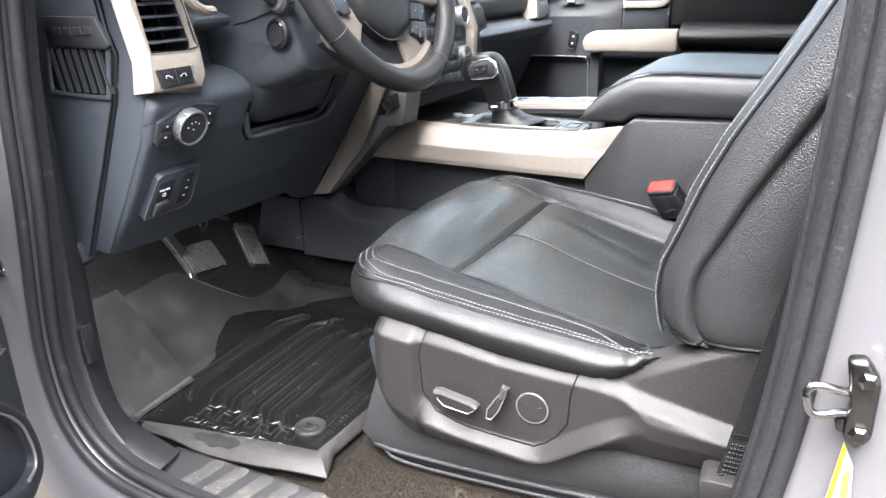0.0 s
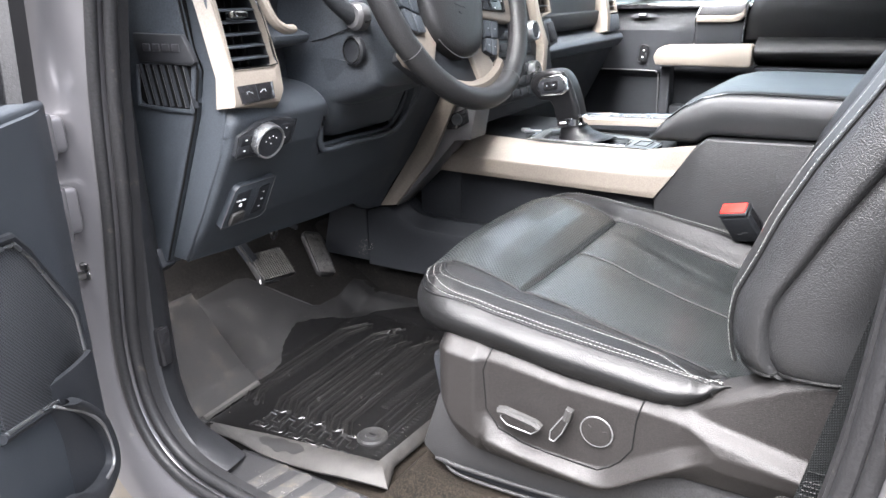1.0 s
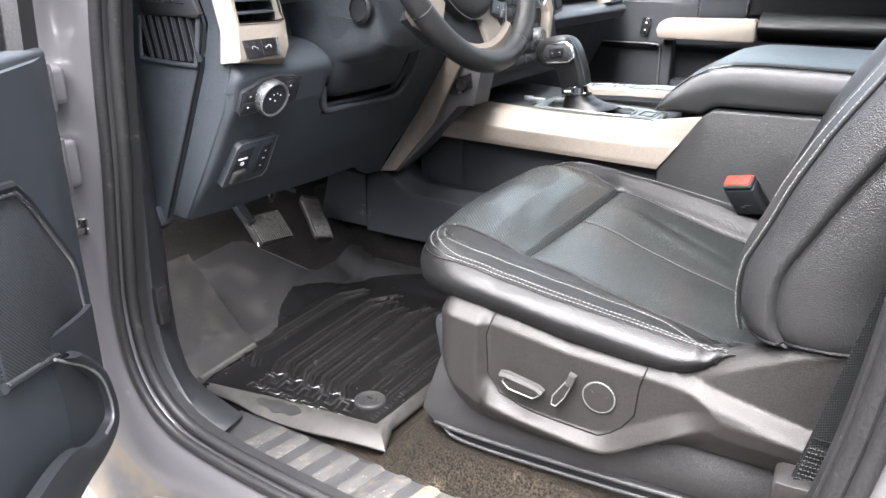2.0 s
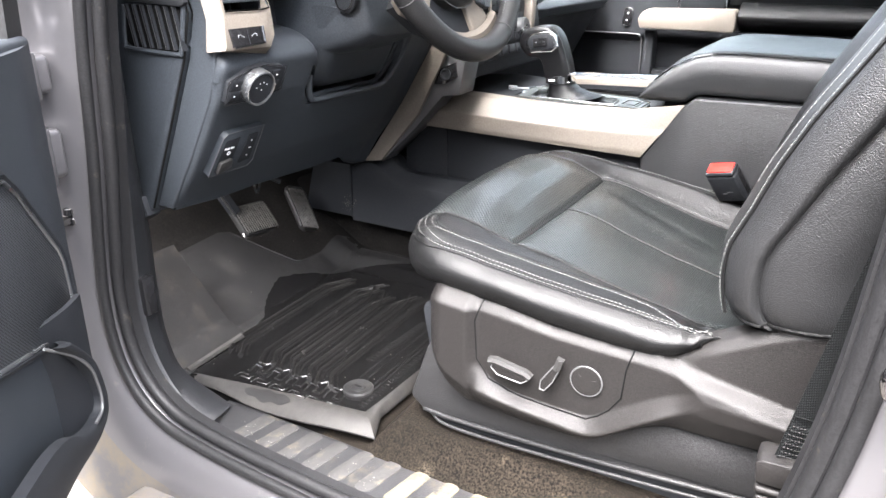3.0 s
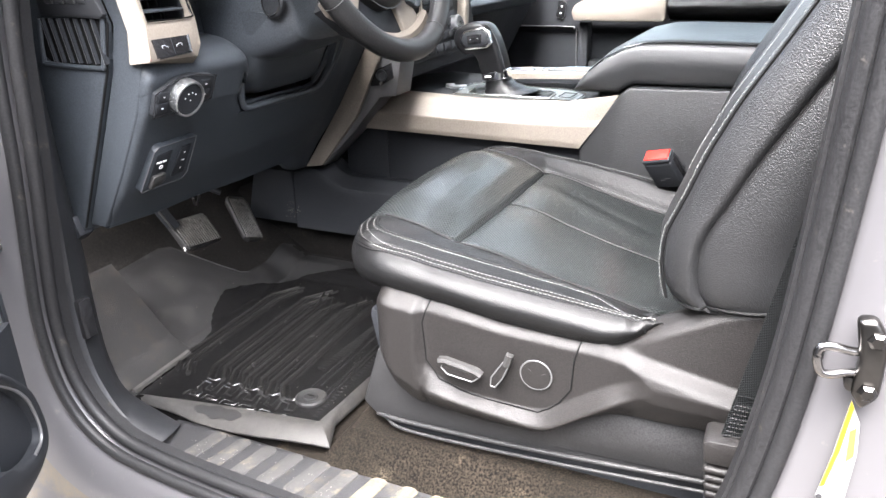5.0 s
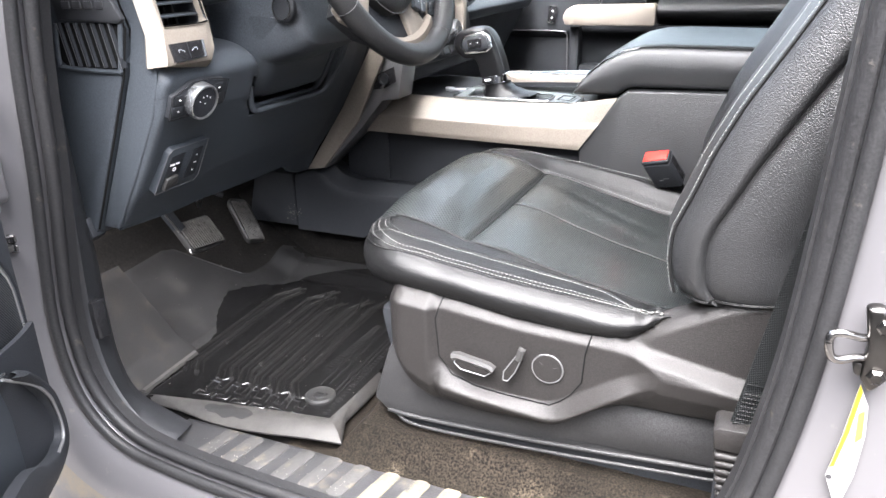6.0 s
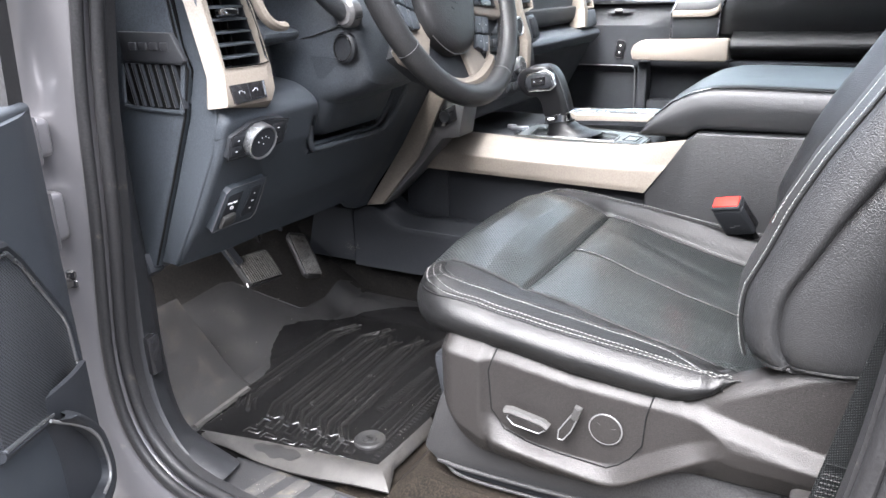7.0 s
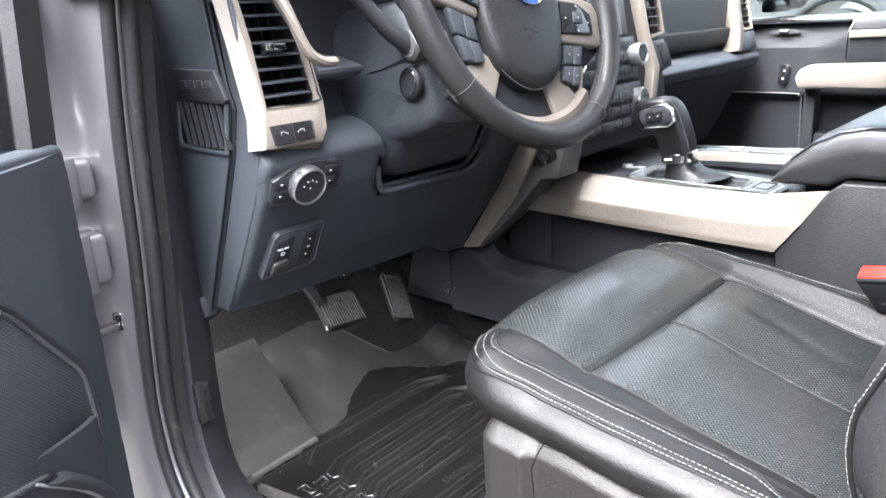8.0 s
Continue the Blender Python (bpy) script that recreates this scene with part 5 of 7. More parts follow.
part("cavity_lip", sweep([(lerp(p.z, KNEE) + p.x - 0.014, p.y * 0.965 - 0.0145, p.z + 0.005) for p in lip[8:]], circle(0.0040, 8), (1, 0, 0.4)), plastic, dash)
part("cavity_floor", prism([(-0.740, -0.522), (-0.740, -0.318), (-0.80, -0.318), (-0.80, -0.522)], "z", 0.430, 0.4375, 0.003), plastic, dash)
part("cavity_side", prism([(-0.733, -0.534), (-0.81, -0.534), (-0.81, -0.522), (-0.738, -0.522)], "z", 0.432, 0.53, 0.003), plastic, dash)
cover_rows = []
for z, x, y0, y1 in ((0.575, -0.648, -0.536, -0.345), (0.52, -0.685, -0.534, -0.335), (0.485, -0.710, -0.522, -0.324), (0.466, -0.726, -0.509, -0.318), (0.459, -0.735, -0.500, -0.322), (0.455, -0.748, -0.490, -0.332)):
    r = 0.030
    cover_rows.append([(x - 0.12, y0, z + 0.004), (x - r, y0, z)] + [(x - r + r * math.sin(t), y0 + r - r * math.cos(t), z - 0.004 * math.sin(t)) for t in [math.pi / 2 * k / 6 for k in range(1, 7)]]
                      + [(x - r + r * math.cos(t), y1 - r + r * math.sin(t), z - 0.004 * math.cos(t)) for t in [math.pi / 2 * k / 6 for k in range(7)]] + [(x - 0.12, y1, z + 0.004)])
part("column_cover", loft(cover_rows), plastic, dash, "dark plastic cover under the column")
part("cable_clip", tube(spline([(-0.752, -0.320, 0.440), (-0.748, -0.314, 0.452), (-0.752, -0.308, 0.456), (-0.758, -0.306, 0.446)], 14), 0.0024, 6), badge_mat, dash, "small grey clip")

# instrument cluster hood and trim
part("cluster_trim", sweep(spline([(-0.72, -0.716, 0.78), (-0.68, -0.708, 0.72), (-0.662, -0.697, 0.675), (-0.656, -0.684, 0.638), (-0.655, -0.666, 0.624), (-0.660, -0.645, 0.622)], 26), circle(0.0085, 10, 0.7)), champagne, dash, "champagne trim round the instrument cluster")
part("cluster_face", moved(box((-0.11, -0.07, -0.01), (0.11, 0.09, 0.0), 0.01), frame_at((-0.80, -0.47, 0.70), (0, 1, 0), (-0.3, 0, 1))), gloss_black, dash)
part("gauge_ring", moved(tube([(-0.055 + 0.052 * math.cos(a), 0.0 + 0.052 * math.sin(a), 0.004) for a in [2 * math.pi * k / 30 for k in range(30)]], 0.0022, 6, closed=True), frame_at((-0.80, -0.50, 0.66), (0, 1, 0), (-0.3, 0, 1))), chrome, dash)
part("hood_side", prism([(-0.86, 0.524), (-0.765, 0.524), (-0.775, 0.60), (-0.80, 0.62), (-0.86, 0.66)], "y", -0.700, -0.52, 0.008), plastic, dash)
part("cluster_ledge", prism([(-0.80, 0.585), (-0.705, 0.600), (-0.70, 0.612), (-0.735, 0.622), (-0.80, 0.63)], "y", -0.632, -0.56, 0.006), plastic, dash)
part("hood_top", sheet(lambda u, v: (-1.0 + 0.32 * u, -0.72 + 0.50 * v, 0.80 + 0.045 * math.sin(math.pi * v) * u - 0.02 * u), 12, 16, 0.02, (0, 0, -1)), plastic, dash)

# ---- steering column and wheel ----
column = thing("steering_column", (-0.72, -0.44, 0.6), "dark plastic steering column shroud with ignition button", "steering column")


def column_ring(x, grow=0.0):
    cz = 0.610 + (x + 0.64) * 0.20
    h, w = 0.088 + grow, 0.092 + grow
    pts = []
    for k in range(28):
        a = 2 * math.pi * k / 28
        c, s = math.cos(a), math.sin(a)
        e = 0.42
        pts.append((x - 0.25 * (h * math.copysign(abs(s) ** e, s)), -0.442 + w * math.copysign(abs(c) ** e, c), cz + h * math.copysign(abs(s) ** e, s) - 0.012 * (s < 0) * abs(c) ** 3))
    return pts


part("shroud", loft([column_ring(x, g) for x, g in ((-0.88, 0.020), (-0.80, 0.012), (-0.72, 0.003), (-0.66, -0.004), (-0.640, -0.012), (-0.634, -0.022))]), plastic, column)
part("shroud_joint", moved(tube([(-0.62, -0.531, 0.628), (-0.70, -0.535, 0.603), (-0.78, -0.539, 0.588)], 0.0012, 6), Matrix()), gloss_black, column)
btn = frame_at((-0.652, -0.5335, 0.587), (1, -0.20, -0.1), (-0.1, 0.10, 1))
ignition = part("ignition_button", moved(lathe([(0.021, -0.006), (0.021, 0.0), (0.0185, 0.003), (0.017, 0.0012), (0.001, 0.001)], 30), btn), plastic_dim, column, "round black ignition button")
part("button_ring", moved(tube([(0.0165 * math.cos(a), 0.0165 * math.sin(a), 0.0028) for a in [2 * math.pi * k / 30 for k in range(30)]], 0.0009, 5, closed=True), btn), gloss_black, ignition)
part("turn_stalk", sweep(spline([(-0.65, -0.53, 0.632), (-0.665, -0.555, 0.655), (-0.685, -0.585, 0.70), (-0.70, -0.61, 0.75)], 16), lambda t: circle(0.013 - 0.003 * math.sin(math.pi * t), 10)), plastic_dim, column, "dark turn signal stalk")
part("stalk_collar", moved(lathe([(0.019, -0.01), (0.019, 0.004), (0.015, 0.009), (0.012, 0.009)], 20), frame_at((-0.646, -0.528, 0.632), (1, -0.2, -0.1), (-0.1, 0.10, 1))), badge_mat, column)

WHEEL = frame_at((-0.5516, -0.44, 0.693), (0, 1, 0), (-math.sin(radians(19.5)), 0, math.cos(radians(19.5)))) @ pose(0, 0, 0, 0, 0, -14)
wheel = thing("steering_wheel", tuple(WHEEL.translation), "black leather steering wheel with champagne spokes", "steering wheel")
rim_leather = material("smooth_wheel_leather", (0.014, 0.014, 0.0145), 0.46, spec=0.26, grain=0.3, grain_size=500, kind="leather", mottle=0.25, mottle_size=20)


def rim_arc(a0, a1, n, r=0.1850, tr=0.0155, ty=0.0155):
    rows = []
    for k in range(n + 1):
        a = radians(a0 + (a1 - a0) * k / n)
        rows.append([((r + tr * math.cos(b)) * math.cos(a), (r + tr * math.cos(b)) * math.sin(a), ty * math.sin(b)) for b in [2 * math.pi * q / 18 for q in range(18)]])
    return moved(loft(rows), WHEEL)


rim = part("rim", rim_arc(-50.5, -130.5, 36), rim_leather, wheel, "smooth black leather lower rim")
part("rim_grip", rim_arc(-130.9, -225, 34), rim_leather, wheel, "grained leather rim grip")
part("rim_grip", rim_arc(45, -50.1, 34), rim_leather, wheel, "grained leather rim grip")
part("rim_top", rim_arc(45.4, 134.6, 34), rim_leather, wheel)
for a0 in (-50.3, -130.7):
    a = radians(a0)
    part("rim_seam", moved(tube([((0.185 + 0.0158 * math.cos(b)) * math.cos(a), (0.185 + 0.0158 * math.cos(b)) * math.sin(a), 0.0158 * math.sin(b)) for b in [math.pi * q / 10 for q in range(-2, 12)]], 0.0005, 5), WHEEL), badge_mat, rim)
for side in (1, -1):
    path = [(math.cos(radians(a)) * 0.1695 * side, math.sin(radians(a)) * 0.1695, 0.002) for a in range(-42, -8, 2)]
    part("rim_stitching", moved(join(stitches(path, 0.006, 0.004, 0.0005), stitches([(p[0], p[1], -0.004) for p in path], 0.006, 0.004, 0.0004)), WHEEL), badge_mat, rim)
hub_out = spline([(-0.066, 0.050, 0), (0.0, 0.062, 0), (0.066, 0.050, 0), (0.076, -0.020, 0), (0.068, -0.070, 0), (0.048, -0.108, 0), (0.0, -0.125, 0), (-0.048, -0.108, 0), (-0.068, -0.070, 0), (-0.076, -0.020, 0)], 60, True)
hub_rows = [[(p.x * s, (p.y + 0.03) * s - 0.03, w) for p in hub_out] for s, w in ((0.96, -0.045), (1.0, -0.020), (1.0, -0.006), (0.985, -0.001), (0.95, 0.003), (0.85, 0.006), (0.6, 0.0085), (0.2, 0.0095))]
hub = part("hub", moved(loft(hub_rows), WHEEL), rim_leather, wheel, "black grained airbag cover", sharp=60)
emblem = part("emblem", moved(moved(lathe([(0.022, 0.0), (0.022, 0.003), (0.0205, 0.0045), (0.001, 0.0050)], 32), Matrix.Diagonal((1, 0.45, 1, 1))), WHEEL @ Matrix.Translation((0.001, -0.017, 0.0075))), blue_badge, hub, "plain blue oval emblem")
part("emblem_rim", moved(tube([(0.0215 * math.cos(a) + 0.001, 0.0097 * math.sin(a) - 0.017, 0.0118) for a in [2 * math.pi * k / 32 for k in range(32)]], 0.0009, 6, closed=True), WHEEL), chrome, emblem)
for dx, dy, ln in ((-0.010, -0.058, 0.007), (0.0, -0.058, 0.007), (0.009, -0.058, 0.006), (-0.003, -0.068, 0.006)):
    part("raised_mark", moved(box((dx - ln / 2, dy - 0.0008, 0.0060), (dx + ln / 2, dy + 0.0008, 0.0098), 0), WHEEL), plastic_dim, hub)
for s in (1, -1):
    def flip(pts):
        return [(s * a, b) for a, b in pts][::s]
    base = [(0.060, 0.034), (0.150, 0.024), (0.174, 0.018), (0.174, -0.046), (0.150, -0.066), (0.128, -0.080), (0.110, -0.118), (0.060, -0.118), (0.050, -0.060)]
    spoke = part("side_spoke", moved(prism(flip(base), "z", -0.034, -0.014, 0.003), WHEEL), plastic_dim, wheel, "dark wheel spoke")
    part("spoke_trim", moved(prism(flip([(0.070, 0.012), (0.138, 0.018), (0.160, 0.016), (0.171, 0.004), (0.170, -0.040), (0.160, -0.046), (0.076, -0.054)]), "z", -0.016, -0.003, 0.004, 3), WHEEL), champagne, spoke, "champagne frame round the switches")
    part("spoke_edge", moved(sweep([(s * a, b, -0.014) for a, b in [(0.100, -0.121), (0.116, -0.108), (0.126, -0.076)]], [(0.0028, -0.004), (0.002, 0.003), (-0.002, 0.003), (-0.0028, -0.004)], (0, 0, 1)), WHEEL), champagne, spoke)
    pad1 = part("switch_pad", moved(prism(flip([(0.079, 0.000), (0.118, 0.006), (0.148, -0.004), (0.147, -0.033), (0.076, -0.044)]), "z", -0.006, 0.001, 0.003), WHEEL), gloss_black, spoke, "black switch pad")
    part("pad_button", moved(prism(flip([(0.102, -0.026), (0.122, -0.023), (0.123, -0.008), (0.103, -0.010)]), "z", 0.0, 0.0035, 0.0015), WHEEL), plastic, pad1)
    for dx, dy in ((0.087, -0.022), (0.137, -0.018), (0.114, 0.000), (0.112, -0.034), (0.112, -0.017)) if s > 0 else ():
        part("icon", moved(box((s * dx - 0.0014, dy - 0.0008, 0.0006 + 0.0026 * (dy == -0.017)), (s * dx + 0.0014, dy + 0.0008, 0.0016 + 0.0026 * (dy == -0.017)), 0), WHEEL), dash_print, pad1)
    quads = [[(0.083, -0.056), (0.101, -0.053), (0.097, -0.080), (0.080, -0.082)], [(0.103, -0.053), (0.124, -0.050), (0.115, -0.078), (0.099, -0.080)],
             [(0.079, -0.084), (0.096, -0.082), (0.088, -0.108), (0.072, -0.104)], [(0.098, -0.082), (0.114, -0.080), (0.103, -0.107), (0.090, -0.108)]]
    for q in quads:
        key = part("switch_key", moved(prism(flip(q), "z", -0.014, -0.004, 0.002), WHEEL), plastic, spoke)
        cx, cy = s * sum(a for a, b in q) / 4, sum(b for a, b in q) / 4
        if s > 0:
            part("icon", moved(box((cx - 0.0013, cy - 0.0006, -0.0042), (cx + 0.0013, cy + 0.0006, -0.0034), 0), WHEEL), dash_print, key)
    leg = [(0.036, -0.100), (0.074, -0.086), (0.102, -0.116), (0.122, -0.136), (0.110, -0.150), (0.062, -0.160), (0.054, -0.140)]
    part("lower_spoke", moved(prism(flip(leg), "z", -0.026, -0.012, 0.003, 3), WHEEL), champagne, wheel, "champagne lower spoke")
arc = [(0.164 * math.cos(radians(a)), 0.164 * math.sin(radians(a)), -0.010) for a in range(-138, -41, 3)]
part("lower_arc", moved(sweep(arc, [(0.010, -0.010), (0.010, 0.000), (0.0, 0.003), (-0.007, -0.001), (-0.008, -0.010)], (0, 0, 1)), WHEEL), champagne, wheel, "champagne arc inside the rim")
part("spoke_gap", moved(prism([(-0.070, -0.080), (0.070, -0.080), (0.108, -0.138), (0.060, -0.160), (0.0, -0.166), (-0.060, -0.160), (-0.108, -0.138)], "z", -0.044, -0.0195, 0.002), WHEEL), plastic_dim, wheel, "dark cover between the lower spokes")
part("hub_line", moved(tube([(p.x, p.y - 0.0015, -0.004) for p in hub_out if p.y < -0.108], 0.0007, 6), WHEEL), badge_mat, hub)

# ---- centre console ----
console = thing("center_console", (-0.45, 0.0, 0.1), "black console with champagne side trim and leather armrest lid", "console")


def trim_point(u, v):
    """Side trim: lower face, crease, and a flatter shoulder up to the top."""
    prof = [(-0.1790, 0.0), (-0.1810, 0.10), (-0.1800, 0.50), (-0.1765, 0.545), (-0.150, 0.86), (-0.143, 0.93), (-0.128, 1.0)]
    y, h = 0, 0
    t = v * (len(prof) - 1)
    i = min(int(t), len(prof) - 2)
    y = prof[i][0] + (prof[i + 1][0] - prof[i][0]) * (t - i)
    h = prof[i][1] + (prof[i + 1][1] - prof[i][1]) * (t - i)
    if h > 0.545:
        y = -0.1765 + (y + 0.1765) * lerp(u, [(0, 1.0), (0.38, 0.85), (0.95, 0.16), (1, 0.12)])
    right = -0.319 + 0.061 * h
    left = -0.748 + 0.058 * h
    x = left + (right - left) * u
    low = 0.336 - 0.008 * u
    high = lerp(x, [(-0.70, 0.402), (-0.57, 0.3975), (-0.45, 0.3985), (-0.345, 0.4035), (-0.30, 0.4115), (-0.26, 0.419)])
    return (x, y, low + (high - low) * h)


part("side_trim", sheet(trim_point, 60, 36, 0.004, (0, 1, 0)), champagne, console, "champagne metal-look side trim", sharp=50)
# recess and step: the shade under the trim is in their dark tone
part("lower_recess", box((-0.80, -0.150, 0.15), (-0.20, 0.15, 0.335), 0.006), plastic_dim, console)
part("recess_step", box((-0.774, -0.153, 0.20), (-0.702, -0.150, 0.330), 0.001), plastic_dim, console)


def swoosh(u, v):
    """Tunnel cover: a face, a soft shoulder that dips behind the knee panel, and a shelf behind it."""
    x = -0.893 + 0.60 * u
    top = lerp(x, [(-0.893, 0.250), (-0.869, 0.255), (-0.845, 0.262), (-0.826, 0.268), (-0.815, 0.262), (-0.803, 0.249), (-0.790, 0.241), (-0.772, 0.237), (-0.75, 0.235), (-0.30, 0.234)])
    low = lerp(x, [(-0.893, 0.238), (-0.86, 0.251), (-0.842, 0.2535), (-0.828, 0.245), (-0.812, 0.2325), (-0.798, 0.2245), (-0.782, 0.2190), (-0.746, 0.216), (-0.30, 0.211)])
    prof = [(-0.212, 0.125), (-0.210, 0.16), (-0.208, low - 0.008), (-0.206, low), (-0.188, (low + top) / 2 + 0.002), (-0.178, top), (-0.172, top), (-0.145, top - 0.004)]
    t = v * (len(prof) - 1)
    i = min(int(t), len(prof) - 2)
    return (x, *[prof[i][k] + (prof[i + 1][k] - prof[i][k]) * (t - i) for k in (0, 1)])


# tunnel parts are toned dark to stand for the footwell's shade
part("tunnel_cover", sheet(swoosh, 90, 42, 0.01, (0, 1, -0.3)), plastic_dim, console, "scuffed dark plastic tunnel cover", sharp=50)
part("tunnel_panel", prism([(-0.895, 0.13), (-0.897, 0.242), (-0.99, 0.245), (-1.02, 0.13)], "y", -0.209, -0.15, 0.004), plastic_dim, console, "dark side panel beside the pedals")
part("floor_tunnel", box((-1.25, -0.17, 0.0), (0.9, 0.17, 0.17), 0.03, 3), carpet_clean_shaded, console, "dark carpet over the tunnel")
part("leg_trim", prism([(-0.845, 0.262), (-0.806, 0.268), (-0.722, 0.366), (-0.665, 0.475), (-0.652, 0.515), (-0.676, 0.520), (-0.694, 0.490), (-0.757, 0.386)], "y", -0.2305, -0.200, 0.003), champagne, console, "champagne strip running down beside the knee panel")
part("leg_panel", prism([(-0.812, 0.262), (-0.735, 0.335), (-0.673, 0.404), (-0.640, 0.408), (-0.628, 0.468), (-0.655, 0.50), (-0.68, 0.46)], "y", -0.222, -0.165, 0.003), badge_mat, console)
outlet = part("power_outlet", prism([(-0.688, 0.448), (-0.646, 0.466), (-0.643, 0.440), (-0.668, 0.426), (-0.690, 0.424)], "y", -0.2245, -0.214, 0.001), gloss_black, console, "black socket panel")
part("socket", moved(lathe([(0.0105, 0.0), (0.0105, 0.003), (0.008, 0.003), (0.007, 0.0015), (0.001, 0.001)], 18), frame_at((-0.666, -0.2245, 0.444), (1, 0, 0.1), (0, 0, 1))), plastic_dim, outlet)
part("top_tray", prism([(-0.80, 0.35), (-0.80, 0.385), (-0.70, 0.396), (-0.57, 0.391), (-0.33, 0.396), (-0.22, 0.398), (-0.22, 0.35)], "y", -0.128, 0.15, 0.003), plastic_dim, console)

# shifter surround, switch and tambour rails
SH = frame_at((0, 0, 0.4055), (1, 0, 0.014), (0, 1, 0))
bezel_out = [(-0.571, -0.132), (-0.352, -0.158), (-0.333, -0.163), (-0.332, -0.092), (-0.362, -0.056), (-0.562, -0.004), (-0.580, -0.030)]
bezel_in = [(-0.548, -0.118), (-0.396, -0.140), (-0.386, -0.136), (-0.388, -0.086), (-0.398, -0.072), (-0.546, -0.036), (-0.560, -0.048)]
surround = part("shifter_surround", ring_frame(bezel_out, bezel_in, -0.004, 0.0025, SH, -0.008), satin_silver, console, "satin silver shifter surround with a chrome edge", sharp=30)
part("chrome_line", moved(tube([(a, b, 0.0034) for a, b in bezel_out + bezel_out[:1]], 0.0009, 6), SH), chrome, surround)
part("chrome_line", moved(tube([(a, b, 0.0025) for a, b in bezel_in + bezel_in[:1]], 0.0012, 6), SH), satin_chrome, surround)
part("surround_floor", moved(box((-0.565, -0.144, -0.016), (-0.384, -0.030, -0.006), 0), SH), plastic_dim, surround)
heat_pad = part("console_switch", moved(prism([(-0.376, -0.140), (-0.343, -0.148), (-0.342, -0.092), (-0.374, -0.086)], "z", 0.0, 0.0042, 0.001), SH), satin_silver, surround, "silver switch plate behind the shifter")
part("switch_line", moved(tube([(-0.370, -0.134, 0.0046), (-0.347, -0.139, 0.0046), (-0.346, -0.098, 0.0046), (-0.369, -0.094, 0.0046), (-0.370, -0.134, 0.0046)], 0.0010, 4), SH), gloss_black, heat_pad)
for y0, y1, r, x0, mat_r in ((0.128, 0.110, 0.008, -0.60, chrome), (0.040, 0.000, 0.014, -0.54, champagne), (0.066, 0.036, 0.006, -0.56, chrome), (0.098, 0.080, 0.010, -0.56, satin_chrome)):
    part("cover_rail", sweep(spline([(x0, y0, 0.392 + 0.3 * r), (x0 + 0.04, y0 - 0.003, 0.404 + 0.3 * r), (-0.24, y1, 0.419)], 16), [(r, -0.004), (r * 0.8, r * 0.55), (0, r * 0.8), (-r * 0.8, r * 0.55), (-r, -0.004)]), mat_r, console, "bright metal tray rail")
    # raised dark strip stands for the shaded gap in front of the rail
    part("rail_gap_shade", sweep(spline([(x0, y0 - 1.25 * r, 0.393), (x0 + 0.04, y0 - 0.003 - 1.25 * r, 0.4045), (-0.24, y1 - 1.25 * r, 0.4185)], 16), [(0.002, -0.006), (0.002, 0.0022), (-0.002, 0.0022), (-0.002, -0.006)]), plastic_dim, console)
part("tray_key", moved(box((-0.016, -0.004, 0), (0.018, 0.004, 0.006), 0.002), frame_at((-0.590, -0.066, 0.399), (1, 0.35, 0), (-0.35, 1, 0))), satin_chrome, console, "small bright tray latch")
part("tray_key", moved(box((-0.008, -0.003, 0), (0.010, 0.003, 0.008), 0.002), frame_at((-0.612, -0.052, 0.397), (1, 0.15, 0), (-0.15, 1, 0))), satin_chrome, console, "small bright tray latch")

# armrest lid: padded, its front sloping down to the tray


def lid_ring(x):
    top = lerp(x, [(-0.335, 0.424), (-0.326, 0.442), (-0.312, 0.458), (-0.285, 0.482), (-0.255, 0.4985), (-0.225, 0.5055), (-0.19, 0.5075), (0.10, 0.5035)])
    low = lerp(x, [(-0.335, 0.419), (-0.32, 0.4195), (-0.262, 0.4205), (-0.246, 0.431), (-0.235, 0.4345), (0.10, 0.436)])
    pts = []
    for side in (-1, 1):
        col = []
        h = top - low
        col.append((0.155, low))
        for k in range(9):
            t = k / 8
            col.append((0.1665 + 0.006 * math.sin(math.pi * t), low + 0.004 + (h * 0.86 - 0.004) * t))
        col.append((0.1635, top - h * 0.09))
        col.append((0.1575, top - h * 0.035))
        col.append((0.150, top - h * 0.012))
        col.append((0.10, top + 0.002 * min(1, h / 0.05)))
        col = [(side * y, z) for y, z in col]
        pts += col if side < 0 else col[::-1]
    return [(x, 0.004 + y, z) for y, z in pts]


lid_x = [-0.335, -0.330, -0.322, -0.312, -0.298, -0.285, -0.27, -0.262, -0.254, -0.246, -0.235, -0.225] + [-0.21 + 0.03 * k for k in range(11)]
lid_leather = material("armrest_leather", (0.0135, 0.0142, 0.0148), 0.33, grain=0.4, grain_size=850, kind="leather", mottle=0.15, spec=0.55, coat=0.2, coat_rough=0.30, tone=0.25)
lid = part("armrest_lid", loft([lid_ring(x) for x in lid_x]), lid_leather, console, "padded black leather armrest lid", sharp=60)
lid_line = [(x, 0.004 - 0.1615, [p for p in lid_ring(x)][11][2] + 0.0008) for x in lid_x[3:]]
part("stitching", stitches(lid_line, r=0.0004, step=0.006, length=0.004), badge_mat, lid)
part("lid_seam", tube([(a, b - 0.003, c - 0.003) for a, b, c in lid_line], 0.0012, 6), gloss_black, lid)
side_leather = [(-0.319, 0.327), (-0.258, 0.4185), (-0.242, 0.4325), (-0.05, 0.436), (0.12, 0.436), (0.12, 0.10), (-0.30, 0.10)]
part("side_padding", prism(side_leather, "y", -0.176, -0.12, 0.004, 3), leather_lit, console, "black leather side of the console")
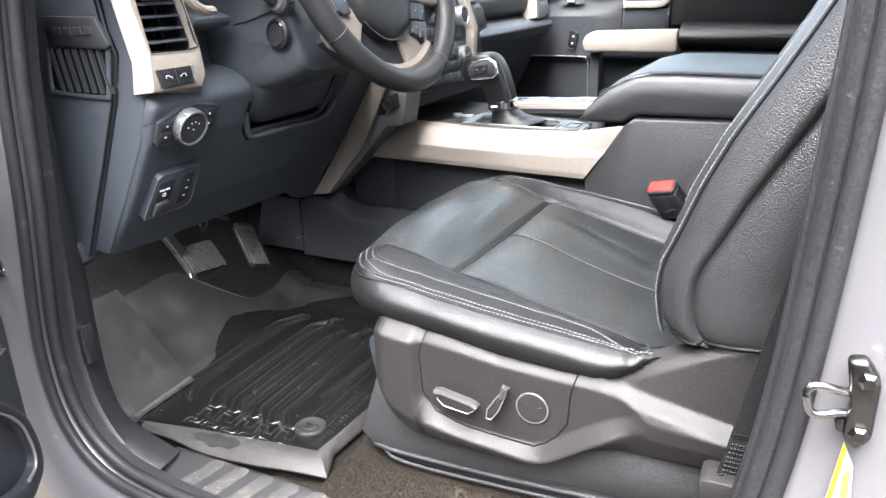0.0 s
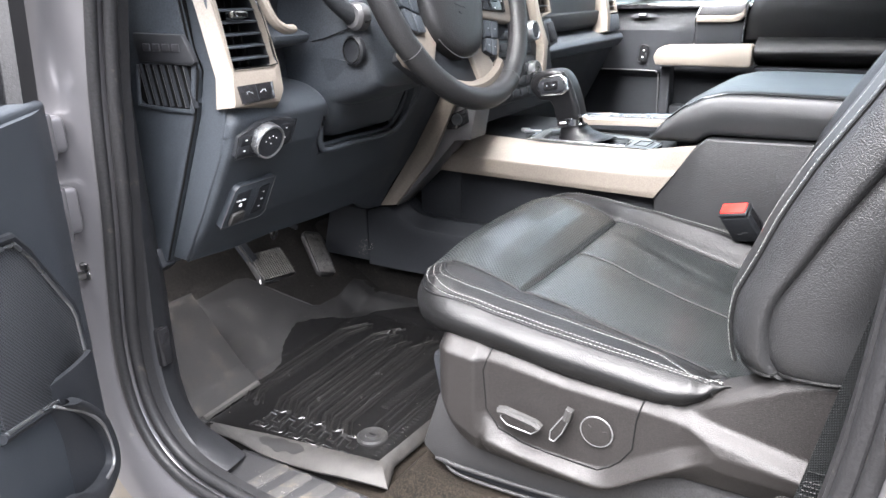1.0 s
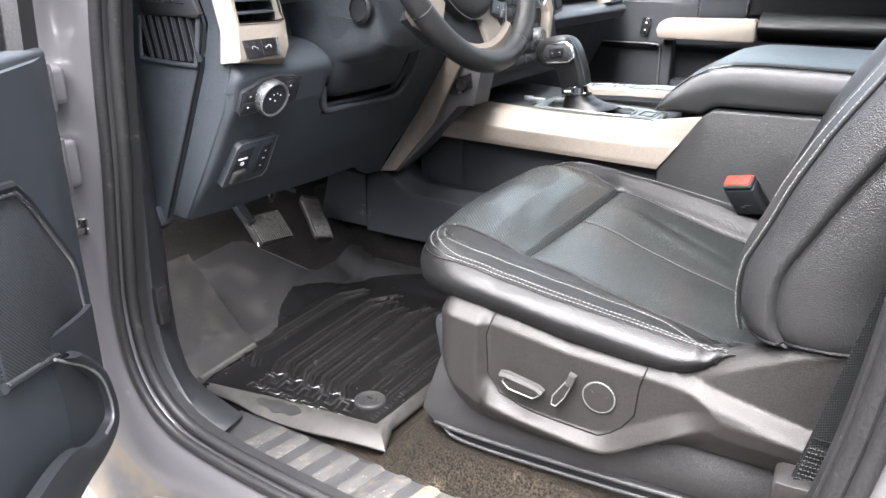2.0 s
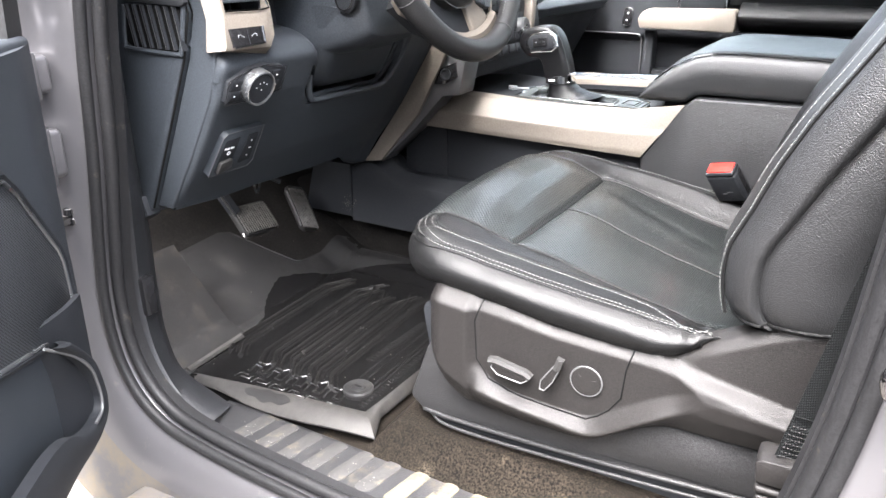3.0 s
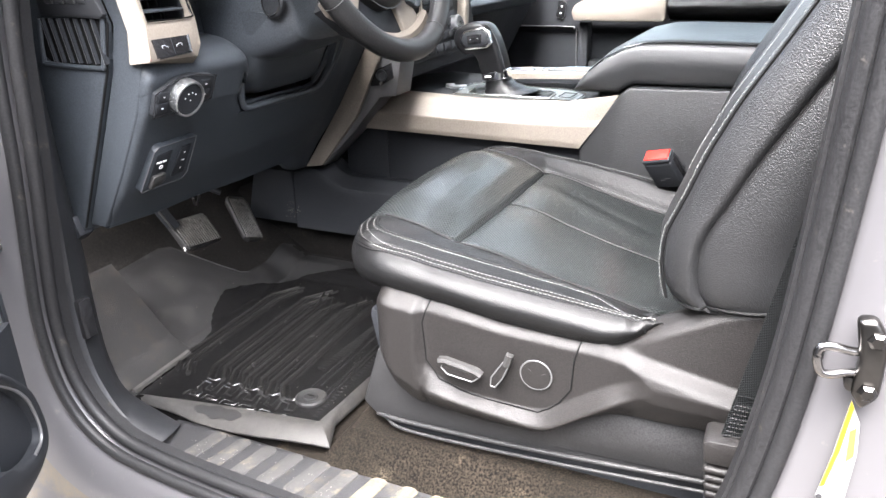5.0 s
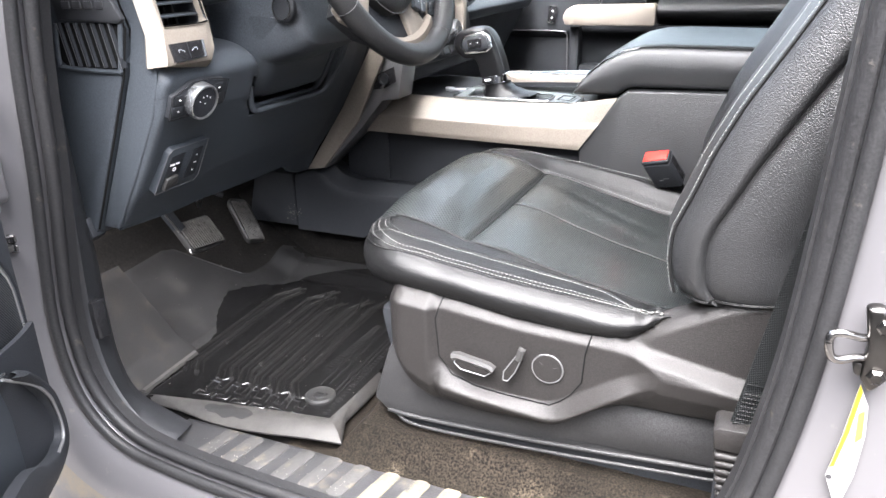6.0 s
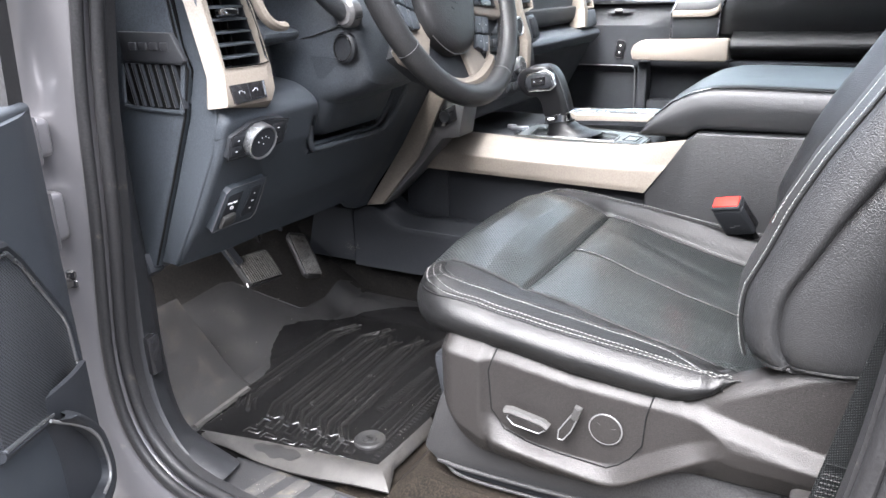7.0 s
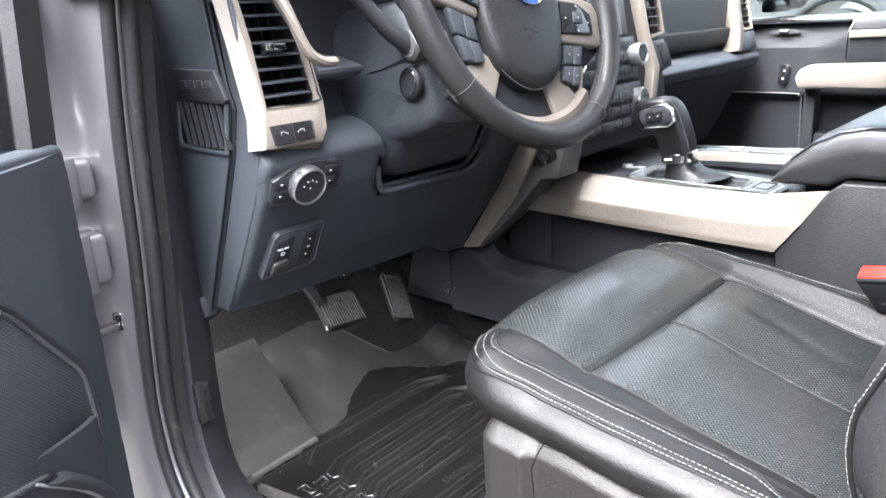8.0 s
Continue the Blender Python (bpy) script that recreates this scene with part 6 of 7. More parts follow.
part("side_padding", prism(side_leather, "y", 0.13, 0.184, 0.004, 3), leather_lit, console, "black leather side of the console")
part("console_core", box((-0.30, -0.13, 0.05), (0.12, 0.14, 0.430), 0.004), plastic_dim, console)

# ---- gear shifter ----
grip_leather = material("polished_grip_leather", (0.0045, 0.0045, 0.005), 0.36, grain=0.2, grain_size=700, kind="leather", mottle=0.15, spec=0.26)
shifter = thing("gear_shifter", (-0.50, -0.085, 0.40), "black leather gear shifter with chrome trimmed grip", "gear shifter")
grip_line = spline([(-0.520, 0, 0.432), (-0.529, 0, 0.452), (-0.540, 0, 0.466), (-0.562, 0, 0.468), (-0.580, 0, 0.488), (-0.576, 0, 0.510), (-0.552, 0, 0.522), (-0.522, 0, 0.524), (-0.503, 0, 0.508), (-0.487, 0, 0.470), (-0.477, 0, 0.436)], 56, False)
MIDX, MIDZ = -0.528, 0.485


def grip_ring(y, s):
    return [(MIDX + (p.x - MIDX) * s, -0.085 + y, MIDZ + (p.z - MIDZ) * (s if p.z > 0.45 else 1 - (1 - s) * 0.2)) for p in grip_line]


part("grip", loft([grip_ring(y, s) for y, s in ((-0.025, 0.74), (-0.0245, 0.82), (-0.022, 0.91), (-0.015, 0.98), (0.0, 1.0), (0.015, 0.98), (0.022, 0.91), (0.0245, 0.82), (0.025, 0.74))]), grip_leather, shifter, "black leather shifter grip", sharp=60)


def oval(cx, cy, cz, a, b, tilt=0.0, n=28, power=0.7):
    out = []
    for k in range(n):
        t = 2 * math.pi * k / n
        c, s = math.cos(t), math.sin(t)
        out.append((cx + a * math.copysign(abs(c) ** power, c), cy + b * math.copysign(abs(s) ** power, s), cz + tilt * a * math.copysign(abs(c) ** power, c)))
    return out


part("collar", loft([oval(-0.4995, -0.085, z, 0.0235 + g, 0.0255 + g, 0.15) for z, g in ((0.422, -0.002), (0.424, 0.0), (0.438, 0.0), (0.440, -0.002))]), chrome, shifter, "chrome collar with mode button")
boot_rows = []
for k in range(15):
    t = k / 14
    w = 0.0215 + 0.019 * t ** 1.7 + 0.0022 * math.sin(t * 22) * t
    boot_rows.append(oval(-0.4985 + 0.024 * t ** 2, -0.085, 0.425 - 0.028 * t, w + 0.010 * t ** 3, 0.025 + 0.014 * t ** 2, 0.15))
part("boot", loft(boot_rows), grip_leather, shifter, "creased black leather boot", sharp=60)
face = frame_at((-0.5335, -0.1095, 0.4965), (0.97, -0.05, 0.16), (-0.42, 0.10, 0.9))
plate_pts = [(-0.034, -0.002), (-0.024, -0.018), (0.022, -0.020), (0.034, -0.012), (0.030, 0.010), (0.020, 0.018), (-0.022, 0.018), (-0.031, 0.010)]
plate = part("grip_plate", moved(prism([(a * 0.96, b * 0.98) for a, b in plate_pts], "z", -0.008, 0.003, 0.003, 3), face), chrome, shifter, "chrome grip plate")
part("plate_face", moved(prism([(a * 0.78, b * 0.74) for a, b in plate_pts], "z", 0.002, 0.0042, 0.0015), face), plastic_dim, plate, "black plate face")
rocker = part("grip_rocker", moved(prism([(-0.014, -0.008), (0.013, -0.008), (0.015, 0.007), (-0.014, 0.007)], "z", 0.0035, 0.0066, 0.0015), face), gloss_black, plate, "black rocker button")
for u in (-0.007, 0.007):
    part("icon", moved(box((u - 0.0012, -0.0004, 0.0064), (u + 0.0012, 0.0004, 0.0070), 0), face), dash_print, rocker)
mode_at = frame_at((-0.508, -0.1112, 0.431), (1, 0, 0.12), (-0.12, 0, 1))
button = part("mode_button", moved(prism([(-0.012, -0.005), (0.009, -0.005), (0.012, 0.005), (-0.012, 0.005)], "z", -0.002, 0.0028, 0.0012), mode_at), gloss_black, shifter)
part("mode_mark", moved(box((-0.006, -0.0016, 0.0024), (0.006, 0.0016, 0.0034), 0), mode_at), white_print, button)
part("stitching", stitches([(p.x + 0.001, -0.104, p.z) for p in grip_line[40:55]], 0.0042, 0.0034, 0.0003, (0, 1, 0)), thread, shifter)

# ---- centre stack ----
stack = thing("center_stack", (-0.68, 0.0, 0.45), "centre control stack with radio knobs, buttons and champagne frame", "control panel")
ST = frame_at((-0.640, 0.0, 0.50), (0, 1, 0), (-0.16, 0, 1))
part("stack_body", moved(box((-0.215, -0.07, -0.20), (0.172, 0.30, -0.010), 0.01), ST), plastic_dim, stack)
part("screen", moved(box((-0.190, 0.122, -0.012), (0.005, 0.28, -0.004), 0.004), ST), gloss_black, stack, "dark glossy touch screen")
part("screen_frame", moved(box((0.008, 0.118, -0.012), (0.030, 0.28, 0.000), 0.003), ST), badge_mat, stack)
part("radio_face", moved(box((-0.195, 0.042, -0.012), (0.052, 0.116, 0.000), 0.004), ST), plastic, stack, "dark radio panel with button rows")
for r in range(3):
    for c in range(6):
        u = -0.150 + 0.030 * c
        part("radio_button", moved(box((u, 0.052 + 0.021 * r, -0.002), (u + 0.026, 0.066 + 0.021 * r, 0.0035), 0.0012), ST), plastic_dim, stack)
for u in (0.034, -0.172):
    kn = part("radio_knob", moved(lathe([(0.020, 0.0), (0.020, 0.018), (0.0185, 0.022), (0.0155, 0.022), (0.0145, 0.020), (0.001, 0.020)], 28), ST @ Matrix.Translation((u, 0.082, 0.0))), satin_chrome, stack, "satin chrome radio knob")
    part("knob_face", moved(lathe([(0.0143, 0.0195), (0.014, 0.0212), (0.001, 0.0214)], 24), ST @ Matrix.Translation((u, 0.082, 0.0))), plastic_dim, kn)
part("climate_face", moved(box((-0.195, -0.045, -0.010), (0.050, 0.036, 0.004), 0.004), ST), plastic_dim, stack, "dark climate panel")
for r in range(3):
    for c in range(5):
        u = -0.140 + 0.034 * c
        part("climate_button", moved(box((u, -0.038 + 0.022 * r, 0.002), (u + 0.029, -0.022 + 0.022 * r, 0.008), 0.0015), ST), plastic_dim, stack)
part("climate_knob", moved(lathe([(0.019, 0.0), (0.019, 0.014), (0.016, 0.017), (0.001, 0.016)], 24), ST @ Matrix.Translation((0.024, 0.006, 0.004))), satin_chrome, stack, "satin chrome climate knob")
strip = [(0.052, 0.28), (0.076, 0.28), (0.098, 0.115), (0.122, 0.055), (0.084, -0.020), (0.068, -0.012), (0.096, 0.052), (0.080, 0.105)]
part("frame_strip", moved(prism(strip, "z", -0.02, 0.008, 0.003), ST), champagne, stack, "champagne frame strip")
part("frame_strip", moved(prism([(-0.11 - a, b) for a, b in strip][::-1], "z", -0.02, 0.008, 0.003), ST), champagne, stack, "champagne frame strip")
vent = part("center_vent", moved(prism([(0.086, 0.27), (0.146, 0.27), (0.156, 0.120), (0.110, 0.115)], "z", -0.02, -0.006, 0.002), ST), gloss_black, stack, "dark centre air vent")
for k in range(9):
    v = 0.128 + 0.0155 * k
    part("vent_slat", moved(box((lerp(v, [(0.12, 0.112), (0.27, 0.090)]), v, -0.008), (0.152, v + 0.003, 0.002), 0.0008), ST), plastic, vent)
part("vent_frame", moved(sweep([(0.149, 0.27, 0.0), (0.160, 0.116, 0.0), (0.110, 0.110, 0.0)], [(0.004, -0.012), (0.003, 0.004), (-0.003, 0.004), (-0.004, -0.012)]), ST), champagne, vent)
box_panel = part("side_switches", moved(prism([(0.116, 0.100), (0.156, 0.104), (0.180, 0.052), (0.134, 0.044)], "z", -0.02, 0.004, 0.002), ST), plastic, stack)
part("switch_cover", moved(prism([(0.128, 0.094), (0.151, 0.097), (0.168, 0.058), (0.138, 0.053)], "z", 0.002, 0.010, 0.002), ST), plastic_dim, box_panel)

# ---- passenger side of the dashboard ----
pdash = thing("passenger_dashboard", (-0.85, 0.45, 0.3), "dark passenger dashboard with ledge, glove box and side vent", "dashboard")
part("upper_pad", sheet(lambda u, v: (-0.745 - 0.10 * max(0, v - 0.5) - 0.02 * (1 - v), 0.16 + 0.66 * u, 0.558 + 0.24 * v), 20, 14, 0.06, (-1, 0, 0)), plastic, pdash)
# lip toned darker than the pad, for the shade beneath it
part("pad_lip", prism([(-0.765, 0.556), (-0.752, 0.566), (-0.748, 0.60), (-0.80, 0.61), (-0.85, 0.556)], "y", 0.165, 0.72, 0.004), plastic_dim, pdash)
part("ledge", prism([(-0.715, 0.520), (-0.722, 0.534), (-0.775, 0.552), (-0.84, 0.555), (-0.84, 0.45), (-0.73, 0.50)], "y", 0.172, 0.850, 0.005, 3), plastic, pdash)
part("glove_box", prism([(-0.735, 0.50), (-0.84, 0.30), (-0.92, 0.30), (-0.92, 0.50)], "y", 0.19, 0.83, 0.012, 3), plastic_dim, pdash, "dark closed glove box")
part("glove_gap", sweep([(-0.752, 0.172, 0.495), (-0.752, 0.84, 0.495)], circle(0.003, 6)), gloss_black, pdash)
PV = frame_at((-0.722, 0.700, 0.545), (0, 1, 0), (-0.2, 0, 1))
pvent = part("passenger_vent", moved(prism([(0.0, 0.0), (0.022, -0.004), (0.050, 0.040), (0.046, 0.25), (0.0, 0.25), (0.020, 0.05)], "z", -0.04, 0.006, 0.003), PV), champagne, pdash, "champagne passenger vent frame")
part("vent_back", moved(box((0.046, 0.055, -0.03), (0.125, 0.25, -0.02), 0.002), PV), gloss_black, pvent)
for k in range(12):
    v = 0.066 + 0.0155 * k
    part("vent_slat", moved(box((0.050, v, -0.022), (0.122, v + 0.0025, -0.004), 0.0006), PV), plastic, pvent)
part("vent_frame", moved(sweep([(0.046, 0.052, -0.004), (0.122, 0.050, -0.004), (0.128, 0.25, -0.004)], [(0.005, -0.02), (0.004, 0.004), (-0.004, 0.004), (-0.005, -0.02)]), PV), champagne, pvent)
part("vent_side", moved(prism([(0.022, -0.006), (0.135, 0.0), (0.135, 0.045), (0.050, 0.045)], "z", -0.05, 0.0, 0.004), PV), plastic, pvent)

# ---- passenger door ----
pdoor = thing("passenger_door", (-0.3, 0.9, 0.1), "closed dark passenger door panel with champagne pull handle", "car door")


def pdoor_face(u, v):
    x = -0.95 + 1.25 * u
    z = 0.02 + 0.588 * v
    y = 0.885
    y += 0.016 * soft((z - 0.546) / 0.006) * (1 - soft((x + 0.565) / 0.02)) + 0.020 * soft((z - 0.555) / 0.05)
    y += 0.018 * soft((x + 0.560) / 0.025)
    y += 0.020 * soft((0.42 - z) / 0.02)
    return (x, y, z)


# far door panel toned dark, as little light reaches it
part("panel", sheet(pdoor_face, 40, 60, 0.05, (0, 1, 0)), plastic_dim, pdoor)
part("belt_line", prism([(0.895, 0.600), (0.900, 0.614), (0.96, 0.618), (0.96, 0.58)], "x", -0.95, 0.30, 0.003), gloss_black, pdoor)
part("pull_handle", prism([(-0.612, 0.470), (-0.604, 0.448), (-0.352, 0.446), (-0.346, 0.452), (-0.346, 0.500), (-0.352, 0.507), (-0.582, 0.502), (-0.603, 0.490)], "y", 0.800, 0.850, 0.004, 2), champagne, pdoor, "champagne pull handle")
part("armrest", sheet(lambda u, v: (-0.345 + 0.645 * u, 0.812 + 0.075 * (1 - math.sin(math.pi * (0.08 + 0.84 * v))), 0.448 + 0.075 * v), 20, 14, 0.03, (0, 1, 0)), leather, pdoor, "black leather armrest with stitched seam")
part("stitching", stitches([(-0.34 + 0.016 * k, 0.8105, 0.490) for k in range(40)], 0.006, 0.004, 0.0004, (0, 1, 0)), badge_mat, pdoor)
part("armrest_lower", prism([(0.835, 0.400), (0.820, 0.446), (0.90, 0.446), (0.90, 0.38)], "x", -0.345, 0.30, 0.006), plastic_dim, pdoor)
part("handle_pad", prism([(-0.516, 0.580), (-0.504, 0.606), (-0.400, 0.608), (-0.384, 0.618), (-0.384, 0.590), (-0.400, 0.580)], "y", 0.872, 0.915, 0.004, 3), badge_mat, pdoor, "grey pad above the door release")
part("release_handle", prism([(-0.520, 0.562), (-0.514, 0.580), (-0.415, 0.580), (-0.396, 0.586), (-0.386, 0.600), (-0.386, 0.578), (-0.400, 0.566), (-0.420, 0.562)], "y", 0.866, 0.90, 0.003), champagne, pdoor, "champagne release trim")
part("release_recess", box((-0.514, 0.878, 0.500), (-0.388, 0.90, 0.562), 0.003), plastic_dim, pdoor)
part("chrome_line", tube([(-0.504, 0.8715, 0.606), (-0.516, 0.866, 0.575), (-0.516, 0.868, 0.502)], 0.0022, 6), chrome, pdoor)
part("chrome_line", tube(spline([(-0.368, 0.868, 0.640), (-0.379, 0.866, 0.605), (-0.384, 0.864, 0.560), (-0.386, 0.862, 0.512)], 20), 0.0026, 6), chrome, pdoor)


def upper_pad(u, v):
    """Padded upper part of the door behind the release."""
    z = 0.516 + 0.20 * v
    left = lerp(z, [(0.51, -0.381), (0.58, -0.378), (0.62, -0.366), (0.66, -0.335), (0.72, -0.26)])
    return (left + (0.30 - left) * u, 0.872 - 0.014 * math.sin(math.pi * min(1, v * 1.3)) + 0.012 * (1 - soft(u / 0.02)), z)


part("upper_pad", sheet(upper_pad, 40, 20, 0.03, (0, 1, 0)), leather, pdoor, "dark padded upper door trim")
grab = part("latch_cup", moved(lathe([(0.034, -0.003), (0.035, 0.0006), (0.033, 0.0012), (0.032, -0.001), (0.001, -0.002)], 30), frame_at((-0.675, 0.897, 0.580), (1, 0, 0), (0, 0.5, 1)) @ Matrix.Diagonal((1.15, 0.22, 0.4, 1))), plastic_dim, pdoor, "shallow dark cup round the lock latch")
part("latch", moved(box((-0.014, -0.005, 0.0), (0.010, 0.004, 0.008), 0.002), frame_at((-0.675, 0.897, 0.580), (1, 0, 0), (0, 0.5, 1))), badge_mat, grab, "small bright latch")
lock = part("lock_switch", moved(box((-0.012, -0.024, -0.002), (0.012, 0.024, 0.005), 0.004), frame_at((-0.664, 0.8845, 0.472), (1, 0, -0.15), (0.15, 0, 1))), gloss_black, pdoor, "black lock switch in a chrome ring")
part("chrome_ring", moved(tube(spline([(-0.011, -0.023, 0.005), (0.011, -0.023, 0.005), (0.012, 0.0, 0.005), (0.011, 0.023, 0.005), (-0.011, 0.023, 0.005), (-0.012, 0.0, 0.005)], 24, True), 0.0013, 6, closed=True), frame_at((-0.664, 0.8845, 0.472), (1, 0, -0.15), (0.15, 0, 1))), chrome, lock)
for v in (-0.010, 0.010):
    part("icon", moved(box((-0.002, v - 0.002, 0.0048), (0.002, v + 0.002, 0.0056), 0), frame_at((-0.664, 0.8845, 0.472), (1, 0, -0.15), (0.15, 0, 1))), white_print, lock)
part("pocket_line", tube(spline([(-0.80, 0.884, 0.424), (-0.64, 0.884, 0.423), (-0.624, 0.885, 0.417), (-0.619, 0.893, 0.40), (-0.617, 0.904, 0.20)], 40), 0.0022, 6), badge_mat, pdoor, "pale edge line of the speaker cover")
part("pocket_step", box((-0.600, 0.845, 0.10), (-0.572, 0.90, 0.440), 0.004), plastic_dim, pdoor)
part("map_pocket", box((-0.572, 0.850, 0.08), (0.25, 0.90, 0.330), 0.01), plastic_dim, pdoor)
part("window_pane", box((-0.90, 0.925, 0.612), (0.30, 0.929, 1.22), 0), side_glass, pdoor, "clear window glass")
structure("pillar_passenger", prism([(-1.10, 0.60), (-0.90, 0.60), (-0.40, 1.24), (-0.48, 1.26)], "y", 0.86, 0.95, 0.01), plastic, "dark passenger windscreen pillar", "pillar")
structure("wall_passenger", box((0.30, 0.86, -0.1), (1.32, 0.95, 0.62), 0.01), plastic, "dark rear passenger side panel", "wall")
# unseen dark pane and post, added to cut light on the passenger side
structure("pane_light_stop", box((0.40, 0.90, 0.62), (1.32, 0.905, 1.26), 0), glass("light_stop_glass", (0.10, 0.11, 0.11)), "unseen dark pane added to hold back rear side light", "window")
structure("pillar_passenger_rear", box((0.28, 0.86, 0.60), (0.40, 0.95, 1.26), 0.01), plastic_dim, "unseen dark middle post added to hold back rear side light", "pillar")
structure("wall_outer", box((-1.35, 0.935, -0.25), (0.30, 0.99, 0.60), 0.02), paint, "grey painted outer side of the passenger door", "wall")

# outside the passenger window: mirror and a parked vehicle
mirror = thing("side_mirror", (-0.72, 1.12, 0.72), "black door mirror outside the passenger window", "mirror")
part("housing", loft([[(-0.735 + 0.02 * q, 1.12 + 0.115 * s * math.cos(a), 0.735 + 0.105 * s * math.copysign(abs(math.sin(a)) ** 0.7, math.sin(a))) for a in [2 * math.pi * k / 24 for k in range(24)]] for q, s in ((-5, 0.5), (-4, 0.8), (-2, 0.97), (0, 1.0), (1, 0.98))]), gloss_black, mirror)
mirror_glass = material("mirror_glass", (0.85, 0.86, 0.86), 0.02, metal=1.0, mottle=0.01, rough_vary=0.0)
part("mirror_glass", moved(moved(lathe([(0.098, 0.0), (0.096, 0.002), (0.001, 0.002)], 28), Matrix.Diagonal((1.0, 0.85, 1, 1))), frame_at((-0.713, 1.12, 0.735), (0, 1, 0), (0, 0, 1))), mirror_glass, mirror)
part("arm", box((-0.76, 0.95, 0.628), (-0.72, 1.08, 0.66), 0.008), gloss_black, mirror)
car = thing("parked_truck", (-2.97, 10.0, GROUND), "silver parked truck with black wheel arches", "truck")
arch = [(-2.97 + 0.70 * math.cos(a), -0.05 + 0.70 * math.sin(a)) for a in [math.pi * (1 - k / 16) for k in range(17)]]
part("body", prism([(-6.5, -0.10)] + [(-3.67, -0.10)] + arch + [(-2.27, -0.10), (0.8, -0.10), (1.0, 0.6), (0.9, 0.82), (-4.0, 0.84), (-4.2, 1.45), (-6.0, 1.5), (-6.8, 0.9)], "y", 10.0, 11.8, 0.05, 2), silver_far, car)
part("arch_trim", tube([(a, 9.99, b) for a, b in arch], 0.05, 8, (0, 1, 0)), tyre_mat, car, "black wheel arch trim")
for x in (-2.97, -0.1):
    tyre = part("wheel", moved(lathe([(0.30, -0.14), (0.50, -0.14), (0.55, -0.09), (0.55, 0.09), (0.50, 0.14), (0.30, 0.14)], 36), frame_at((x, 10.10, GROUND + 0.55), (1, 0, 0), (0, 0, 1))), tyre_mat, car)
    part("hub", moved(lathe([(0.31, 0.0), (0.31, 0.13), (0.25, 0.10), (0.08, 0.14), (0.001, 0.14)], 24), frame_at((x, 10.10, GROUND + 0.55), (1, 0, 0), (0, 0, 1))), steel, tyre)
part("window", prism([(-4.35, 0.95), (-4.4, 1.36), (-5.9, 1.40), (-6.4, 0.95)], "y", 9.98, 10.0, 0.004), gloss_black, car)

# ---- driver's door, standing open ----
door_plastic = material("door_panel_plastic", (0.0260, 0.0300, 0.0355), 0.52, grain=0.8, grain_size=900, mottle=0.06, spec=0.34, tone=0.3)
ddoor = thing("driver_door", (-0.82, -0.883, 0.1), "open dark driver door with speaker grille and map pocket", "car door")
DD = frame_at((-0.82, -0.883, 0.0), (math.cos(radians(50)), -math.sin(radians(50)), 0), (0, 0, 1))   # along the door, up, and out of the panel
DD = DD @ Matrix.Diagonal((1, 1, -1, 1)) if (DD.to_3x3() @ Vector((0, 0, 1))).x < 0 else DD
EDGE = [(0.10, 0.006), (0.20, 0.004), (0.26, -0.008), (0.33, -0.003), (0.46, 0.010), (0.55, 0.020)]


def door_skin(u, v):
    z = 0.10 + 0.452 * v
    s = lerp(z, EDGE) + (0.98 - lerp(z, EDGE)) * u ** 1.6
    n = 0.012 * soft(s / 0.10) - 0.02 * (1 - soft(s / 0.018))
    return DD @ Vector((s, z, n))


inward = (DD.to_3x3() @ Vector((0, 0, -1)))
part("panel", sheet(door_skin, 60, 40, 0.05, inward), door_plastic, ddoor, "dark plastic door panel", sharp=60)
part("belt_top", moved(prism([(0.020, 0.545), (0.024, 0.560), (0.98, 0.575), (0.98, 0.545)], "z", -0.05, 0.004, 0.006, 3), DD), plastic, ddoor)
part("window_frame", moved(sweep([(0.040, 0.556, -0.02), (0.016, 0.72, -0.02), (-0.04, 0.85, -0.02), (0.24, 1.20, -0.02), (0.98, 1.24, -0.02)], [(0.022, 0.016), (0.022, -0.016), (-0.022, -0.016), (-0.022, 0.016)], (0, 0, 1)), DD), rubber, ddoor, "black window frame")
door_pane = part("window_pane", moved(prism([(0.050, 0.56), (0.030, 0.72), (0.24, 1.18), (0.97, 1.22), (0.97, 0.56)], "z", -0.024, -0.020, 0), DD), glass("tinted_glass", (0.05, 0.054, 0.06)), ddoor, "tinted window glass")
door_pane.visible_shadow = False
part("door_skin", moved(prism([(0.02, -0.05), (-0.02, 0.2), (0.03, 0.55), (1.0, 0.56), (1.0, -0.05)], "z", -0.13, -0.055, 0.02, 3), DD), paint, ddoor, "grey painted outer door skin")
spk_pts = [(0.300, 0.465), (0.205, 0.450), (0.180, 0.430), (0.100, 0.342), (0.092, 0.326), (0.086, 0.270), (0.094, 0.254), (0.112, 0.252), (0.300, 0.306)]
grille = part("speaker_grille", moved(prism(spk_pts, "z", 0.008, 0.0155, 0.002), DD), speaker_mesh, ddoor, "black perforated speaker grille")
part("chrome_ring", moved(tube([(a, b, 0.016) for a, b in spk_pts], 0.0024, 8, (0, 0, 1)), DD), satin_chrome, grille, "thin silver line")
part("grille_rim", moved(tube([(a + (a - 0.22) * 0.06, b + (b - 0.34) * 0.06, 0.0135) for a, b in spk_pts], 0.005, 8, (0, 0, 1)), DD), plastic_dim, grille)


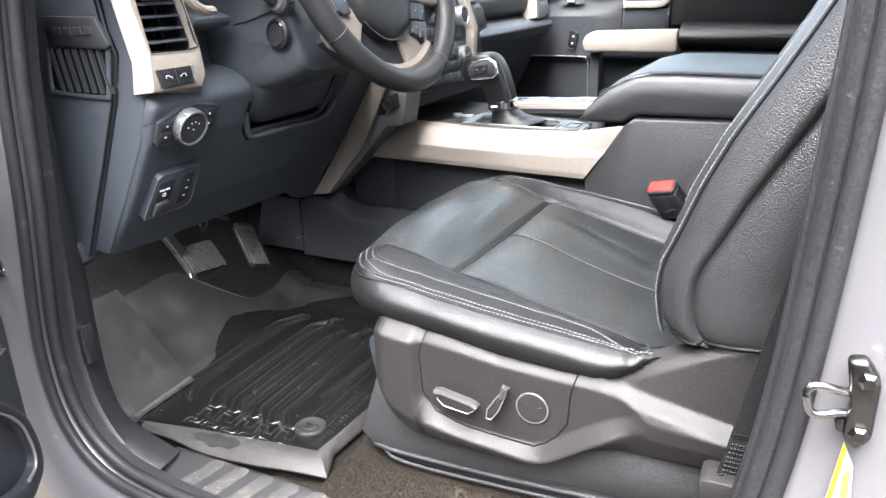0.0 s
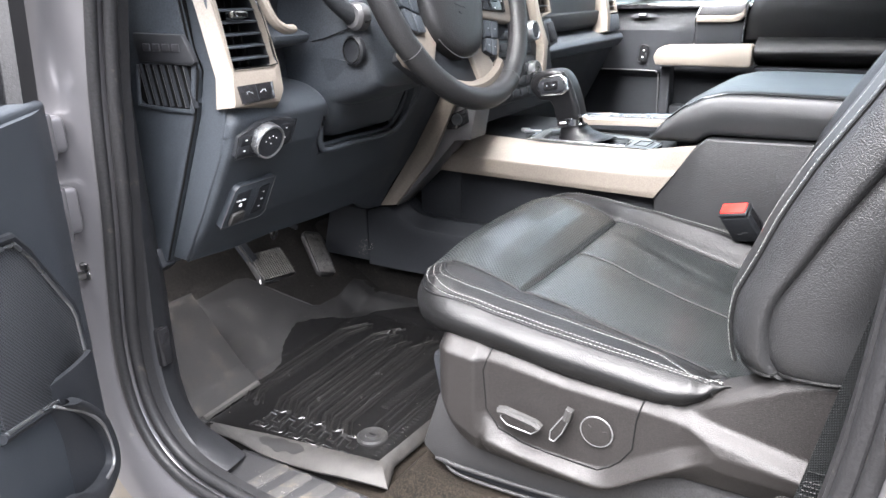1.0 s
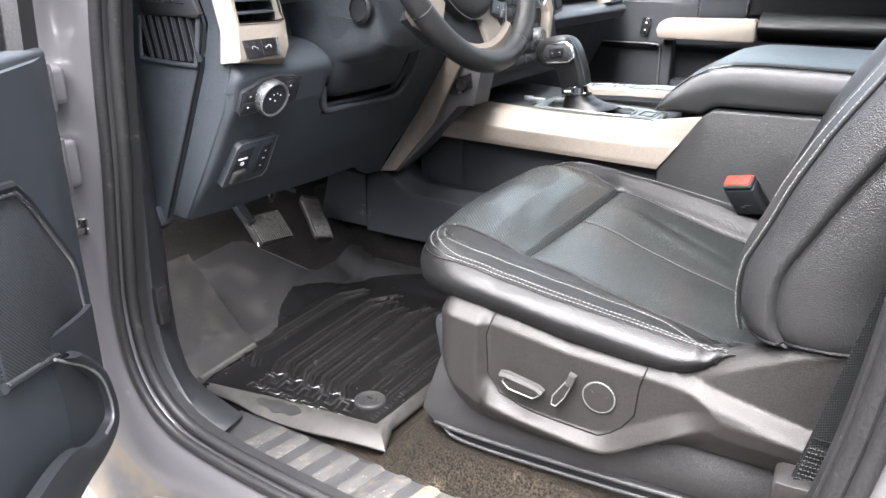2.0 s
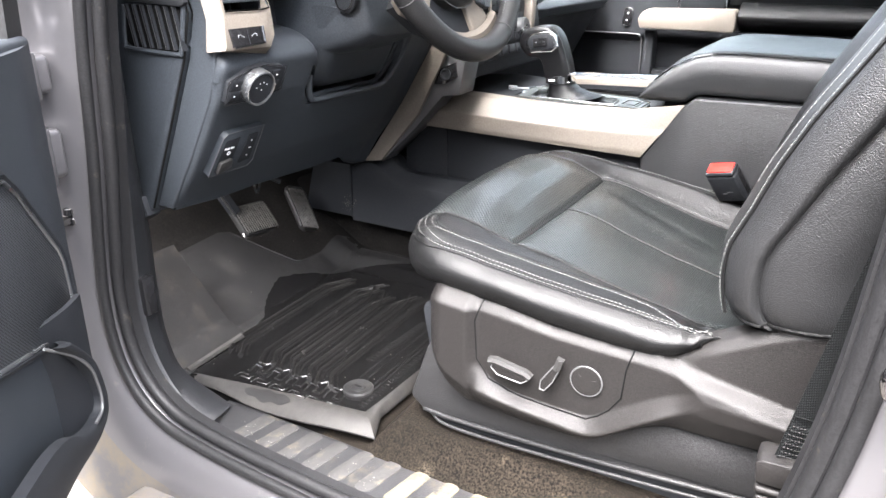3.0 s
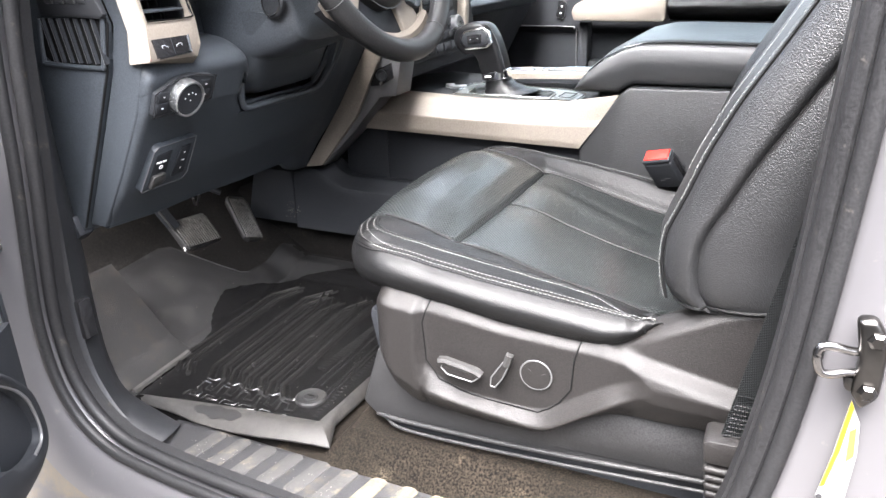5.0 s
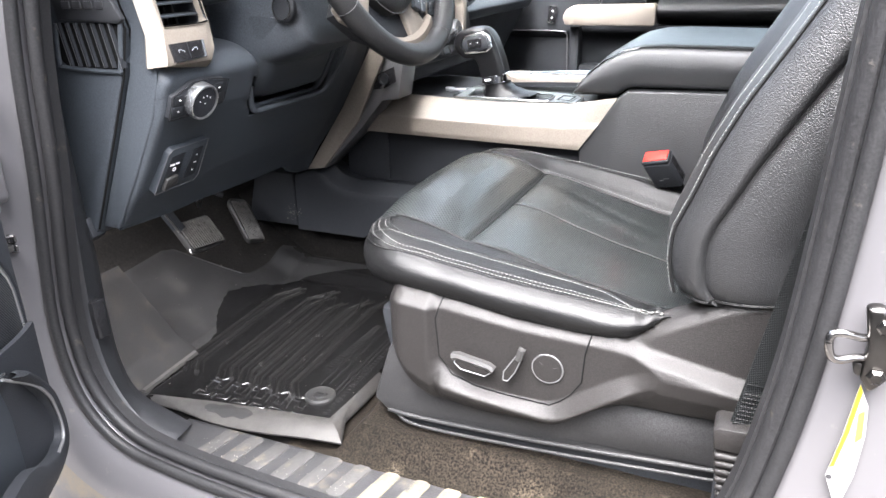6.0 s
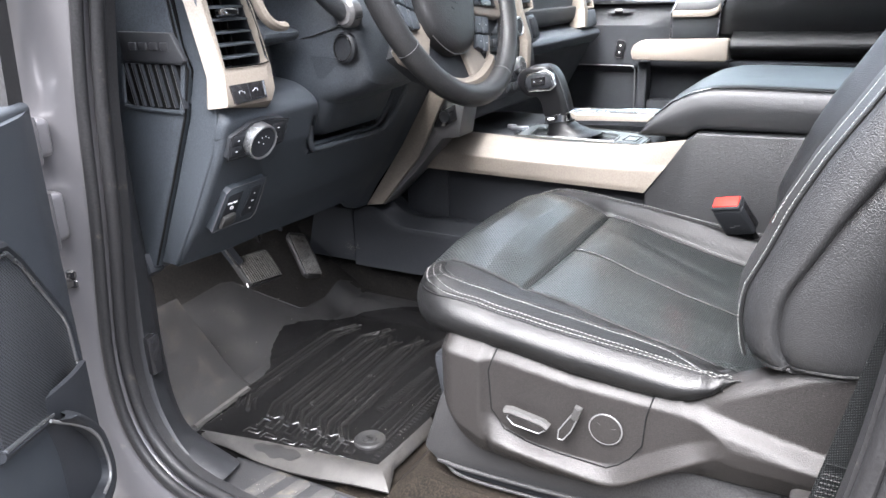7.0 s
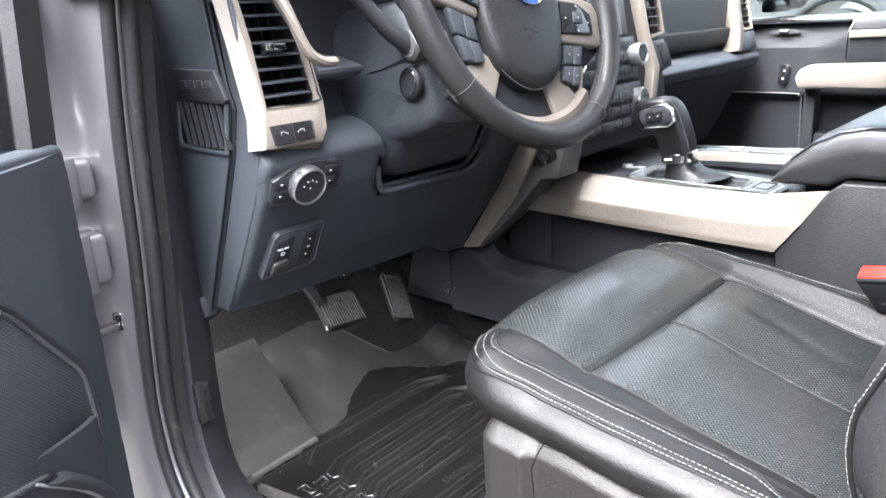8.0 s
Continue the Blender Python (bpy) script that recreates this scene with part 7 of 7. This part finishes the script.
def pocket(u, v):
    """Bulging lower pocket of the door."""
    path = spline([(0.150, 0.262, 0), (0.118, 0.238, 0), (0.084, 0.204, 0), (0.068, 0.165, 0), (0.064, 0.136, 0), (0.070, 0.110, 0), (0.088, 0.093, 0), (0.13, 0.083, 0), (0.25, 0.080, 0), (0.6, 0.085, 0)], 60)
    inner = spline([(0.210, 0.280, 0), (0.178, 0.252, 0), (0.149, 0.221, 0), (0.136, 0.195, 0), (0.131, 0.172, 0), (0.139, 0.159, 0), (0.165, 0.160, 0), (0.201, 0.172, 0), (0.300, 0.214, 0), (0.6, 0.245, 0)], 60)
    i = min(59, int(u * 59))
    p, q = path[i], inner[i]
    return DD @ Vector((p.x + (q.x - p.x) * v, p.y + (q.y - p.y) * v, -0.012 + 0.055 * math.sin(math.pi * v * 0.60) ** 0.8))


def pocket_bowl(u, v):
    """Inside of the pocket: a smooth hollow behind the rim."""
    s0, z0 = 0.115 + 0.47 * u, 0.145 + 0.150 * v
    return DD @ Vector((s0, z0, 0.034 - 0.060 * soft(u / 0.35) * (1 - 0.35 * soft((v - 0.45) / 0.5))))


part("map_pocket", sheet(pocket, 59, 14, 0.012, inward), plastic_dim, ddoor, "dark map pocket rim", sharp=70)
part("pocket_line", moved(tube(spline([(0.210, 0.280, 0.022), (0.178, 0.252, 0.038), (0.149, 0.221, 0.041), (0.136, 0.195, 0.041), (0.131, 0.172, 0.041), (0.139, 0.159, 0.041), (0.165, 0.160, 0.041)], 40), 0.0018, 8, (0, 0, 1)), DD), silver_line, ddoor, "thin silver pocket line")
part("pocket_inside", sheet(pocket_bowl, 40, 20, 0.006, inward), plastic_dim, ddoor, "smooth grey inside of the pocket", sharp=70)
for z, h in ((0.512, 0.045), (0.418, 0.06)):
    part("hinge", join(box((-0.872, -0.900, z - h / 2), (-0.838, -0.855, z + h / 2), 0.008, 3),
                       moved(lathe([(0.011, -h / 2 - 0.004), (0.012, -h / 2), (0.012, h / 2), (0.011, h / 2 + 0.004)], 16), Matrix.Translation((-0.836, -0.888, z)))), paint, ddoor, "grey painted steel hinge")
check = thing("door_check", (-0.86, -0.84, 0.325), "black and steel door check strap at the pillar", "door check")
part("strap", box((-0.876, -0.905, 0.320), (-0.862, -0.838, 0.328), 0.002), steel, check)
part("roller", moved(lathe([(0.006, -0.012), (0.010, -0.010), (0.010, -0.003), (0.007, 0.0), (0.010, 0.003), (0.010, 0.010), (0.006, 0.012)], 16), Matrix.Translation((-0.868, -0.845, 0.329))), gloss_black, check)
part("bracket", box((-0.890, -0.842, 0.312), (-0.858, -0.832, 0.346), 0.003), steel, check)

webbing_thread = material("dull_thread", (0.020, 0.0195, 0.019), 0.8)
# ---- belt, anchor, buckle, striker, label ----
belt = thing("seat_belt", (0.0, -0.76, 0.2), "black woven seat belt hanging inside the rear pillar", "seat belt")


def belt_point(u, v):
    c = Vector((-0.002, -0.758, 0.205)).lerp(Vector((0.093, -0.755, 0.72)), u)
    w = Vector((1.0, 0.25, -0.17)).normalized()
    return c + w * (v - 0.5) * 0.046 + Vector((0, 0.004 * math.sin(u * 5), 0))


part("webbing", sheet(belt_point, 40, 6, 0.0015, (0, 1, 0)), webbing, belt, "ribbed black webbing")
fold = sheet(lambda u, v: belt_point(0.015 + 0.10 * u, 0.04 + 0.92 * v) + Vector((0, -0.0035 - 0.001 * math.sin(u * 20), 0)), 12, 6, 0.0015, (0, 1, 0))
part("webbing_fold", fold, webbing, belt, "doubled stitched webbing end")
for k in range(9):
    p, q = belt_point(0.025 + 0.009 * k, 0.06), belt_point(0.025 + 0.009 * k, 0.94)
    part("stitching", stitches([p + Vector((0, -0.0055, 0)), q + Vector((0, -0.0055, 0))], 0.0032, 0.0022, 0.0006, (0, 1, 0)), webbing_thread, belt)
anchor = thing("belt_anchor", (-0.01, -0.76, 0.16), "dark plastic belt anchor with a ribbed boot", "belt anchor")
part("cap", prism([(-0.033, 0.197), (-0.036, 0.219), (-0.030, 0.222), (0.022, 0.224), (0.022, 0.197)], "y", -0.778, -0.742, 0.003), shield_mat, anchor)
for k in range(7):
    z = 0.191 - 0.0090 * k
    part("boot_rib", box((-0.033 + 0.0012 * k, -0.780, z - 0.0034), (0.020, -0.742, z + 0.0034), 0.003, 3), shield_mat, anchor)
part("boot_core", box((-0.030, -0.774, 0.06), (0.016, -0.746, 0.19), 0.004), plastic_dim, anchor)

buckle = thing("belt_buckle", (-0.165, -0.235, 0.28), "black seat belt buckle with a red release button", "belt buckle")
BK = frame_at((-0.1660, -0.2450, 0.3140), (0.98, -0.15, 0.057), (-0.13, -0.58, 0.80)) @ pose(0, 0, 0, 0, 0, 13)      # along its width, up along the stalk, and out of the face
housing = part("housing", moved(box((-0.024, -0.031, -0.025), (0.022, 0.0255, 0.0), 0.004, 3), BK), plastic_dim, buckle)
part("top_band", moved(box((-0.0235, 0.0262, -0.0248), (0.0215, 0.0330, -0.0002), 0.003, 3), BK), plastic_dim, housing)
part("side_gap", moved(box((0.0212, -0.024, -0.020), (0.0226, 0.024, -0.010), 0.0004), BK), gloss_black, housing)
part("release_button", moved(box((-0.0205, 0.030, -0.0225), (0.0185, 0.0345, -0.0035), 0.0015), BK), red_plastic, buckle, "bright red release button")
for dx, ln in ((-0.006, 0.007), (0.003, 0.009)):
    part("raised_mark", moved(box((dx - ln / 2, -0.010 + 0.4 * dx, -0.0004), (dx + ln / 2, -0.0085 + 0.4 * dx, 0.0005), 0), BK), badge_mat, housing)
part("stalk", moved(box((-0.012, -0.11, -0.022), (0.012, -0.030, -0.008), 0.003), BK), deep_black, buckle)

striker = thing("door_striker", (0.06, -0.855, 0.36), "worn steel door striker loop bolted to the pillar", "striker")
loop_steel = material("bright_steel", (0.27, 0.26, 0.255), 0.22, metal=1.0, mottle=0.4, mottle_size=80)
dark_steel = material("dark_oiled_steel", (0.09, 0.086, 0.082), 0.30, metal=1.0, mottle=0.4, mottle_size=60)
part("plate", prism([(0.056, 0.408), (0.068, 0.410), (0.078, 0.395), (0.078, 0.352), (0.068, 0.340), (0.060, 0.352), (0.062, 0.378)], "y", -0.874, -0.860, 0.004, 3), dark_steel, striker, "dark steel striker plate")
part("loop", tube(spline([(0.064, -0.866, 0.383), (0.057, -0.870, 0.3835), (0.046, -0.876, 0.3875), (0.038, -0.879, 0.388), (0.0355, -0.880, 0.382), (0.038, -0.880, 0.371), (0.044, -0.878, 0.367), (0.055, -0.872, 0.3675), (0.066, -0.866, 0.3665)], 34), 0.0032, 10), loop_steel, striker, "bright steel loop")
for x, z in ((0.070, 0.396), (0.070, 0.356)):
    part("bolt", moved(lathe([(0.0065, 0.0), (0.0065, 0.003), (0.004, 0.005), (0.001, 0.005)], 6), frame_at((x, -0.8735, z), (1, 0, 0), (0, 0, 1))), dark_steel, striker)
part("clip", prism([(0.054, 0.364), (0.061, 0.364), (0.061, 0.352), (0.056, 0.354)], "y", -0.872, -0.860, 0.002), dark_steel, striker)
sticker = thing("warning_label", (0.06, -0.852, 0.28), "white and yellow printed label on the rear pillar", "label")
paper = part("paper", prism([(0.063, 0.343), (0.071, 0.325), (0.073, 0.300), (0.071, 0.262), (0.064, 0.226), (0.052, 0.257), (0.058, 0.296)], "y", -0.8660, -0.8640, 0), white_label, sticker)
part("yellow_band", prism([(0.063, 0.343), (0.0655, 0.337), (0.062, 0.300), (0.0565, 0.268), (0.0535, 0.266), (0.0585, 0.298)], "y", -0.8665, -0.8660, 0), yellow, paper)
part("orange_block", prism([(0.0655, 0.318), (0.0695, 0.322), (0.0712, 0.298), (0.0668, 0.292)], "y", -0.8665, -0.8660, 0), material("orange_print", (0.8, 0.42, 0.03), 0.4, mottle=0.03), paper)
part("print_mark", moved(lathe([(0.0012, 0), (0.0022, 0), (0.0022, 0.0005), (0.0012, 0.0005)], 14), frame_at((0.0545, -0.8660, 0.257), (1, 0, 0), (0, 0, 1))), plain_letters, paper)
for k in range(5):
    part("print_bar", prism([(0.0600, 0.283 - 0.008 * k), (0.0690, 0.286 - 0.008 * k), (0.0688, 0.2845 - 0.008 * k), (0.0600, 0.2815 - 0.008 * k)], "y", -0.8664, -0.8660, 0), dash_print, paper)
structure("pillar_rear", prism([(0.070, -0.848), (0.10, -0.850), (0.15, -0.90), (0.24, -0.90), (0.24, -0.80), (0.070, -0.80)], "z", -0.05, 1.25, 0.006), paint, "grey painted rear door pillar", "pillar")
structure("trim_rear", prism([(0.115, -0.79), (0.22, -0.79), (0.22, -0.735), (0.125, -0.735)], "z", 0.0, 1.25, 0.006), plastic, "dark plastic cover of the rear pillar", "trim")

# windscreen and its pillar on the driver's side
wind = structure("windshield", prism([(-1.15, 0.72), (-0.46, 1.27), (-0.46, 1.275), (-1.15, 0.725)], "y", -0.80, 0.90, 0), pane_glass, "sloping clear windscreen glass", "windscreen")
wind.visible_shadow = False
structure("cowl", prism([(-1.36, 0.60), (-1.10, 0.76), (-0.98, 0.78), (-1.0, 0.70), (-1.36, 0.55)], "y", -0.80, 0.90, 0.01), plastic_dim, "dark dashboard top under the windscreen", "cowl")
structure("pillar_windshield", prism([(-0.90, 0.70), (-0.74, 0.70), (-0.36, 1.20), (-0.46, 1.24)], "y", -0.86, -0.77, 0.01), paint, "grey painted windscreen pillar", "pillar")
